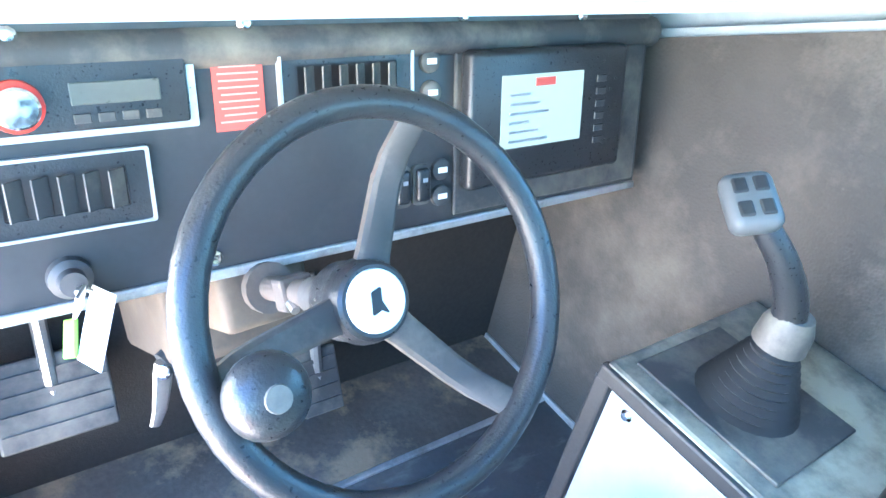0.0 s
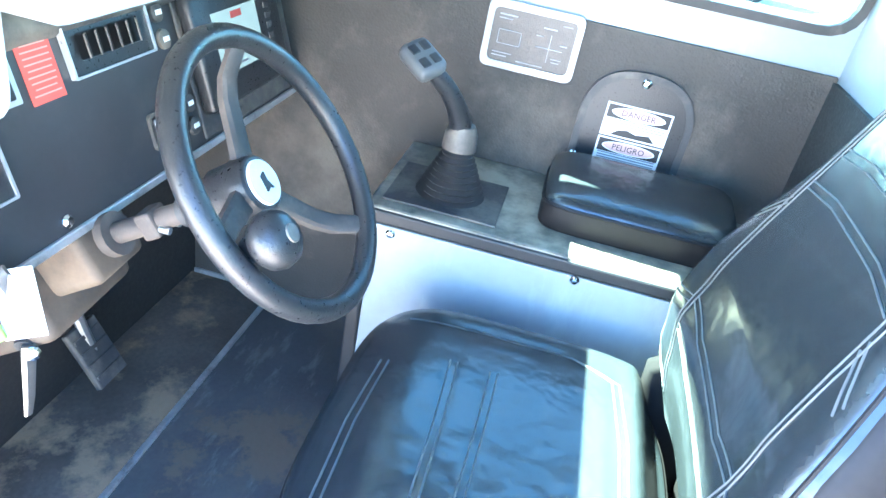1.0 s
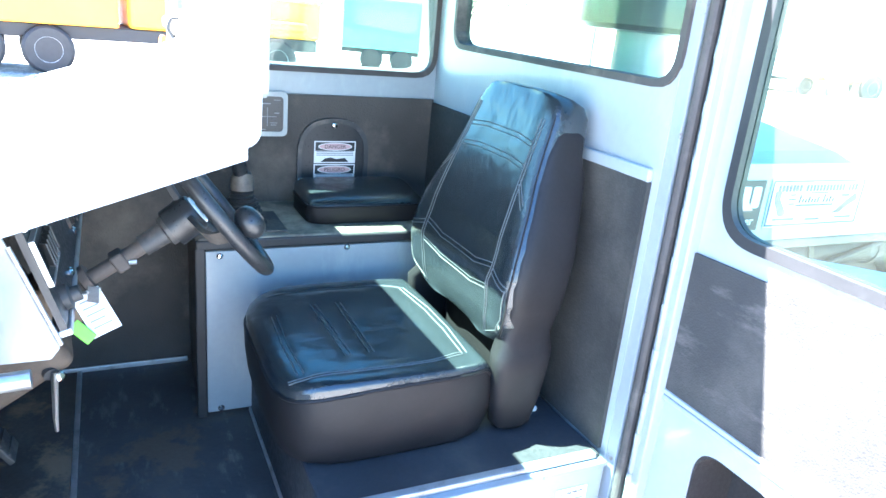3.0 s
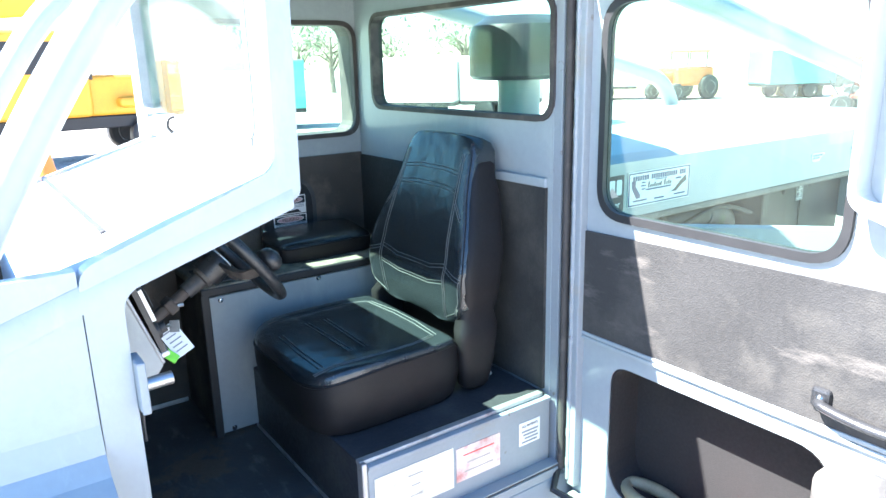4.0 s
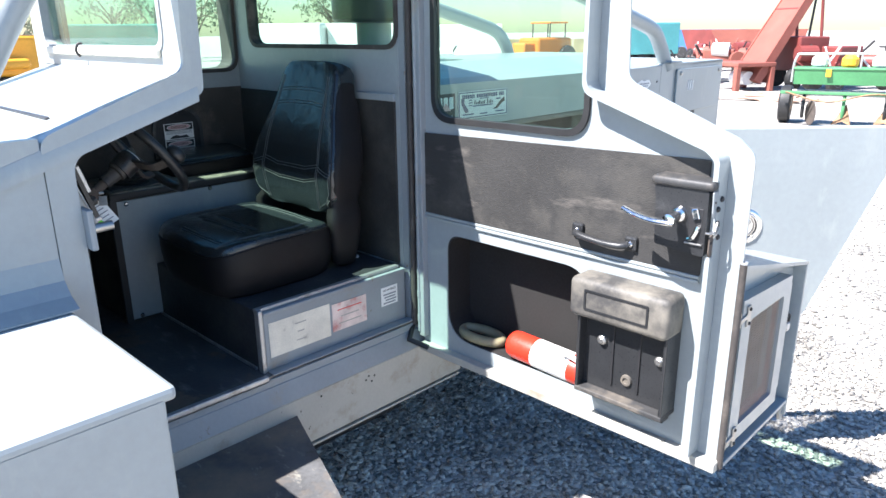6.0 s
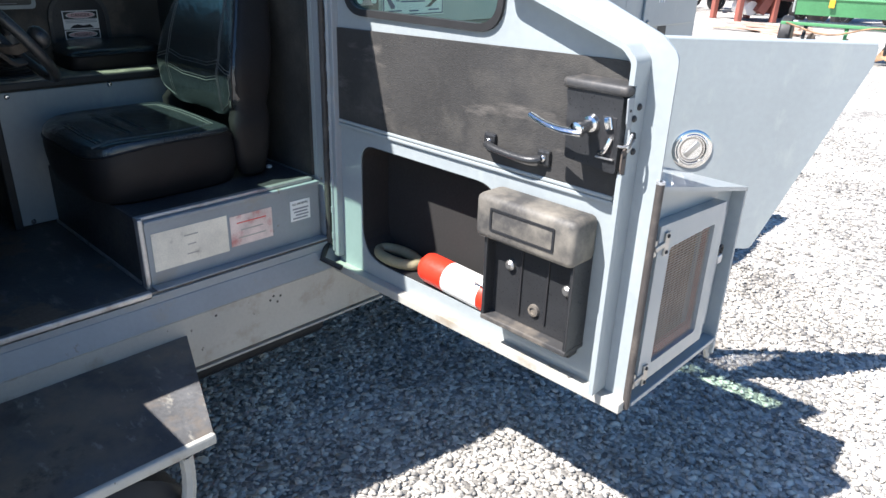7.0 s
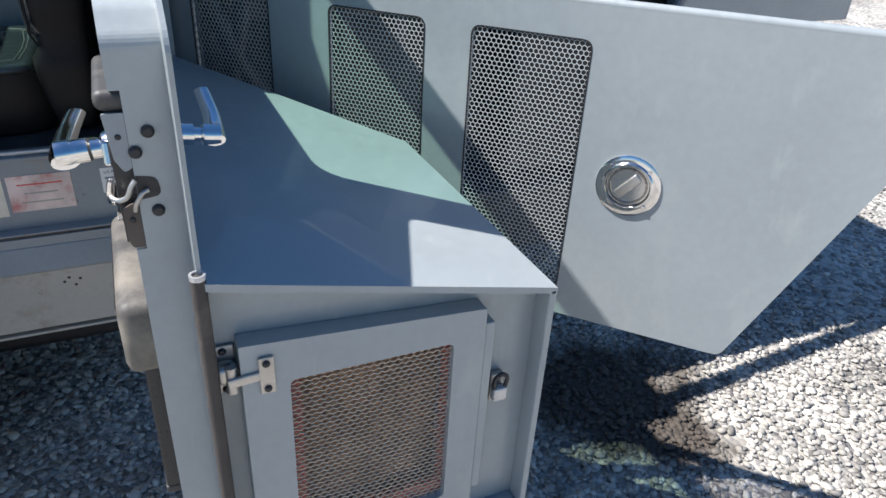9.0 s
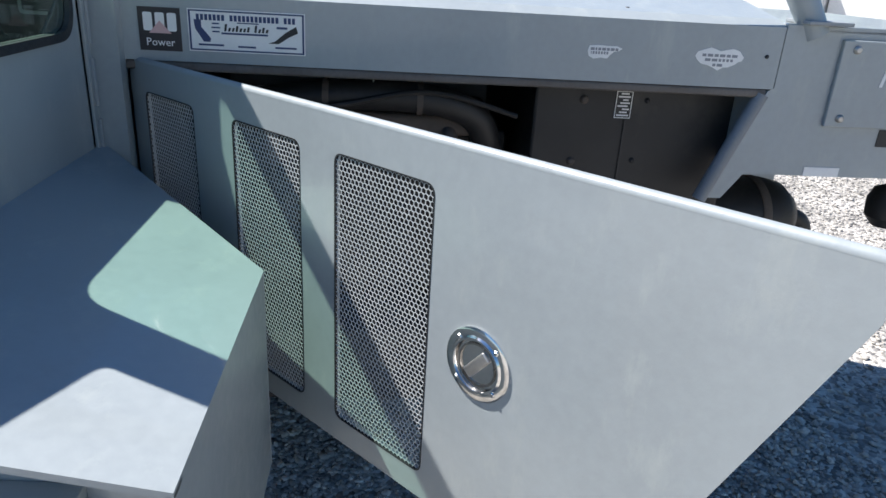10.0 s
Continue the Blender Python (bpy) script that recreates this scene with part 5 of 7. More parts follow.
bm = bmesh.new()
plan = [(-1.512, DO), (-1.512, BY1), (-0.79, BY1), (-0.16, DO)]
t0 = [bm.verts.new((x, y, box_top(y))) for x, y in plan]
t1 = [bm.verts.new((x, y, box_top(y) - 0.012)) for x, y in plan]
bm.faces.new(t0)
bm.faces.new(list(reversed(t1)))
for i in range(4):
    bm.faces.new((t0[i - 1], t0[i], t1[i], t1[i - 1]))
part("intake_box_lid", bm, PAINT, door, "sloping grey lid of the cooler box")
bm = bmesh.new()
rbox(-1.505, -0.79, BY1 + 0.001, BY1 + 0.012, 0.70, Z1 - 0.006, bm=bm)
bb = [(-0.79, BY1), (-0.16, DO - 0.001), (-0.17, DO - 0.01), (-0.80, BY1 + 0.012)]
lo = [bm.verts.new((x, y, 0.70)) for x, y in bb]
hi = [bm.verts.new((x, y, box_top(y) - 0.008)) for x, y in bb]
bm.faces.new(lo)
bm.faces.new(hi)
for i in range(4):
    bm.faces.new((lo[i - 1], lo[i], hi[i], hi[i - 1]))
fl = [bm.verts.new((x, y, 0.70)) for x, y in plan]
bm.faces.new(fl)
part("intake_box_body", bm, PAINT, door, "grey steel cooler box")
face = plate([(DO, 0.70), (BY1 + 0.012, 0.70), (BY1 + 0.012, Z1 - 0.012), (DO, Z0 - 0.012)], [rr(-0.605, -0.86, 0.80, 1.16, 0.01)], "x", -1.470, -1.462)
part("intake_box_front", face, PAINT, door, "grey front of the cooler box")
part("front_flange", rbox(-1.512, -1.468, BY1, BY1 + 0.014, 0.65, Z1 - 0.004, 0.003), PAINT, door)
part("front_flange", rbox(-1.512, -1.468, LF - 0.03, BY1 + 0.014, 0.70, 0.716, 0.003), PAINT, door)
part("skid", plate([(BY1, 0.70), (BY1 + 0.06, 0.70), (BY1 + 0.02, 0.63), (BY1, 0.62)], [], "x", -1.50, -1.49), RAIL, door)
gdoor = part("grille_door", ring(rounded([(-0.525, 0.755), (-0.925, 0.755), (-0.925, 1.222), (-0.525, 1.245)], 0.003), rr(-0.595, -0.868, 0.805, 1.166, 0.012), "x", -1.506, -1.4715), PAINT, door, "grey steel grille door")
part("grille_fold", rbox(-1.503, -1.4715, -0.945, -0.926, 0.80, 1.19, 0.003), PAINT, gdoor)
# expanded metal: zigzag strands
bm = bmesh.new()
y0, y1, z0, z1, py, pz, w = -0.870, -0.593, 0.803, 1.168, 0.0138, 0.0088, 0.0009
rows, cols = int((z1 - z0) / pz), int((y1 - y0) / py)
for i in range(rows + 1):
    prev = None
    for j in range(cols * 2 + 1):
        y = y0 + j * py / 2
        z = z0 + i * pz + (pz / 2 if (j + i) % 2 else 0)
        z = min(z, z1)
        cur = [bm.verts.new((-1.494 - 0.0015 * ((j + i) % 2), y, z - w)), bm.verts.new((-1.494 - 0.0015 * ((j + i) % 2), y, z + w)), bm.verts.new((-1.4915, y, z + w)), bm.verts.new((-1.4915, y, z - w))]
        if prev:
            for k in range(4):
                bm.faces.new((prev[k - 1], prev[k], cur[k], cur[k - 1]))
        prev = cur
part("mesh_screen", bm, material("dusty_mesh_steel", (0.50, 0.43, 0.34), 0.6, 0.0, spread=0.15, scale=12), gdoor, "dusty expanded metal mesh")
part("cooler_core", rbox(-1.454, -1.43, -0.90, -0.57, 0.77, 1.19, 0.004), CORE, door, "dusty brown cooler core")
part("core_edge", ring(rr(-0.578, -0.885, 0.785, 1.182, 0.01), rr(-0.614, -0.858, 0.836, 1.160, 0.02), "x", -1.489, -1.4775), material("red_oxide_primer", (0.45, 0.15, 0.11), 0.7, spread=0.2), gdoor, "red-brown rubber edge")
for i in range(13):
    part("core_fin", rbox(-1.460, -1.452, -0.892 + i * 0.0255, -0.888 + i * 0.0255, 0.775, 1.185), CORE, door)
for z in (1.192, 0.785):
    h = part("box_hinge", rbox(-1.478, -1.4705, -0.523, -0.487, z - 0.046, z + 0.040, 0.003), STEEL, gdoor, "bright steel strap hinge")
    part("hinge_block", moved(rbox(-0.017, 0.010, -0.017, 0.017, -0.016, 0.016, 0.009, 3), Matrix.Translation((-1.486, -0.506, z + 0.002))), STEEL, h, smooth=True)
    part("hinge_barrel", sweep([(-1.499, -0.512, z - 0.028), (-1.499, -0.512, z + 0.018)], 0.009, 12), STEEL, h, smooth=True)
    part("hinge_strap", moved(rbox(-0.004, 0.004, -0.030, 0.030, -0.008, 0.008, 0.003), Matrix.Translation((-1.508, -0.535, z - 0.004)) @ pose(0, 0, 0, -4, 0, 0)), STEEL, h)
    part("hinge_pad", rbox(-1.5125, -1.5062, -0.573, -0.550, z - 0.036, z + 0.030, 0.002), STEEL, h)
    for dz in (-0.026, 0.020):
        screw((-1.5125, -0.561, z + dz), (-1, 0, 0), 0.006, h, INK)
    for dz in (-0.038, 0.032):
        screw((-1.478, -0.505, z + dz), (-1, 0, 0), 0.006, h, INK)
hasp = part("padlock_hasp", rbox(-1.484, -1.4705, -0.985, -0.958, 0.995, 1.055, 0.003), STEEL, door, "small padlock on a hasp")
part("padlock", rbox(-1.503, -1.486, -0.985, -0.957, 1.005, 1.035, 0.005), SILVER, hasp)
part("shackle", sweep(smooth_path([(-1.495, -0.982, 1.03), (-1.497, -0.984, 1.055), (-1.497, -0.972, 1.064), (-1.497, -0.960, 1.055), (-1.495, -0.961, 1.03)]), 0.004, 8), INK, hasp)

# holder on the door
holder = thing("document_holder", (-1.16, LD, 0.75), "black moulded plastic document holder on the door", "holder")
part("lid", rbox(-1.352, -1.006, DI + 0.001, LD + 0.082, 1.112, 1.246, 0.020, 3), LID_DUST, holder, "dusty raised lid", smooth=True)
part("lid_recess", ring(rr(-1.29, -1.065, 1.145, 1.215, 0.006), rr(-1.283, -1.072, 1.152, 1.208, 0.005), "y", LD + 0.080, LD + 0.085), PLASTIC, holder)
part("tray", rbox(-1.342, -1.032, DI + 0.001, LD + 0.018, 0.85, 1.15, 0.006), PLASTIC, holder, "black back tray")
for x in (-1.340, -1.034):
    part("tray_side", rbox(x - 0.006, x + 0.006, DI + 0.001, LD + 0.058, 0.85, 1.125, 0.004), PLASTIC, holder)
part("tray_foot", rbox(-1.347, -1.028, DI + 0.001, LD + 0.060, 0.836, 0.853, 0.004), PLASTIC_DUST, holder)
part("lower_flap", rbox(-1.33, -1.06, DI + 0.001, LD + 0.012, 0.805, 0.838, 0.003), PLASTIC, holder)
for x in (-1.24, -1.145):
    part("groove", rbox(x - 0.004, x + 0.004, LD + 0.016, LD + 0.024, 0.88, 1.09, 0.002), INK, holder)
for x, z in ((-1.31, 1.02), (-1.105, 1.03)):
    part("tray_bolt", lathe([(0.017, 0), (0.016, 0.010), (0.009, 0.016)], 12, along((x, LD + 0.018, z), (0, 1, 0))), STEEL, holder, "bright bolt")
part("boss", lathe([(0.020, 0), (0.018, 0.008), (0.011, 0.009), (0.010, 0.004)], 16, along((-1.20, LD + 0.018, 0.915), (0, 1, 0))), PLASTIC_DUST, holder)

ext = thing("fire_extinguisher", (-0.80, -0.50, 0.80), "red fire extinguisher with a white label lying in the pocket", "fire extinguisher")
EM = along((-0.668, -0.515, 0.850), (-1, 0, -0.04))
part("bottle", lathe([(0.012, -0.012), (0.038, -0.010), (0.050, 0.002), (0.054, 0.02), (0.054, 0.115)], 28, EM), RED, ext, smooth=True)
part("label", lathe([(0.0543, 0.115), (0.0543, 0.275)], 28, EM), WHITE, ext, "white label sleeve", smooth=True)
part("bottle", lathe([(0.054, 0.275), (0.054, 0.31), (0.045, 0.335), (0.02, 0.35), (0.016, 0.37)], 28, EM), RED, ext, smooth=True)
part("valve", sweep([EM @ Vector((0, 0, 0.37)), EM @ Vector((0, 0, 0.41))], 0.018, 12), STEEL, ext)
part("carry_handle", sweep(smooth_path([(-0.92, -0.480, 0.895), (-0.94, -0.476, 0.905), (-0.985, -0.476, 0.895)]), 0.010, 8), WHITE, ext)
for i in range(3):
    part("print_line", moved(rbox(-0.006, 0.006, 0.0545, 0.0552, 0.13 + i * 0.045, 0.16 + i * 0.045), EM @ Matrix.Rotation(0.5, 4, "Z")), GREYINK, ext)
hose = thing("drain_hose", (-0.5, -0.53, 0.83), "coiled tan hose lying in the door pocket", "hose")
part("hose", sweep([(-0.48 + 0.10 * math.cos(a), -0.545 + 0.045 * math.sin(a), 0.816) for a in [2 * math.pi * i / 32 for i in range(32)]], 0.020, 12, True), HOSE, hose, smooth=True)

# ---- notices under the seat platform ----
def notice(y0, y1, z0, z1, mat, label, lines, tilt=0.0):
    s = thing("notice_sticker", (LX - 0.025, (y0 + y1) / 2, z0), label, "sticker")
    part("sheet", rbox(LX - 0.0265, LX - 0.0245, y0, y1, z0, z1), mat, s)
    for i, (w, ink) in enumerate(lines):
        zc = z1 - (z1 - z0) * (i + 1) / (len(lines) + 1)
        part("print_line", rbox(LX - 0.0275, LX - 0.0262, (y0 + y1) / 2 - w / 2, (y0 + y1) / 2 + w / 2, zc - 0.002, zc + 0.002), ink, s)
    return s


notice(-0.053, 0.219, 0.866, 1.001, OFFWHITE, "weathered cream notice sticker with worn print", [(0.05, FADED_INK), (0.03, FADED_INK), (0.04, FADED_INK)])
s = notice(-0.235, -0.064, 0.876, 0.990, material("faded_pink_cream_label", (0.74, 0.60, 0.54), 0.6, spread=0.2, scale=14, dirt=(0.55, 0.14, 0.12), dirt_scale=13, dirt_low=0.52), "faded pink and cream notice sticker", [(0.12, REDLABEL), (0.09, FADED_INK), (0.11, FADED_INK)])
pat = notice(-0.405, -0.316, 0.908, 0.989, WHITE, "white patent sticker with black print", [])
text_part("letters", "U.S. PATENTS", 0.0115, (LX - 0.0275, -0.360, 0.975), FACE_L, INK, pat)
for i in range(4):
    part("print_line", rbox(LX - 0.0275, LX - 0.0262, -0.396 + 0.004 * (i % 2), -0.326 - 0.006 * (i % 3), 0.953 - i * 0.0125, 0.959 - i * 0.0125), GREYINK, pat)

# ---- engine side panel, swung open ----
HX, HY, UX, UY = -0.12, -0.575, -0.727, -0.687
PN = Vector((UY, -UX, 0)).normalized()       # towards the cab door
def on_panel(u, v, w):
    return (HX + UX * u + PN.x * w, HY + UY * u + PN.y * w, v)


side = thing("engine_bay_hatch", (HX, HY, 0.785), "open light grey engine side panel with perforated vents", "hatch")
vents = [(0.085, 0.345), (0.533, 0.806), (0.931, 1.224)]
holes = [rr(a, b, 0.853, 1.522, 0.025) for a, b in vents] + [[(1.36 + 0.052 * math.cos(k * math.pi / 16), 1.195 + 0.052 * math.sin(k * math.pi / 16)) for k in range(32)]]
part("sheet", plate(rounded([(0.0, 0.785), (1.665, 0.785), (1.972, 1.53), (1.975, 1.605), (0.0, 1.600)], [0, 0.03, 0.02, 0.01, 0]), holes, on_panel, -0.014, 0.0), PAINT, side)
part("top_edge", sweep([on_panel(u, 1.600 + 0.0025 * u, -0.012) for u in (0.0, 0.6, 1.2, 1.97)], 0.0125, 12), PAINT, side, "rolled top edge", smooth=True)
def perforated(a, b, z0, z1, pitch):
    """A sheet of hexagonal cells, each with a hole through it."""
    bm = bmesh.new()
    dy = pitch * math.sqrt(3) / 2
    for i in range(int((z1 - z0) / dy) + 1):
        for j in range(int((b - a) / pitch) + 1):
            cu, cv = a + (j + 0.5 * (i % 2)) * pitch, z0 + i * dy
            if cu > b:
                continue
            o, h, h2 = [], [], []
            for k in range(6):
                t = radians(30 + 60 * k)
                c, s = math.cos(t), math.sin(t)
                R, r = pitch / math.sqrt(3) * 1.002, pitch * 0.485
                o.append(bm.verts.new(on_panel(cu + R * c, cv + R * s, -0.002)))
                h.append(bm.verts.new(on_panel(cu + r * c, cv + r * s, -0.002)))
                h2.append(bm.verts.new(on_panel(cu + r * c, cv + r * s, -0.0033)))
            for k in range(6):
                bm.faces.new((o[k - 1], o[k], h[k], h[k - 1]))
                bm.faces.new((h[k - 1], h[k], h2[k], h2[k - 1]))
    return bm


PERF = material("grey_perforated_steel", (0.43, 0.455, 0.455), 0.5, spread=0.1, scale=8)
for a, b in vents:
    part("perforated_vent", perforated(a, b, 0.853, 1.522, 0.0125), PERF, side, "perforated steel vent sheet")
    # thin black rim paints the recess shading round each vent
    part("vent_rim_shade", ring(rr(a - 0.002, b + 0.002, 0.851, 1.524, 0.026), rr(a + 0.001, b - 0.001, 0.854, 1.521, 0.0245), on_panel, -0.006, 0.0008), INK, side)
LM = Matrix.Translation(on_panel(1.36, 1.195, 0.0)) @ PN.to_track_quat("Z", "Y").to_matrix().to_4x4()
lat = part("latch", lathe([(0.078, 0.0), (0.078, 0.003), (0.074, 0.0055), (0.062, 0.006), (0.058, 0.010), (0.054, 0.010), (0.051, 0.004), (0.049, -0.010)], 40, LM), CHROME, side, "round chrome paddle latch", smooth=True)
# cup chrome is darkened to carry the dark reflection inside it
part("latch_cup", lathe([(0.0495, -0.008), (0.046, 0.004), (0.042, 0.004), (0.039, -0.012), (0.030, -0.020), (0.004, -0.023)], 36, LM), material("dark_reflection_chrome", (0.36, 0.34, 0.32), 0.2, 1.0, spread=0.15), lat, "deep chrome cup darkened for the reflection inside", smooth=True)
part("latch_paddle", moved(rbox(-0.012, 0.012, -0.036, 0.036, -0.014, 0.007, 0.004, 3), LM @ Matrix.Rotation(radians(-40), 4, "Z")), STEEL, lat, "steel paddle", smooth=True)
part("latch_lock", lathe([(0.011, -0.018), (0.011, -0.008), (0.008, -0.006)], 16, LM @ Matrix.Translation((-0.020, -0.016, 0))), STEEL, lat)
for k in range(4):
    t = radians(45 + 90 * k)
    part("rivet", lathe([(0.006, 0), (0.004, 0.003)], 10, LM @ Matrix.Translation((0.064 * math.cos(t), 0.064 * math.sin(t), 0.006))), CHROME, lat)

# ---- engine hood ----
hood = thing("engine_hood", (0.5, -1.5, 1.3), "light grey engine hood behind the cab", "engine hood")
part("side_rail", plate([(-0.56, 1.606), (-2.515, 1.606), (-2.515, 1.790), (-0.56, 1.790)], [], "x", -0.15, -0.12), PAINT, hood, "grey hood side rail")
part("rail_lip", rbox(-0.147, -0.11, -2.50, -0.57, 1.578, 1.6055, 0.008, 3), material("dark_brown_grey_paint", (0.115, 0.105, 0.098), 0.45, spread=0.2, scale=6, dirt=(0.07, 0.055, 0.045), dirt_scale=7, dirt_low=0.5), hood, "dark brown-grey lower lip of the rail")
bm = plate([(-0.15, 1.790), (-0.10, 1.810), (0.2, 1.86), (0.80, 1.86), (1.12, 1.80), (1.15, 1.785)], [], lambda u, v, w: (u, w, v), -2.515, -0.56)
part("top_skin", bm, PAINT, hood, "pale grey hood top")
part("top_seam", rbox(-0.11, 0.4, -1.30, -1.296, 1.79, 1.80), INK, hood)
part("rear_body", plate([(-2.36, 1.25), (-2.50, 1.60), (-2.518, 1.61), (-2.518, 1.785), (-3.35, 1.80), (-3.35, 1.335), (-2.48, 1.335), (-2.42, 1.25)], [], "x", -0.15, -0.10), PAINT, hood, "grey rear body side")
part("rear_edge", rbox(-0.13, -0.02, -2.52, -2.46, 1.345, 1.60, 0.01), PAINT_OLD, hood)
part("rear_top", rbox(-0.15, 1.15, -3.35, -2.518, 1.78, 1.802, 0.004), PAINT, hood)
part("rear_end", rbox(-0.15, 1.15, -3.37, -3.352, 1.335, 1.80, 0.004), PAINT, hood)
part("opening_seal", sweep([(-0.135, -2.49, 1.588), (-0.135, -2.455, 1.50), (-0.135, -2.385, 1.32), (-0.135, -2.355, 1.24)], 0.023, 14), material("grey_rolled_edge", (0.19, 0.21, 0.23), 0.45, spread=0.1), hood, "dark rolled edge of the opening", smooth=True)
# flat black plate paints the dark inside of a square hole
part("side_hole_shade", plate(rounded([(-2.90, 1.44), (-3.00, 1.44), (-3.00, 1.495), (-2.90, 1.495)], 0.004), [], "x", -0.153, -0.1495), INK, hood, "black plate standing in for a dark square hole")
for k in range(3):
    part("lettering", plate([(-2.845 - 0.028 * k, 1.63), (-2.855 - 0.028 * k, 1.63), (-2.865 - 0.028 * k, 1.69), (-2.855 - 0.028 * k, 1.69)], [], "x", -0.1675, -0.1645), WHITE, hood, "slanted white lettering bar")
part("rear_plate", rbox(-0.165, -0.15, -3.33, -2.70, 1.50, 1.765, 0.004), PAINT, hood, "raised rear plate")
# unseen far side, carried down to block sunlit ground behind the vents
part("right_side", rbox(1.12, 1.15, -3.35, -0.56, 0.45, 1.785, 0.004), PAINT, hood)
screw((-0.151, -2.472, 1.703), (-1, 0, 0), 0.006, hood, INK)
screw((-0.05, -2.05, 1.812), (0, 0, 1), 0.010, hood, INK)
for y, z in ((-2.745, 1.738), (-2.745, 1.528), (-3.285, 1.738)):
    screw((-0.1655, y, z), (-1, 0, 0), 0.013, hood, STEEL)
    screw((-0.1700, y, z), (-1, 0, 0), 0.006, hood, INK)
part("white_tab", rbox(-0.153, -0.149, -2.80, -2.68, 1.335, 1.365), WHITE, hood)
bay = thing("engine", (0.4, -1.5, 0.6), "black dirty engine block and pipes under the hood", "engine")
part("rear_bulkhead", rbox(-0.02, 1.1, -2.48, -1.80, 0.75, 1.575, 0.01), ENGINE, bay, "black sheet bulkhead")
part("block", rbox(0.15, 0.85, -1.75, -0.75, 0.75, 1.38, 0.03), ENGINE, bay)
# added unseen box keeps light under the cab off the gravel
part("belly_blocker", rbox(0.02, 1.08, -0.56, 1.9, 0.28, 0.74, 0.03), ENGINE, bay, "unseen black box added under the cab to block light")
part("floor_tray", rbox(-0.08, 1.1, -2.48, -0.60, 0.66, 0.70, 0.01), ENGINE, bay)
part("firewall", rbox(-0.10, 1.1, -0.60, -0.565, 0.66, 1.60, 0.004), ENGINE, bay)
# rails added to stop sunlight and sunlit gravel showing under the bay
part("under_bay_blocker", rbox(-0.06, 0.0, -2.48, -0.72, 0.40, 0.66, 0.01), ENGINE, bay, "black rail added to block sunlit gravel behind the vents")
part("under_bay_blocker", rbox(1.0, 1.06, -2.48, -0.60, 0.30, 0.75, 0.01), ENGINE, bay)
# pipes, hoses and filter use the bay's black to carry its shade
part("intake_pipe", sweep(smooth_path([(0.05, -0.9, 1.46), (0.02, -1.15, 1.50), (0.02, -1.45, 1.50), (0.05, -1.62, 1.44), (0.10, -1.68, 1.30)]), 0.05, 16), ENGINE, bay, "dirty black intake pipe", smooth=True)
for y in (-1.12, -1.42):
    part("pipe_clamp", sweep([(0.02, y, 1.50), (0.02, y - 0.02, 1.50)], 0.0535, 16), RUST, bay)
part("fuel_filter", lathe([(0.05, 0), (0.055, 0.02), (0.055, 0.16), (0.045, 0.18)], 18, Matrix.Translation((0.06, -1.0, 1.1))), ENGINE, bay, "filter canister in the bay's black", smooth=True)
part("hose", sweep(smooth_path([(0.0, -0.7, 1.45), (-0.02, -0.78, 1.25), (0.02, -0.88, 1.1), (0.05, -0.95, 0.9)]), 0.03, 12), ENGINE, bay, smooth=True)
part("hose", sweep(smooth_path([(0.0, -0.82, 1.5), (-0.02, -0.75, 1.2), (0.02, -0.70, 0.9)]), 0.026, 12), ENGINE, bay, smooth=True)
part("manifold", rbox(0.06, 0.22, -1.62, -0.82, 1.37, 1.44, 0.02, 3), RUST, bay, "dusty brown manifold", smooth=True)
for k in range(4):
    part("runner", sweep(smooth_path([(0.12, -0.92 - 0.2 * k, 1.40), (0.05, -0.94 - 0.2 * k, 1.36), (0.04, -0.95 - 0.2 * k, 1.26)]), 0.028, 12), RUST, bay, smooth=True)
part("hose_clamp", sweep([(0.03 + 0.035 * math.cos(a), -1.28, 1.54 + 0.035 * math.sin(a)) for a in [2 * math.pi * i / 20 for i in range(20)]], 0.003, 6, True), STEEL, bay, "thin wire clamp")
part("fuel_line", sweep(smooth_path([(-0.03, -0.75, 1.50), (-0.04, -1.1, 1.47), (-0.03, -1.45, 1.53), (0.0, -1.75, 1.46)]), 0.009, 8), ENGINE, bay, smooth=True)
part("bulkhead_seam", rbox(-0.026, -0.018, -2.110, -2.103, 0.8, 1.472), INK, bay)
for y, z in ((-1.962, 1.528), (-1.942, 1.322), (-2.172, 1.533), (-2.15, 1.333)):
    screw((-0.02, y, z), (-1, 0, 0), 0.014 if y > -2 else 0.009, bay, RUST if y > -2 else INK)
    screw((-0.0245, y, z), (-1, 0, 0), 0.006, bay, STEEL if y > -2 else INK)
lab = thing("bulkhead_label", (-0.022, -2.06, 1.47), "small black and white data label on the bulkhead", "label")
part("sheet", rbox(-0.0225, -0.0205, -2.122, -2.066, 1.472, 1.562), INK, lab)
part("border", ring([(-2.121, 1.473), (-2.067, 1.473), (-2.067, 1.561), (-2.121, 1.561)], [(-2.1185, 1.4755), (-2.0695, 1.4755), (-2.0695, 1.5585), (-2.1185, 1.5585)], "x", -0.0232, -0.0222), WHITE, lab)
for i in range(8):
    part("print_line", rbox(-0.0235, -0.0222, -2.114 + 0.006 * (i % 2), -2.074 - 0.008 * (i % 3), 1.480 + i * 0.010, 1.485 + i * 0.010), WHITE, lab)
# decals on the rail
badge = thing("engine_badge", (-0.151, -0.68, 1.64), "dark square engine maker badge, white emblem over a bar", "badge")
part("square", rbox(-0.1525, -0.1505, -0.738, -0.622, 1.634, 1.752), material("plum_black_vinyl", (0.03, 0.026, 0.03), 0.45), badge)
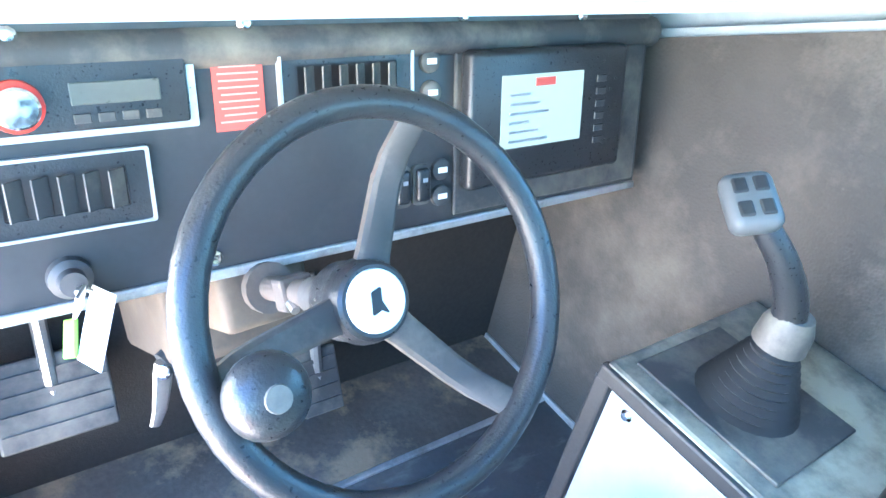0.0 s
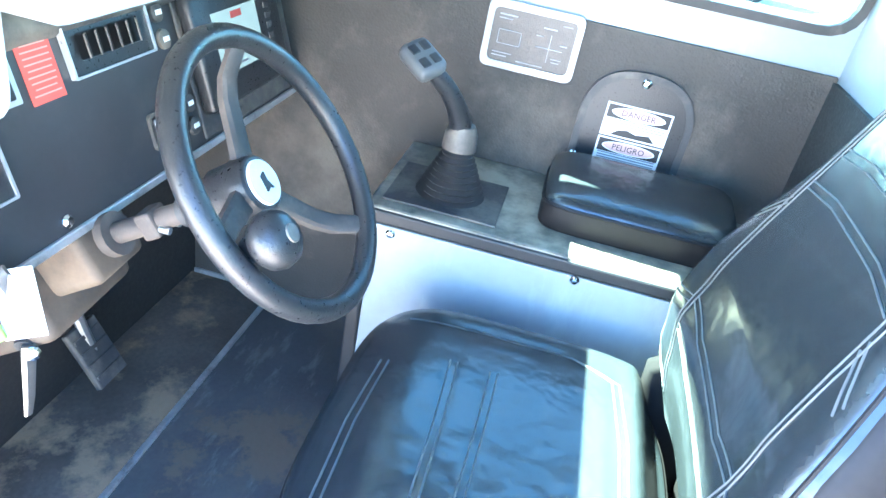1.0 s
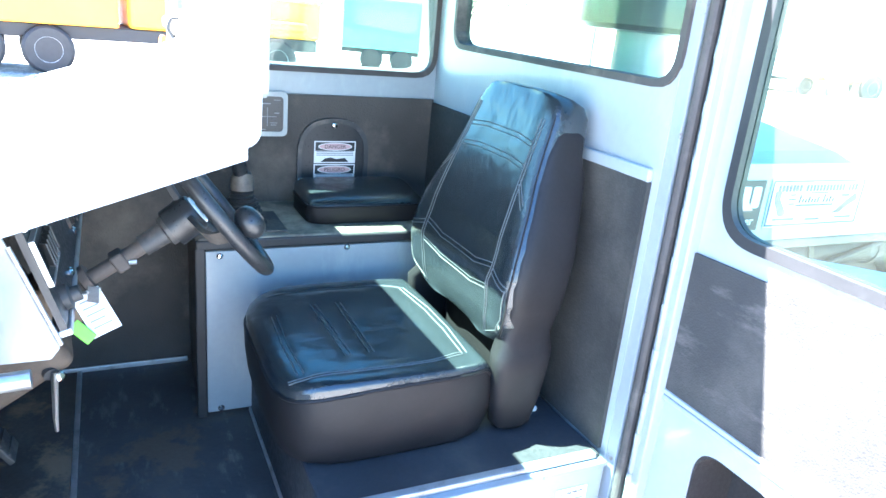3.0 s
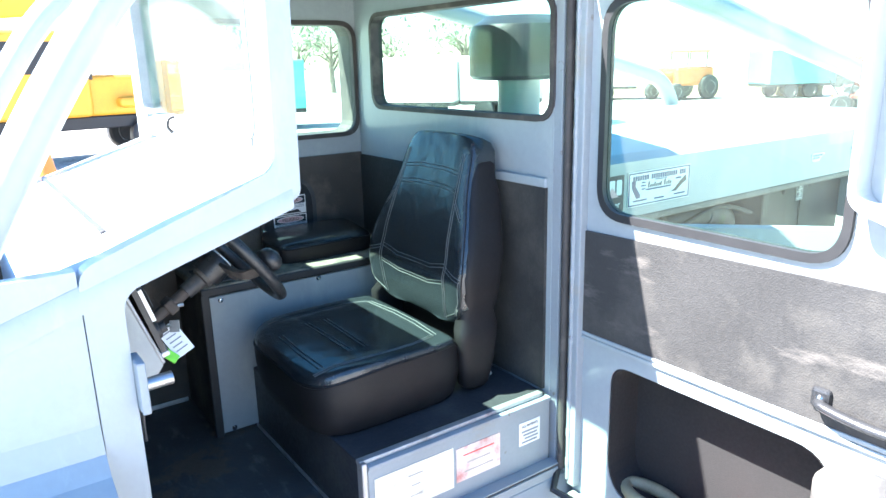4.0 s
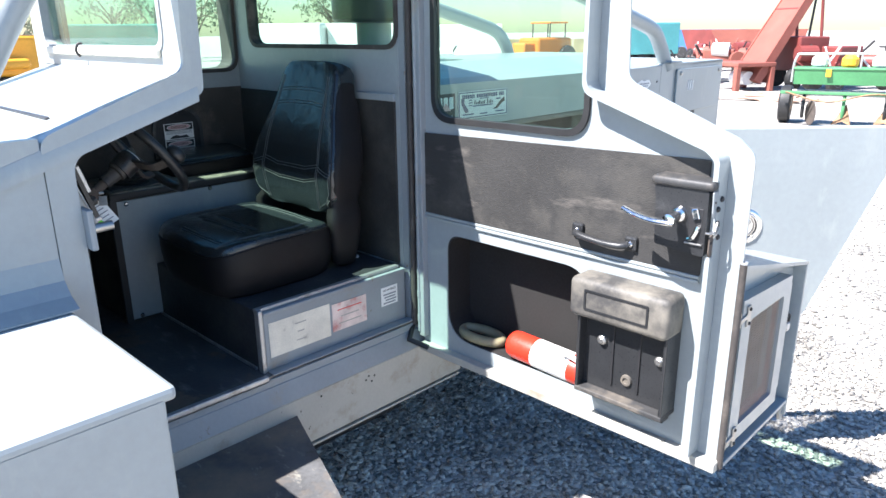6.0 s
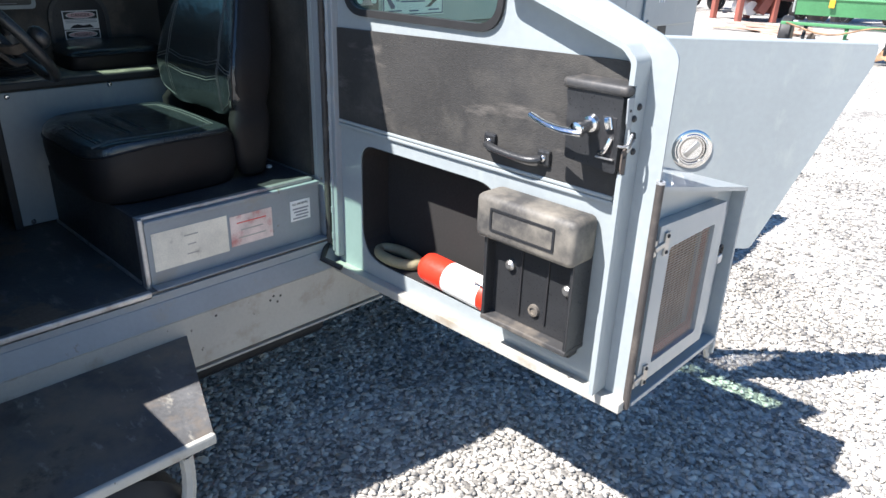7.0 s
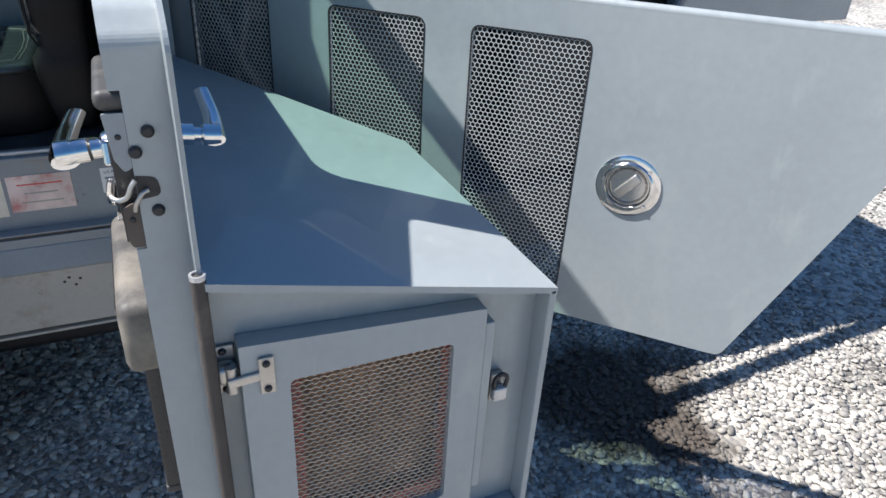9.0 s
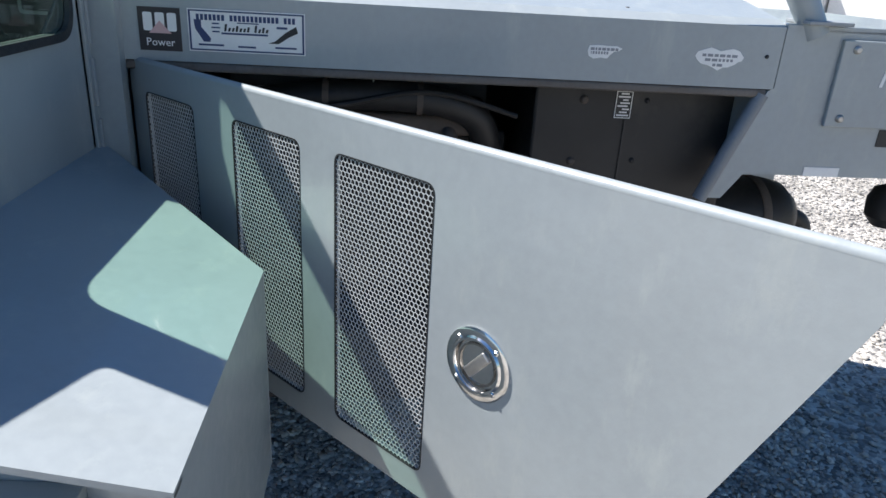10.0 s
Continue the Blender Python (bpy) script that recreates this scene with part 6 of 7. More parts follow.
for y in (-0.722, -0.689, -0.656):
    part("emblem", plate(rr(y - 0.005, y + 0.020, 1.688, 1.738, 0.006), [], "x", -0.1536, -0.1522), WHITE, badge)
part("emblem_peak", plate([(-0.712, 1.682), (-0.650, 1.682), (-0.681, 1.716)], [], "x", -0.1542, -0.1530), FADED_RED, badge)
text_part("letters", "Power", 0.030, (-0.1540, -0.680, 1.657), FACE_L, WHITE, badge)
dec = thing("dealer_decal", (-0.151, -0.92, 1.64), "white dealer decal with a blue border and dark print", "decal")
BLUEINK = material("dark_blue_ink", (0.03, 0.05, 0.14), 0.5)
part("sheet", rbox(-0.1525, -0.1505, -1.085, -0.758, 1.638, 1.754), WHITE, dec)
part("border", ring([(-1.082, 1.641), (-0.761, 1.641), (-0.761, 1.751), (-1.082, 1.751)], [(-1.077, 1.645), (-0.766, 1.645), (-0.766, 1.747), (-1.077, 1.747)], "x", -0.1534, -0.1522), BLUEINK, dec)
for k in range(24):
    if k not in (7, 20):
        part("title_mark", rbox(-0.1534, -0.1522, -0.790 - 0.0116 * k, -0.782 - 0.0116 * k, 1.724, 1.740), BLUEINK, dec)
for k, h in enumerate((0.020, 0.010, 0.010, 0.016, 0.010, 0.010, 0.014, 0.0, 0.020, 0.010, 0.015, 0.010)):
    if h:
        part("script_mark", plate([(-0.858 - 0.0105 * k, 1.696), (-0.864 - 0.0105 * k, 1.696), (-0.867 - 0.0105 * k, 1.696 + h), (-0.861 - 0.0105 * k, 1.696 + h)], [], "x", -0.1534, -0.1522), INK, dec)
for y, z, w, h in ((-0.915, 1.690, 0.13, 0.005), (-0.82, 1.657, 0.07, 0.005), (-0.92, 1.655, 0.05, 0.005), (-1.03, 1.657, 0.06, 0.005), (-0.835, 1.716, 0.02, 0.004), (-0.835, 1.705, 0.024, 0.004), (-0.835, 1.694, 0.02, 0.004), (-1.02, 1.712, 0.03, 0.006), (-0.925, 1.720, 0.06, 0.003)):
    part("print_line", rbox(-0.1534, -0.1522, y - w / 2, y + w / 2, z - h / 2, z + h / 2), BLUEINK, dec)
part("map_shape", plate([(-0.775, 1.725), (-0.795, 1.725), (-0.795, 1.705), (-0.82, 1.675), (-0.818, 1.665), (-0.80, 1.665), (-0.778, 1.70)], [], "x", -0.1534, -0.1522), BLUEINK, dec)
part("machine_shape", plate([(-0.98, 1.668), (-1.0, 1.675), (-1.03, 1.70), (-1.06, 1.718), (-1.065, 1.700), (-1.04, 1.688), (-1.01, 1.668)], [], "x", -0.1534, -0.1522), INK, dec)
for y0, y1, z0, z1, heart, lab_ in ((-2.02, -1.915, 1.672, 1.712, False, "torn white sticker remnant with dark letters"), (-2.40, -2.247, 1.655, 1.722, True, "ragged heart-shaped white sticker remnant")):
    s = thing("sticker_remnant", (-0.151, y0, z0), lab_, "sticker")
    shape = ((0.0, 0.62), (0.04, 0.45), (0.10, 0.42), (0.16, 0.30), (0.30, 0.16), (0.40, 0.14), (0.50, 0.0), (0.58, 0.10), (0.72, 0.22), (0.86, 0.28), (0.94, 0.42), (1.0, 0.60), (0.96, 0.80), (0.84, 0.90), (0.70, 1.0), (0.58, 0.92), (0.50, 0.86), (0.38, 0.92), (0.24, 0.98), (0.10, 0.88)) if heart else ((0.0, 0.80), (0.10, 0.62), (0.24, 0.55), (0.34, 0.30), (0.42, 0.05), (0.60, 0.10), (0.80, 0.0), (0.95, 0.18), (1.0, 0.55), (0.96, 0.95), (0.70, 1.0), (0.30, 0.96), (0.16, 0.98))
    part("paper", plate([(y0 + (y1 - y0) * u, z0 + (z1 - z0) * v) for u, v in shape], [], "x", -0.1522, -0.1505), WHITE, s)
    for k, (v, a, b) in enumerate(((0.66, 0.14, 0.88), (0.46, 0.22, 0.80), (0.24, 0.42, 0.62)) if heart else ((0.72, 0.12, 0.92), (0.45, 0.40, 0.90))):
        x = a
        while x < b:
            w = 0.05 + 0.03 * ((k + int(x * 37)) % 3)
            part("print_mark", rbox(-0.1530, -0.1520, y0 + (y1 - y0) * x, y0 + (y1 - y0) * min(b, x + w), z0 + (z1 - z0) * v - 0.004, z0 + (z1 - z0) * v + 0.004), GREYINK, s)
            x += w + 0.03

# ---- guards, precleaner ----
def guard(x, sgn):
    g = thing("guard_tube", (x, -2.6, 1.78), "light grey painted steel limb guard tube over the hood", "guard tube", "limb guards")
    part("tube", sweep(smooth_path([(x, -0.55, 2.42), (x, -1.10, 2.305), (x, -1.80, 2.145), (x, -2.25, 2.045), (x, -2.44, 1.99), (x, -2.54, 1.90), (x + 0.01 * sgn, -2.62, 1.77)]), 0.042, 16), PAINT, g, smooth=True)
    part("foot_flange", rbox(x - 0.07, x + 0.07, -2.70, -2.56, 1.803, 1.815, 0.003), PAINT_OLD, g)
    part("weld_pad", rbox(x - 0.05, x + 0.05, -0.60, -0.50, 2.434, 2.444, 0.003), PAINT_OLD, g)
    f = thing("guard_tube", (x, 1.2, 1.5), "light grey painted bent tube guard before the windscreen", "guard tube", "limb guards")
    part("tube", sweep(smooth_path([(x, 0.36, 2.42), (x, 0.50, 2.405), (x, 0.62, 2.36), (x, 0.72, 2.27), (x, 0.84, 2.10), (x, 0.95, 1.92), (x, 1.10, 1.66), (x, 1.16, 1.56)]), 0.042, 16), PAINT, f, smooth=True)
    part("foot_collar", sweep([(x, 1.085, 1.685), (x, 1.13, 1.61)], 0.052, 16), PAINT_OLD, f, smooth=True)
    part("roof_clamp", sweep([(x, 0.37, 2.42), (x, 0.41, 2.416)], 0.049, 16), PAINT_OLD, f, smooth=True)


guard(-0.12, -1)
guard(1.06, 1)
pre = thing("air_precleaner", (0.545, -0.9, 1.80), "dark grey mushroom air precleaner standing behind the cab", "air precleaner")
part("stem", sweep([(0.545, -0.9, 1.78), (0.545, -0.9, 2.06)], 0.085, 24), PAINT, pre, "blue-grey stem", smooth=True)
part("cap", lathe([(0.10, 0.0), (0.185, 0.005), (0.20, 0.02), (0.20, 0.17), (0.185, 0.21), (0.13, 0.245), (0.04, 0.25)], 32, Matrix.Translation((0.545, -0.9, 2.04))), PLASTIC, pre, "black cap", smooth=True)

# ---- cowl, fender, step ----
cowl = thing("front_cowl", (0.5, 1.2, 1.3), "light grey painted front cowl sloping down from the windscreen", "cowl")
bm = bmesh.new()
rows_ = []
for y in (WY + 0.02, 0.6, 0.8, 1.0, 1.3, 1.7, 2.2):
    d = y - WY
    zc = 1.90 - 0.33 * d - 0.10 * max(0, d - 0.6) ** 2
    rows_.append([bm.verts.new((x, y, zc - k)) for x, k in ((-0.194, 0.085), (-0.194, 0.055), (-0.187, 0.030), (-0.165, 0.012), (-0.12, 0.002), (0.2, -0.002), (0.5, -0.004), (0.9, 0.0), (1.07, 0.003), (1.11, 0.015), (1.125, 0.05), (1.125, 0.5))])
for a, b in zip(rows_, rows_[1:]):
    for i in range(len(a) - 1):
        bm.faces.new((a[i], a[i + 1], b[i + 1], b[i]))
part("skin", bm, PAINT, cowl, smooth=True)
bm = bmesh.new()
prof = [(-0.186, 1.745), (-0.186, 1.42), (-0.20, 1.36), (-0.235, 1.325), (-0.29, 1.302), (-0.29, 1.297), (-0.15, 1.297), (-0.15, 1.745)]
part("side_skin", plate(prof, [], lambda u, v, w: (u, w, v), 0.872, 2.2, bm), PAINT, cowl, "grey cowl side")
part("lower_side", rbox(-0.184, -0.15, 0.872, 2.2, 0.60, 1.26, 0.004), PAINT, cowl)
lt = thing("door_striker", (-0.14, 0.77, 1.45), "steel door striker pin on a grey bracket", "striker")
part("pin", sweep([(-0.20, 0.795, 1.486), (-0.20, 0.725, 1.489)], 0.014, 12), STEEL, lt, smooth=True)
part("bracket", rbox(-0.225, -0.15, 0.778, 0.796, 1.43, 1.545, 0.004), PAINT_OLD, lt)

fender = thing("front_fender", (-0.5, 1.5, 0.7), "light grey painted flat front fender over the wheel", "fender")
part("top", rbox(-0.875, -0.12, 0.885, 2.4, 1.262, 1.295, 0.012), PAINT, fender)
arch = [(0.918, 0.70), (0.955, 0.70), (0.975, 0.77), (1.004, 0.84), (1.035, 0.912), (1.068, 0.976), (1.13, 1.04), (1.22, 1.09), (1.45, 1.13), (1.75, 1.10), (1.98, 0.95), (2.08, 0.72), (2.4, 0.72), (2.4, 1.27), (0.918, 1.27)]
part("outer_side", plate(arch, [], "x", -0.875, -0.86), PAINT, fender)
part("rear_side", rbox(-0.872, -0.13, 0.912, 0.926, 0.66, 1.27, 0.003), PAINT, fender)
fwheel = thing("wheel_under_fender", (-0.5, 1.55, 0.0), "black treaded tyre on a steel rim under the fender", "wheel")
part("tyre", lathe([(0.24, -0.16), (0.40, -0.165), (0.47, -0.13), (0.49, -0.05), (0.49, 0.05), (0.47, 0.13), (0.40, 0.165), (0.24, 0.16)], 40, along((-0.52, 1.55, 0.49), (1, 0, 0))), RUBBER, fwheel, smooth=True)
part("rim", lathe([(0.06, -0.13), (0.22, -0.13), (0.245, -0.16), (0.245, 0.15), (0.1, 0.10)], 32, along((-0.52, 1.55, 0.49), (1, 0, 0))), PAINT_OLD, fwheel, smooth=True)

muffler = thing("exhaust_muffler", (0.2, -2.48, 0.95), "dark brown domed exhaust muffler behind the bulkhead", "muffler")
MM = along((0.2, -2.47, 1.07), (0.1, -1, 0))
part("can", lathe([(0.145, 0.0), (0.15, 0.02), (0.15, 0.30), (0.135, 0.37), (0.095, 0.42), (0.04, 0.445), (0.01, 0.45)], 32, MM), ENGINE, muffler, smooth=True)
part("band", lathe([(0.153, 0.24), (0.156, 0.245), (0.156, 0.27), (0.153, 0.275)], 32, MM), RUST, muffler, smooth=True)
part("outlet", sweep(smooth_path([MM @ Vector((0, 0, 0.43)), MM @ Vector((0.0, -0.03, 0.50)), MM @ Vector((0, -0.09, 0.53))]), 0.04, 14), ENGINE, muffler, smooth=True)

# made-up shape for an unidentified black mass, placed to fit the camera's view
canister = thing("hanging_black_object", (0.0, -3.13, 1.335), "unidentified black object hanging below the rear body", "canister")
part("neck", sweep([(0.0, -3.13, 1.34), (0.0, -3.13, 1.27)], 0.022, 12), ENGINE, canister)
part("bowl", lathe([(0.02, 0.0), (0.06, -0.02), (0.075, -0.06), (0.07, -0.12), (0.04, -0.155), (0.01, -0.16)], 24, Matrix.Translation((0.0, -3.13, 1.275))), ENGINE, canister, smooth=True)

step = thing("entry_step", (-0.4, 0.5, 0.60), "worn grey steel entry step below the doorway", "step")
part("tread", plate([(-0.198, 0.175), (-0.735, 0.37), (-0.735, 0.885), (-0.198, 0.885)], [], "z", 0.612, 0.638), TREAD, step, "worn grey tread plate")
part("front_edge", rbox(-0.747, -0.726, 0.366, 0.885, 0.606, 0.640, 0.008), RAIL, step, "pale worn front edge")
tank = thing("wheel_under_step", (-0.52, 0.62, 0.0), "dark tyre with a pale worn rim edge below the step", "wheel")
part("tyre", lathe([(0.20, -0.12), (0.25, -0.13), (0.285, -0.10), (0.29, 0.0), (0.285, 0.10), (0.25, 0.13), (0.20, 0.12)], 36, along((-0.60, 0.70, 0.30), (1, 0.1, 0))), RUBBER, tank, smooth=True)
for a0, a1 in ((174, 197), (199, 228)):
    lip = [(-0.715, 0.915 + 0.47 * math.cos(radians(a0 + (a1 - a0) * i / 10)), 0.545 + 0.47 * math.sin(radians(a0 + (a1 - a0) * i / 10))) for i in range(11)]
    part("rim_edge", sweep(lip, 0.020, 8), RAIL, tank, "pale worn rim edge", smooth=True)
part("rim", lathe([(0.05, -0.10), (0.19, -0.11), (0.205, -0.135), (0.205, 0.12), (0.1, 0.1)], 30, along((-0.60, 0.70, 0.30), (1, 0.1, 0))), RAIL, tank, smooth=True)

# ---- the yard beyond ----
YELLOW = material("yellow_machine_paint", (0.75, 0.36, 0.03), 0.45, spread=0.1, scale=1.5)
ORANGE = material("orange_paint", (0.70, 0.20, 0.03), 0.5, spread=0.12, scale=1.5)
SALMON = material("sun_bleached_red_paint", (0.27, 0.085, 0.062), 0.65, spread=0.15, scale=1.2, dirt=(0.20, 0.09, 0.06), dirt_scale=2)
DEEPRED = material("dark_red_paint", (0.20, 0.045, 0.04), 0.5, spread=0.15, scale=1.5)
FARMGREEN = material("farm_green_paint", (0.08, 0.26, 0.11), 0.5, spread=0.15, scale=1.5)
TEAL = material("teal_paint", (0.12, 0.42, 0.42), 0.5, spread=0.1, scale=1)
BLUE = material("blue_paint", (0.05, 0.16, 0.40), 0.5, spread=0.1, scale=1)
TRAILER = material("white_trailer_paint", (0.78, 0.78, 0.76), 0.5, spread=0.06, scale=1)
TAN = material("tan_wood_fence", (0.45, 0.33, 0.20), 0.8, spread=0.2, scale=2)
LEAF = material("olive_green_leaves", (0.24, 0.26, 0.17), 0.7, spread=0.35, scale=0.8)
BARK = material("grey_brown_bark", (0.16, 0.13, 0.10), 0.9, spread=0.25, scale=4)


def local(m):
    """Returns a part maker that builds in a thing's own frame, placed by m."""
    def make(name, bm, mat, parent, label="", smooth=False):
        return part(name, moved(bm, m), mat, parent, label, smooth)
    return make


def wheel_bm(r, w):
    return lathe([(r * 0.5, -w / 2), (r * 0.86, -w / 2), (r * 0.98, -w * 0.36), (r, 0), (r * 0.98, w * 0.36), (r * 0.86, w / 2), (r * 0.5, w / 2)], 24)


def rim_bm(r, w):
    return lathe([(r * 0.12, -w * 0.35), (r * 0.46, -w * 0.38), (r * 0.52, -w * 0.52), (r * 0.52, w * 0.52), (r * 0.46, w * 0.38), (r * 0.12, w * 0.35)], 20)


def add_wheel(P, parent, x, y, r, w, axis, rim_mat):
    tyre = P("wheel", moved(wheel_bm(r, w), along((x, y, r), axis)), RUBBER, parent, "black tyre", True)
    P("rim", moved(rim_bm(r, w), along((x, y, r), axis)), rim_mat, tyre, "", True)


def yellow_truck(m):
    t = thing("yellow_truck", m.translation, "large yellow work truck with a square hood and cab", "truck")
    P = local(m)
    P("chassis", rbox(-0.9, 0.9, -4.5, 4.5, 0.75, 1.05, 0.03), INK, t)
    P("hood", rbox(-0.95, 0.95, 2.0, 4.6, 1.05, 2.0, 0.12, 3), YELLOW, t)
    P("cab", rbox(-1.1, 1.1, 0.0, 2.1, 1.05, 3.0, 0.12, 3), YELLOW, t)
    for s in (-1, 1):
        P("cab_window", rbox(s * 1.105 - 0.01, s * 1.105 + 0.01, 0.35, 1.75, 2.05, 2.75, 0.005), INK, t, "dark side window")
        P("fender", moved(rbox(-0.3, 0.3, -0.75, 0.75, -0.12, 0.12, 0.1, 3), Matrix.Translation((s * 0.95, 3.4, 1.35))), YELLOW, t)
        P("mirror", rbox(s * 1.3 - 0.05, s * 1.3 + 0.05, 2.0, 2.08, 1.9, 2.5, 0.02), INK, t)
    P("bed", rbox(-1.15, 1.15, -4.6, -0.2, 1.05, 2.3, 0.04), YELLOW, t, "yellow utility body")
    for i in range(4):
        P("locker_door", rbox(-1.17, -1.15, -4.4 + i * 1.05, -3.45 + i * 1.05, 1.15, 2.2, 0.008), ORANGE, t)
    P("boom", moved(rbox(-0.25, 0.25, -4.2, 3.4, -0.22, 0.22, 0.03), Matrix.Translation((0, 0, 3.45)) @ pose(0, 0, 0, 5)), YELLOW, t, "folded yellow boom")
    P("boom_post", rbox(-0.35, 0.35, -2.2, -1.4, 2.3, 3.4, 0.04), ORANGE, t)
    P("windscreen", moved(rbox(-0.95, 0.95, -0.01, 0.01, -0.33, 0.33, 0.005), Matrix.Translation((0, 2.11, 2.42))), INK, t)
    for y in (3.4, -1.6, -2.9):
        for s in (-1, 1):
            add_wheel(P, t, s * 0.95, y, 0.52, 0.34, (1, 0, 0), TRAILER)
    for i in range(6):
        P("grille_bar", rbox(-0.7, 0.7, 4.6, 4.63, 1.15 + i * 0.12, 1.21 + i * 0.12, 0.005), ORANGE, t)
    return t


yellow_truck(Matrix.Translation((17.6, 0.2, 0)) @ Matrix.Rotation(radians(186), 4, "Z"))


def conveyor(m):
    c = thing("red_conveyor", m.translation, "sun-bleached red inclined bulk conveyor on a wheeled frame", "conveyor")
    P = local(m)
    T = Matrix.Rotation(radians(-58), 4, "Y")
    bm = plate([(-0.3, -0.64), (5.6, -0.50), (5.6, 0.50), (-0.3, 0.64)], [], "z", -0.10, 0.12)
    P("trough", moved(bm, Matrix.Translation((0, 0, 0.55)) @ T), SALMON, c, "sun-bleached red belt trough")
    for s in (-1, 1):
        P("side_rail", moved(plate([(-0.3, s * 0.64), (5.7, s * 0.50), (5.7, s * 0.55), (-0.3, s * 0.70)], [], "z", -0.14, 0.15), Matrix.Translation((0, 0, 0.55)) @ T), SALMON, c)
    P("joint_strip", moved(rbox(2.3, 2.34, -0.57, 0.57, 0.12, 0.132), Matrix.Translation((0, 0, 0.55)) @ T), DEEPRED, c)
    P("head_roller", moved(rbox(5.6, 5.75, -0.56, 0.56, -0.12, 0.12, 0.04), Matrix.Translation((0, 0, 0.55)) @ T), DEEPRED, c)
    P("head_motor", moved(rbox(4.7, 5.1, -0.78, -0.56, -0.2, 0.05, 0.05), Matrix.Translation((0, 0, 0.55)) @ T), INK, c)
    P("hopper", rbox(-1.0, 0.4, -0.8, 0.8, 0.78, 0.92, 0.03), SALMON, c, "flat red feed table")
    P("hopper_back", rbox(0.30, 0.38, -0.75, 0.75, 0.25, 0.78, 0.02), DEEPRED, c)
    for x in (-0.93, 0.30):
        for s in (-0.70, 0.70):
            P("leg", rbox(x - 0.08, x + 0.08, s - 0.10, s + 0.10, 0.0, 0.78, 0.02), SALMON, c)
    P("feed_drum", moved(lathe([(0.02, -0.4), (0.22, -0.4), (0.22, 0.4), (0.02, 0.4)], 18), Matrix.Translation((-0.3, 0, 0.4)) @ pose(0, 0, 0, 90)), TRAILER, c, "pale feed drum")
    P("engine_box", rbox(1.2, 2.3, -0.75, 0.75, 0.6, 1.7, 0.05), DEEPRED, c, "dark red engine box")
    P("mast", sweep([(2.6, 0.8, 0.3), (2.75, 0.6, 4.6)], 0.04, 8), INK, c)
    P("brace", sweep([(2.2, -0.6, 0.5), (1.9, -0.6, 3.2)], 0.05, 8), DEEPRED, c)
    P("brace", sweep([(2.2, 0.6, 0.5), (1.9, 0.6, 3.2)], 0.05, 8), DEEPRED, c)
    for s in (-1, 1):
        add_wheel(P, c, 1.7, s * 0.95, 0.38, 0.25, (0, 1, 0), DEEPRED)
    return c


conveyor(Matrix.Translation((7.3, -23.0, 0)) @ Matrix.Rotation(radians(236), 4, "Z"))


pile = thing("board_pile", (5.4, -19.9, 0.0), "low pile of pinkish weathered boards on the gravel", "board pile")
PINKWOOD = material("pinkish_weathered_wood", (0.46, 0.32, 0.25), 0.8, spread=0.25, scale=3)
rng = random.Random(31)
for i in range(14):
    z = 0.03 + 0.05 * (i // 5)
    part("board", moved(rbox(-rng.uniform(0.7, 1.1), rng.uniform(0.7, 1.1), -0.10, 0.10, -0.02, 0.02, 0.006), Matrix.Translation((5.4 + rng.uniform(-0.35, 0.35), -19.9 + rng.uniform(-0.7, 0.7), z)) @ pose(0, 0, 0, 0, rng.uniform(-2, 2), rng.uniform(-35, 20))), PINKWOOD, pile)


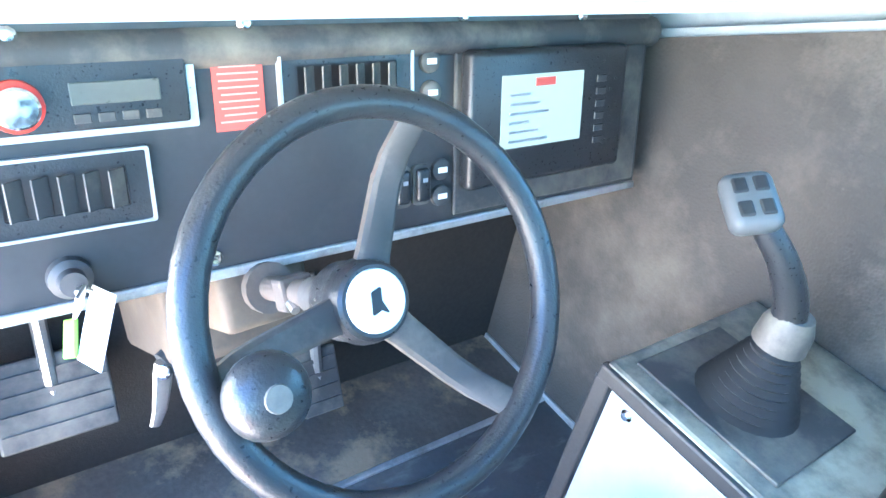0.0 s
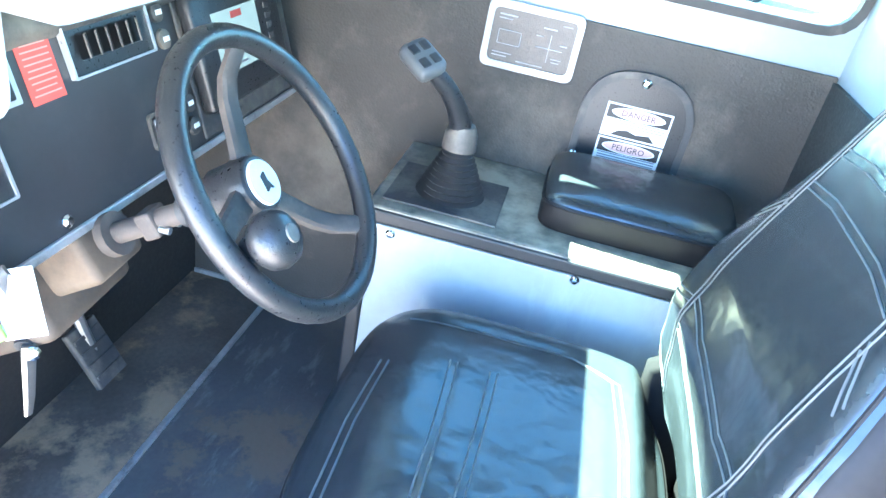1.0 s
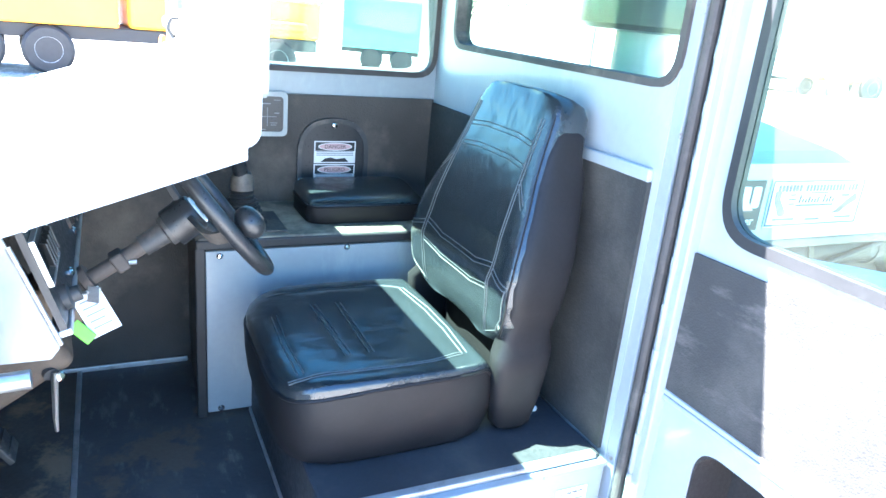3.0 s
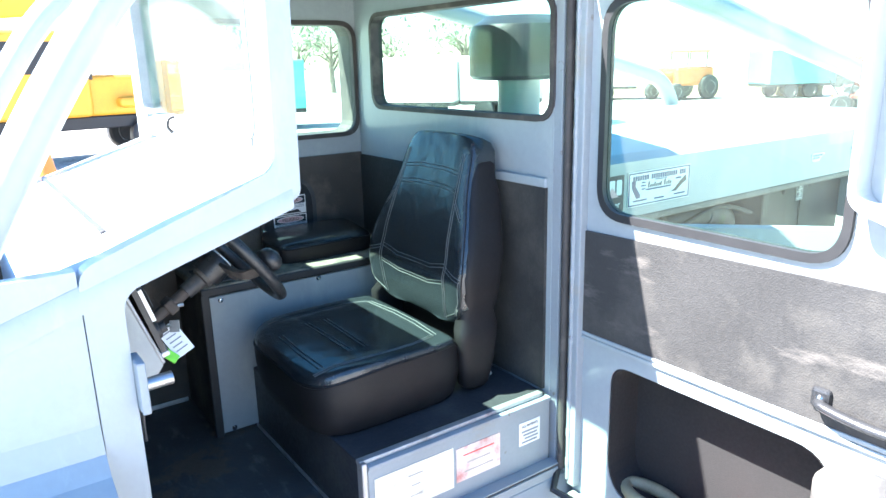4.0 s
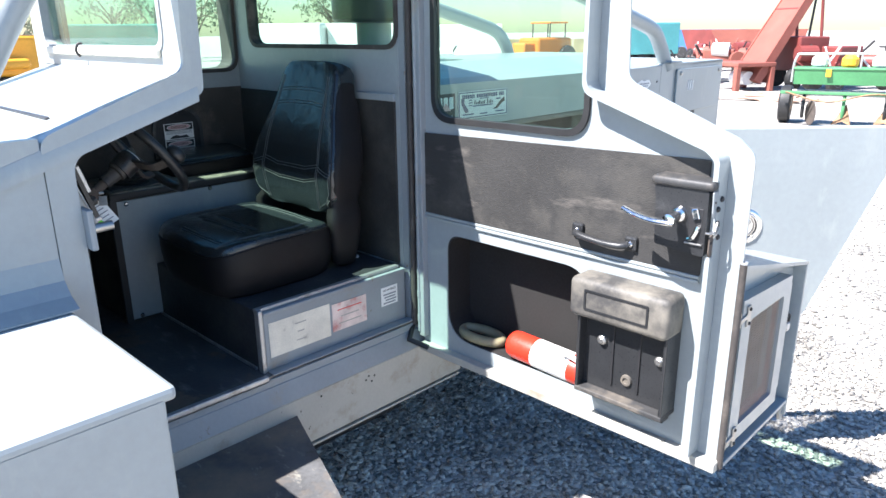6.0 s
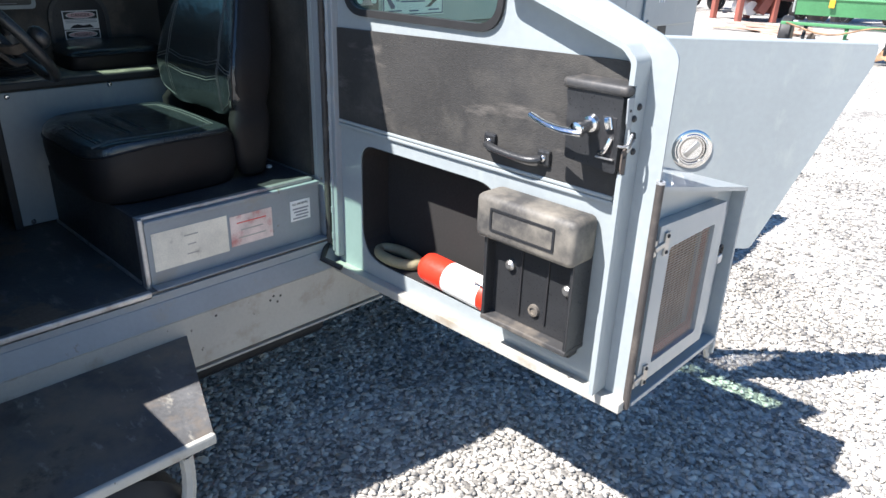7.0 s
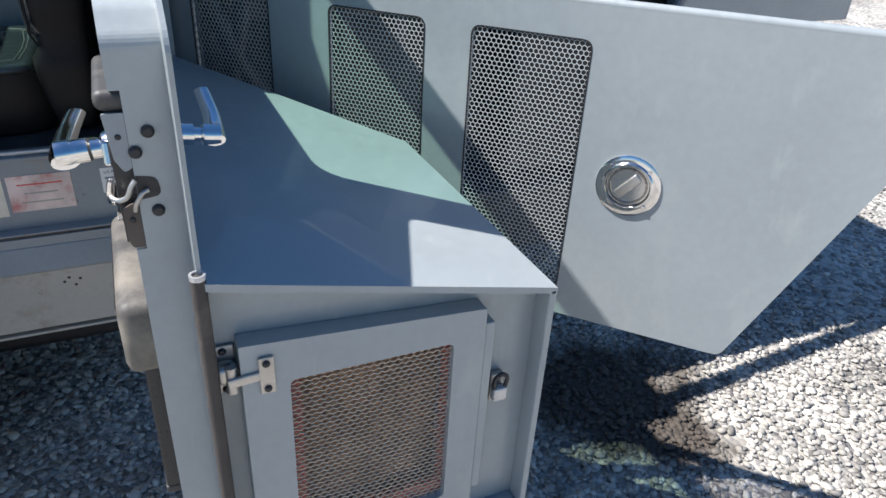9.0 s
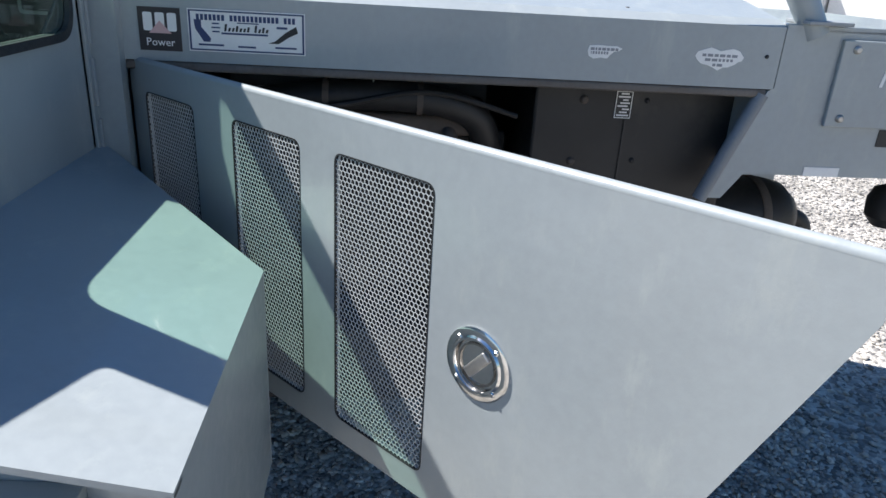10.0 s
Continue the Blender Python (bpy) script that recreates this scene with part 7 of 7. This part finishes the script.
def planter(m):
    p = thing("green_planter", m.translation, "green farm planter with long seed boxes and rusty sweeps", "farm planter")
    P = local(m)
    P("toolbar", rbox(-2.7, 2.7, -0.08, 0.08, 0.60, 0.72, 0.01), ALU, p, "worn steel toolbar")
    P("rear_bar", rbox(-2.7, 2.7, -0.50, -0.44, 0.66, 0.72, 0.01), FARMGREEN, p)
    P("hitch", sweep([(0, 0.1, 0.6), (0, 1.6, 0.5)], 0.06, 8), FARMGREEN, p)
    for i in range(2):
        x = -1.30 + i * 2.6
        box = P("seed_box", plate([(-0.50, 1.16), (-0.44, 0.86), (-0.02, 0.86), (0.10, 1.16)], [], lambda u, v, w: (w, u, v), x - 1.18, x + 1.18), FARMGREEN, p, "long green seed box")
        P("lid", rbox(x - 1.20, x + 1.20, -0.52, 0.12, 1.16, 1.20, 0.012), FARMGREEN, box)
        for e in (-0.55, 0.55):
            P("latch_plate", rbox(x + e - 0.05, x + e + 0.05, -0.525, -0.505, 1.02, 1.17, 0.005), YELLOW, box)
        P("guard_rail", sweep(smooth_path([(x - 1.22, -0.42, 0.9), (x - 1.18, -0.42, 1.40), (x - 0.9, -0.42, 1.47), (x + 0.9, -0.42, 1.47), (x + 1.18, -0.42, 1.40), (x + 1.22, -0.42, 0.9)]), 0.025, 8), ALU, p, "dull steel rail")
        P("rail_post", sweep([(x, -0.42, 0.9), (x, -0.42, 1.47)], 0.02, 8), ALU, p)
        for e, c in ((-0.75, TRAILER), (-0.2, YELLOW), (0.35, TRAILER), (0.85, YELLOW)):
            P("hopper_can", lathe([(0.13, 0.0), (0.16, 0.04), (0.16, 0.17), (0.09, 0.24)], 14, Matrix.Translation((x + e, -0.1, 1.20))), c, p, "pale seed hopper")
    for i in range(7):
        x = -2.25 + i * 0.75
        P("shank", sweep(smooth_path([(x, 0.0, 0.66), (x, -0.22, 0.62), (x, -0.34, 0.40), (x, -0.28, 0.16)]), 0.035, 8), FARMGREEN if i % 2 else INK, p)
        if i not in (0, 3, 6):
            P("sweep_share", moved(plate([(-0.20, 0.02), (0.0, 0.46), (0.20, 0.02), (0.0, 0.10)], [], "y", -0.015, 0.015), Matrix.Translation((x, -0.36, 0.02)) @ pose(0, 0, 0, -18, 0, 12 * (i - 3))), CORE, p, "rusty triangular sweep share")
        else:
            P("furrow_disc", moved(lathe([(0.25, -0.006), (0.25, 0.006), (0.05, 0.03)], 20), along((x + 0.16, -0.35, 0.27), (1, 0.5, 0))), RUST, p, "rusty furrow disc")
    for x in (-2.62, -0.05, 2.62):
        add_wheel(P, p, x, 0.10, 0.40, 0.24, (1, 0, 0), YELLOW)
    P("chain", sweep(smooth_path([(-2.6, -0.5, 0.70), (-1.8, -0.55, 0.52), (-0.9, -0.5, 0.70), (0.2, -0.55, 0.50), (1.2, -0.5, 0.70)]), 0.018, 6), CORE, p)
    return p


planter(Matrix.Translation((0.75, -15.5, 0)) @ Matrix.Rotation(radians(194), 4, "Z"))


def wagon(m, body, label):
    w = thing("farm_wagon", m.translation, label, "wagon", "parked wagons")
    P = local(m)
    bm = plate([(-2.2, 1.0), (-1.5, 0.55), (1.5, 0.55), (2.3, 1.9), (-2.4, 1.9)], [], "y", -0.9, 0.9)
    P("hopper", bm, body, w)
    P("frame", rbox(-2.3, 2.3, -0.5, 0.5, 0.42, 0.55, 0.02), INK, w)
    P("tongue", sweep([(-2.3, 0, 0.5), (-3.6, 0, 0.4)], 0.05, 8), INK, w)
    for x in (-1.3, 1.3):
        for s in (-1, 1):
            add_wheel(P, w, x, s * 0.8, 0.42, 0.25, (0, 1, 0), TRAILER)
    return w


wagon(Matrix.Translation((16.6, -41.5, 0)) @ Matrix.Rotation(radians(-25), 4, "Z"), DEEPRED, "dark red hopper wagon parked in the yard")
wagon(Matrix.Translation((13.2, -38.6, 0)) @ Matrix.Rotation(radians(20), 4, "Z"), SALMON, "faded red hopper wagon parked in the yard")
wagon(Matrix.Translation((19.6, -46.5, 0)) @ Matrix.Rotation(radians(5), 4, "Z"), BLUE, "blue hopper wagon parked in the yard")
wagon(Matrix.Translation((-1.0, -27.0, 0)) @ Matrix.Rotation(radians(12), 4, "Z"), TRAILER, "pale grey hopper wagon behind the planter")
wagon(Matrix.Translation((10.5, -62.0, 0)) @ Matrix.Rotation(radians(-8), 4, "Z"), TAN, "tan wagon far behind the conveyor")


def harvester(m, body, label):
    h = thing("harvest_machine", m.translation, label, "farm machine", "parked machines")
    P = local(m)
    P("body", rbox(-1.2, 1.2, -0.8, 0.8, 0.7, 1.6, 0.15, 3), body, h)
    P("hood", rbox(0.3, 1.9, -0.5, 0.5, 0.8, 1.35, 0.1, 3), body, h)
    P("canopy", rbox(-0.9, 0.4, -0.75, 0.75, 2.3, 2.38, 0.03), body, h)
    for x in (-0.8, 0.3):
        for s in (-0.65, 0.65):
            P("post", sweep([(x, s, 1.5), (x, s, 2.3)], 0.03, 8), INK, h)
    for x, r in ((-0.8, 0.6), (1.3, 0.42)):
        for s in (-1, 1):
            add_wheel(P, h, x, s * 0.85, r, 0.3, (0, 1, 0), TRAILER)
    return h


harvester(Matrix.Translation((20.9, -30.0, 0)) @ Matrix.Rotation(radians(80), 4, "Z"), ORANGE, "orange loader parked beside pale tanks")


def implement(m, body, seed, label):
    """A low heap of farm machine frames, drums and bars."""
    r = random.Random(seed)
    t = thing("farm_implement", m.translation, label, "farm implement", "parked implements")
    P = local(m)
    P("frame", rbox(-1.6, 1.6, -0.06, 0.06, 0.55, 0.7, 0.02), body, t)
    P("cross_frame", rbox(-0.06, 0.06, -0.9, 0.9, 0.5, 0.62, 0.02), body, t)
    for i in range(13):
        x = r.uniform(-1.5, 1.5)
        P("arm", sweep([(x, r.uniform(-0.8, 0.8), 0.6), (x + r.uniform(-0.5, 0.5), r.uniform(-0.6, 0.6), r.uniform(0.8, 1.55))], r.uniform(0.02, 0.05), 8), r.choice([body, body, INK, TRAILER]), t)
    for i in range(3):
        x = r.uniform(-1.3, 1.3)
        P("drum", moved(lathe([(0.05, -0.3), (0.26, -0.3), (0.26, 0.3), (0.05, 0.3)], 16), Matrix.Translation((x, r.uniform(-0.5, 0.5), r.uniform(0.85, 1.2))) @ pose(0, 0, 0, 90, 0, r.uniform(0, 90))), r.choice([body, TRAILER, DEEPRED]), t)
    P("box", rbox(-0.6, 0.5, -0.5, 0.3, 0.7, r.uniform(1.1, 1.5), 0.05), body, t)
    for x in (-1.2, 1.2):
        add_wheel(P, t, x, 0.75, 0.36, 0.22, (0, 1, 0), TRAILER)
        add_wheel(P, t, x, -0.75, 0.36, 0.22, (0, 1, 0), TRAILER)
    return t


for k, (x, y, a, mat, words) in enumerate(((9.6, -25.6, 20, SALMON, "faded red implement parked beside the conveyor"), (9.9, -27.3, 60, SALMON, "faded red machine frame parked behind the conveyor"), (5.0, -24.6, 70, DEEPRED, "dark red implement parked behind the conveyor"), (12.6, -33.0, 10, SALMON, "faded red implement far across the yard"), (2.3, -28.5, -20, TRAILER, "pale grey implement behind the green planter"), (-1.4, -23.5, 35, SALMON, "faded red implement behind the green planter"), (-3.6, -28.0, 0, YELLOW, "yellow implement far behind the planter"), (20.5, -20.5, 50, TRAILER, "white implement parked near the trailers"))):
    implement(Matrix.Translation((x, y, 0)) @ Matrix.Rotation(radians(a), 4, "Z"), mat, k, words)


def box_trailer(m, length, mat, label):
    b = thing("box_trailer", m.translation, label, "trailer", "parked trailers")
    P = local(m)
    P("box", rbox(-length / 2, length / 2, -1.1, 1.1, 0.7, 2.3, 0.05), mat, b)
    P("door", rbox(-0.6, 0.4, -1.115, -1.1, 0.8, 2.1, 0.005), TRAILER, b)
    P("vent", rbox(length / 2 - 1.4, length / 2 - 0.7, -1.118, -1.1, 1.7, 1.95, 0.005), INK, b)
    P("frame", rbox(-length / 2, length / 2, -0.9, 0.9, 0.55, 0.7, 0.02), INK, b)
    for x in (-0.5, 0.5):
        for s in (-1, 1):
            add_wheel(P, b, x, s * 0.95, 0.38, 0.25, (0, 1, 0), STEEL)
    return b


box_trailer(Matrix.Translation((20.9, -13.9, 0)) @ Matrix.Rotation(radians(40), 4, "Z"), 3.2, TRAILER, "white box trailer parked in the yard")
box_trailer(Matrix.Translation((19.0, -16.4, 0)) @ Matrix.Rotation(radians(40), 4, "Z"), 2.8, TRAILER, "white equipment trailer with a dark vent")
box_trailer(Matrix.Translation((22.3, -8.2, 0)) @ Matrix.Rotation(radians(70), 4, "Z"), 3.0, TEAL, "teal box trailer parked in the yard")
box_trailer(Matrix.Translation((17.6, -34.0, 0)) @ Matrix.Rotation(radians(60), 4, "Z"), 3.4, TEAL, "teal storage trailer far across the yard")
box_trailer(Matrix.Translation((24.5, -27.5, 0)) @ Matrix.Rotation(radians(45), 4, "Z"), 4.0, TRAILER, "white storage trailer far across the yard")
fence = thing("board_fence", (23, -30, 0), "tan board fence across the yard", "fence")
for i in range(16):
    x, y = 26.5 - i * 0.62, -29.5 - i * 0.42
    part("board", moved(rbox(-0.36, 0.36, -0.02, 0.02, 0.0, 1.5, 0.01), Matrix.Translation((x, y, 0)) @ Matrix.Rotation(radians(35), 4, "Z")), TAN, fence)


def tree(x, y, h, seed):
    rng = random.Random(seed)
    t = thing("tree", (x, y, 0), "thin pale olive tree at the edge of the yard", "tree", "yard trees")
    part("trunk", sweep(smooth_path([(x, y, 0), (x + 0.1, y, h * 0.25), (x - 0.1, y + 0.1, h * 0.5), (x, y, h * 0.75)]), [0.28 - 0.008 * i for i in range(25)], 8), BARK, t)
    bm = bmesh.new()
    limbs = []
    for i in range(9):
        a, e = rng.uniform(0, 6.28), rng.uniform(0.25, 0.6)
        tip = Vector((x + math.cos(a) * h * 0.34, y + math.sin(a) * h * 0.34, h * rng.uniform(0.5, 0.95)))
        sweep([(x, y, h * e), (Vector((x, y, h * e)) + tip) / 2 + Vector((0, 0, 0.3)), tip], [0.09, 0.06, 0.02], 5, bm=bm)
        limbs.append(tip)
    part("limbs", bm, BARK, t)
    bm = bmesh.new()
    for i in range(420):
        c = rng.choice(limbs) + Vector((rng.gauss(0, h * 0.11), rng.gauss(0, h * 0.11), rng.gauss(0, h * 0.08)))
        s = rng.uniform(0.08, 0.22)
        q = Euler((rng.uniform(0, 6), rng.uniform(0, 6), rng.uniform(0, 6))).to_matrix()
        vs = [bm.verts.new(c + q @ Vector(p) * s) for p in ((-1, 0, 0), (0, -0.6, 0.1), (1, 0, 0), (0, 0.6, 0.15))]
        bm.faces.new(vs)
    part("crown", bm, LEAF, t)


for i, (x, y, h) in enumerate(((52, -20, 5.2), (48, -24, 5.5), (52, -29, 6.0), (43, -33, 5.4), (55, -43, 6.5), (57, -15, 4.4), (56, -25, 5.6), (54, -33, 6))):
    tree(x, y, h, i)
cone = thing("traffic_cone", (6.2, 0.9, 0), "orange traffic cone with a white foot in the yard", "traffic cone")
part("cone", lathe([(0.16, 0.0), (0.15, 0.03), (0.03, 0.75), (0.02, 0.76)], 20, Matrix.Translation((12.0, -0.3, 0.03)) @ Matrix.Scale(1.6, 4)), ORANGE, cone, smooth=True)
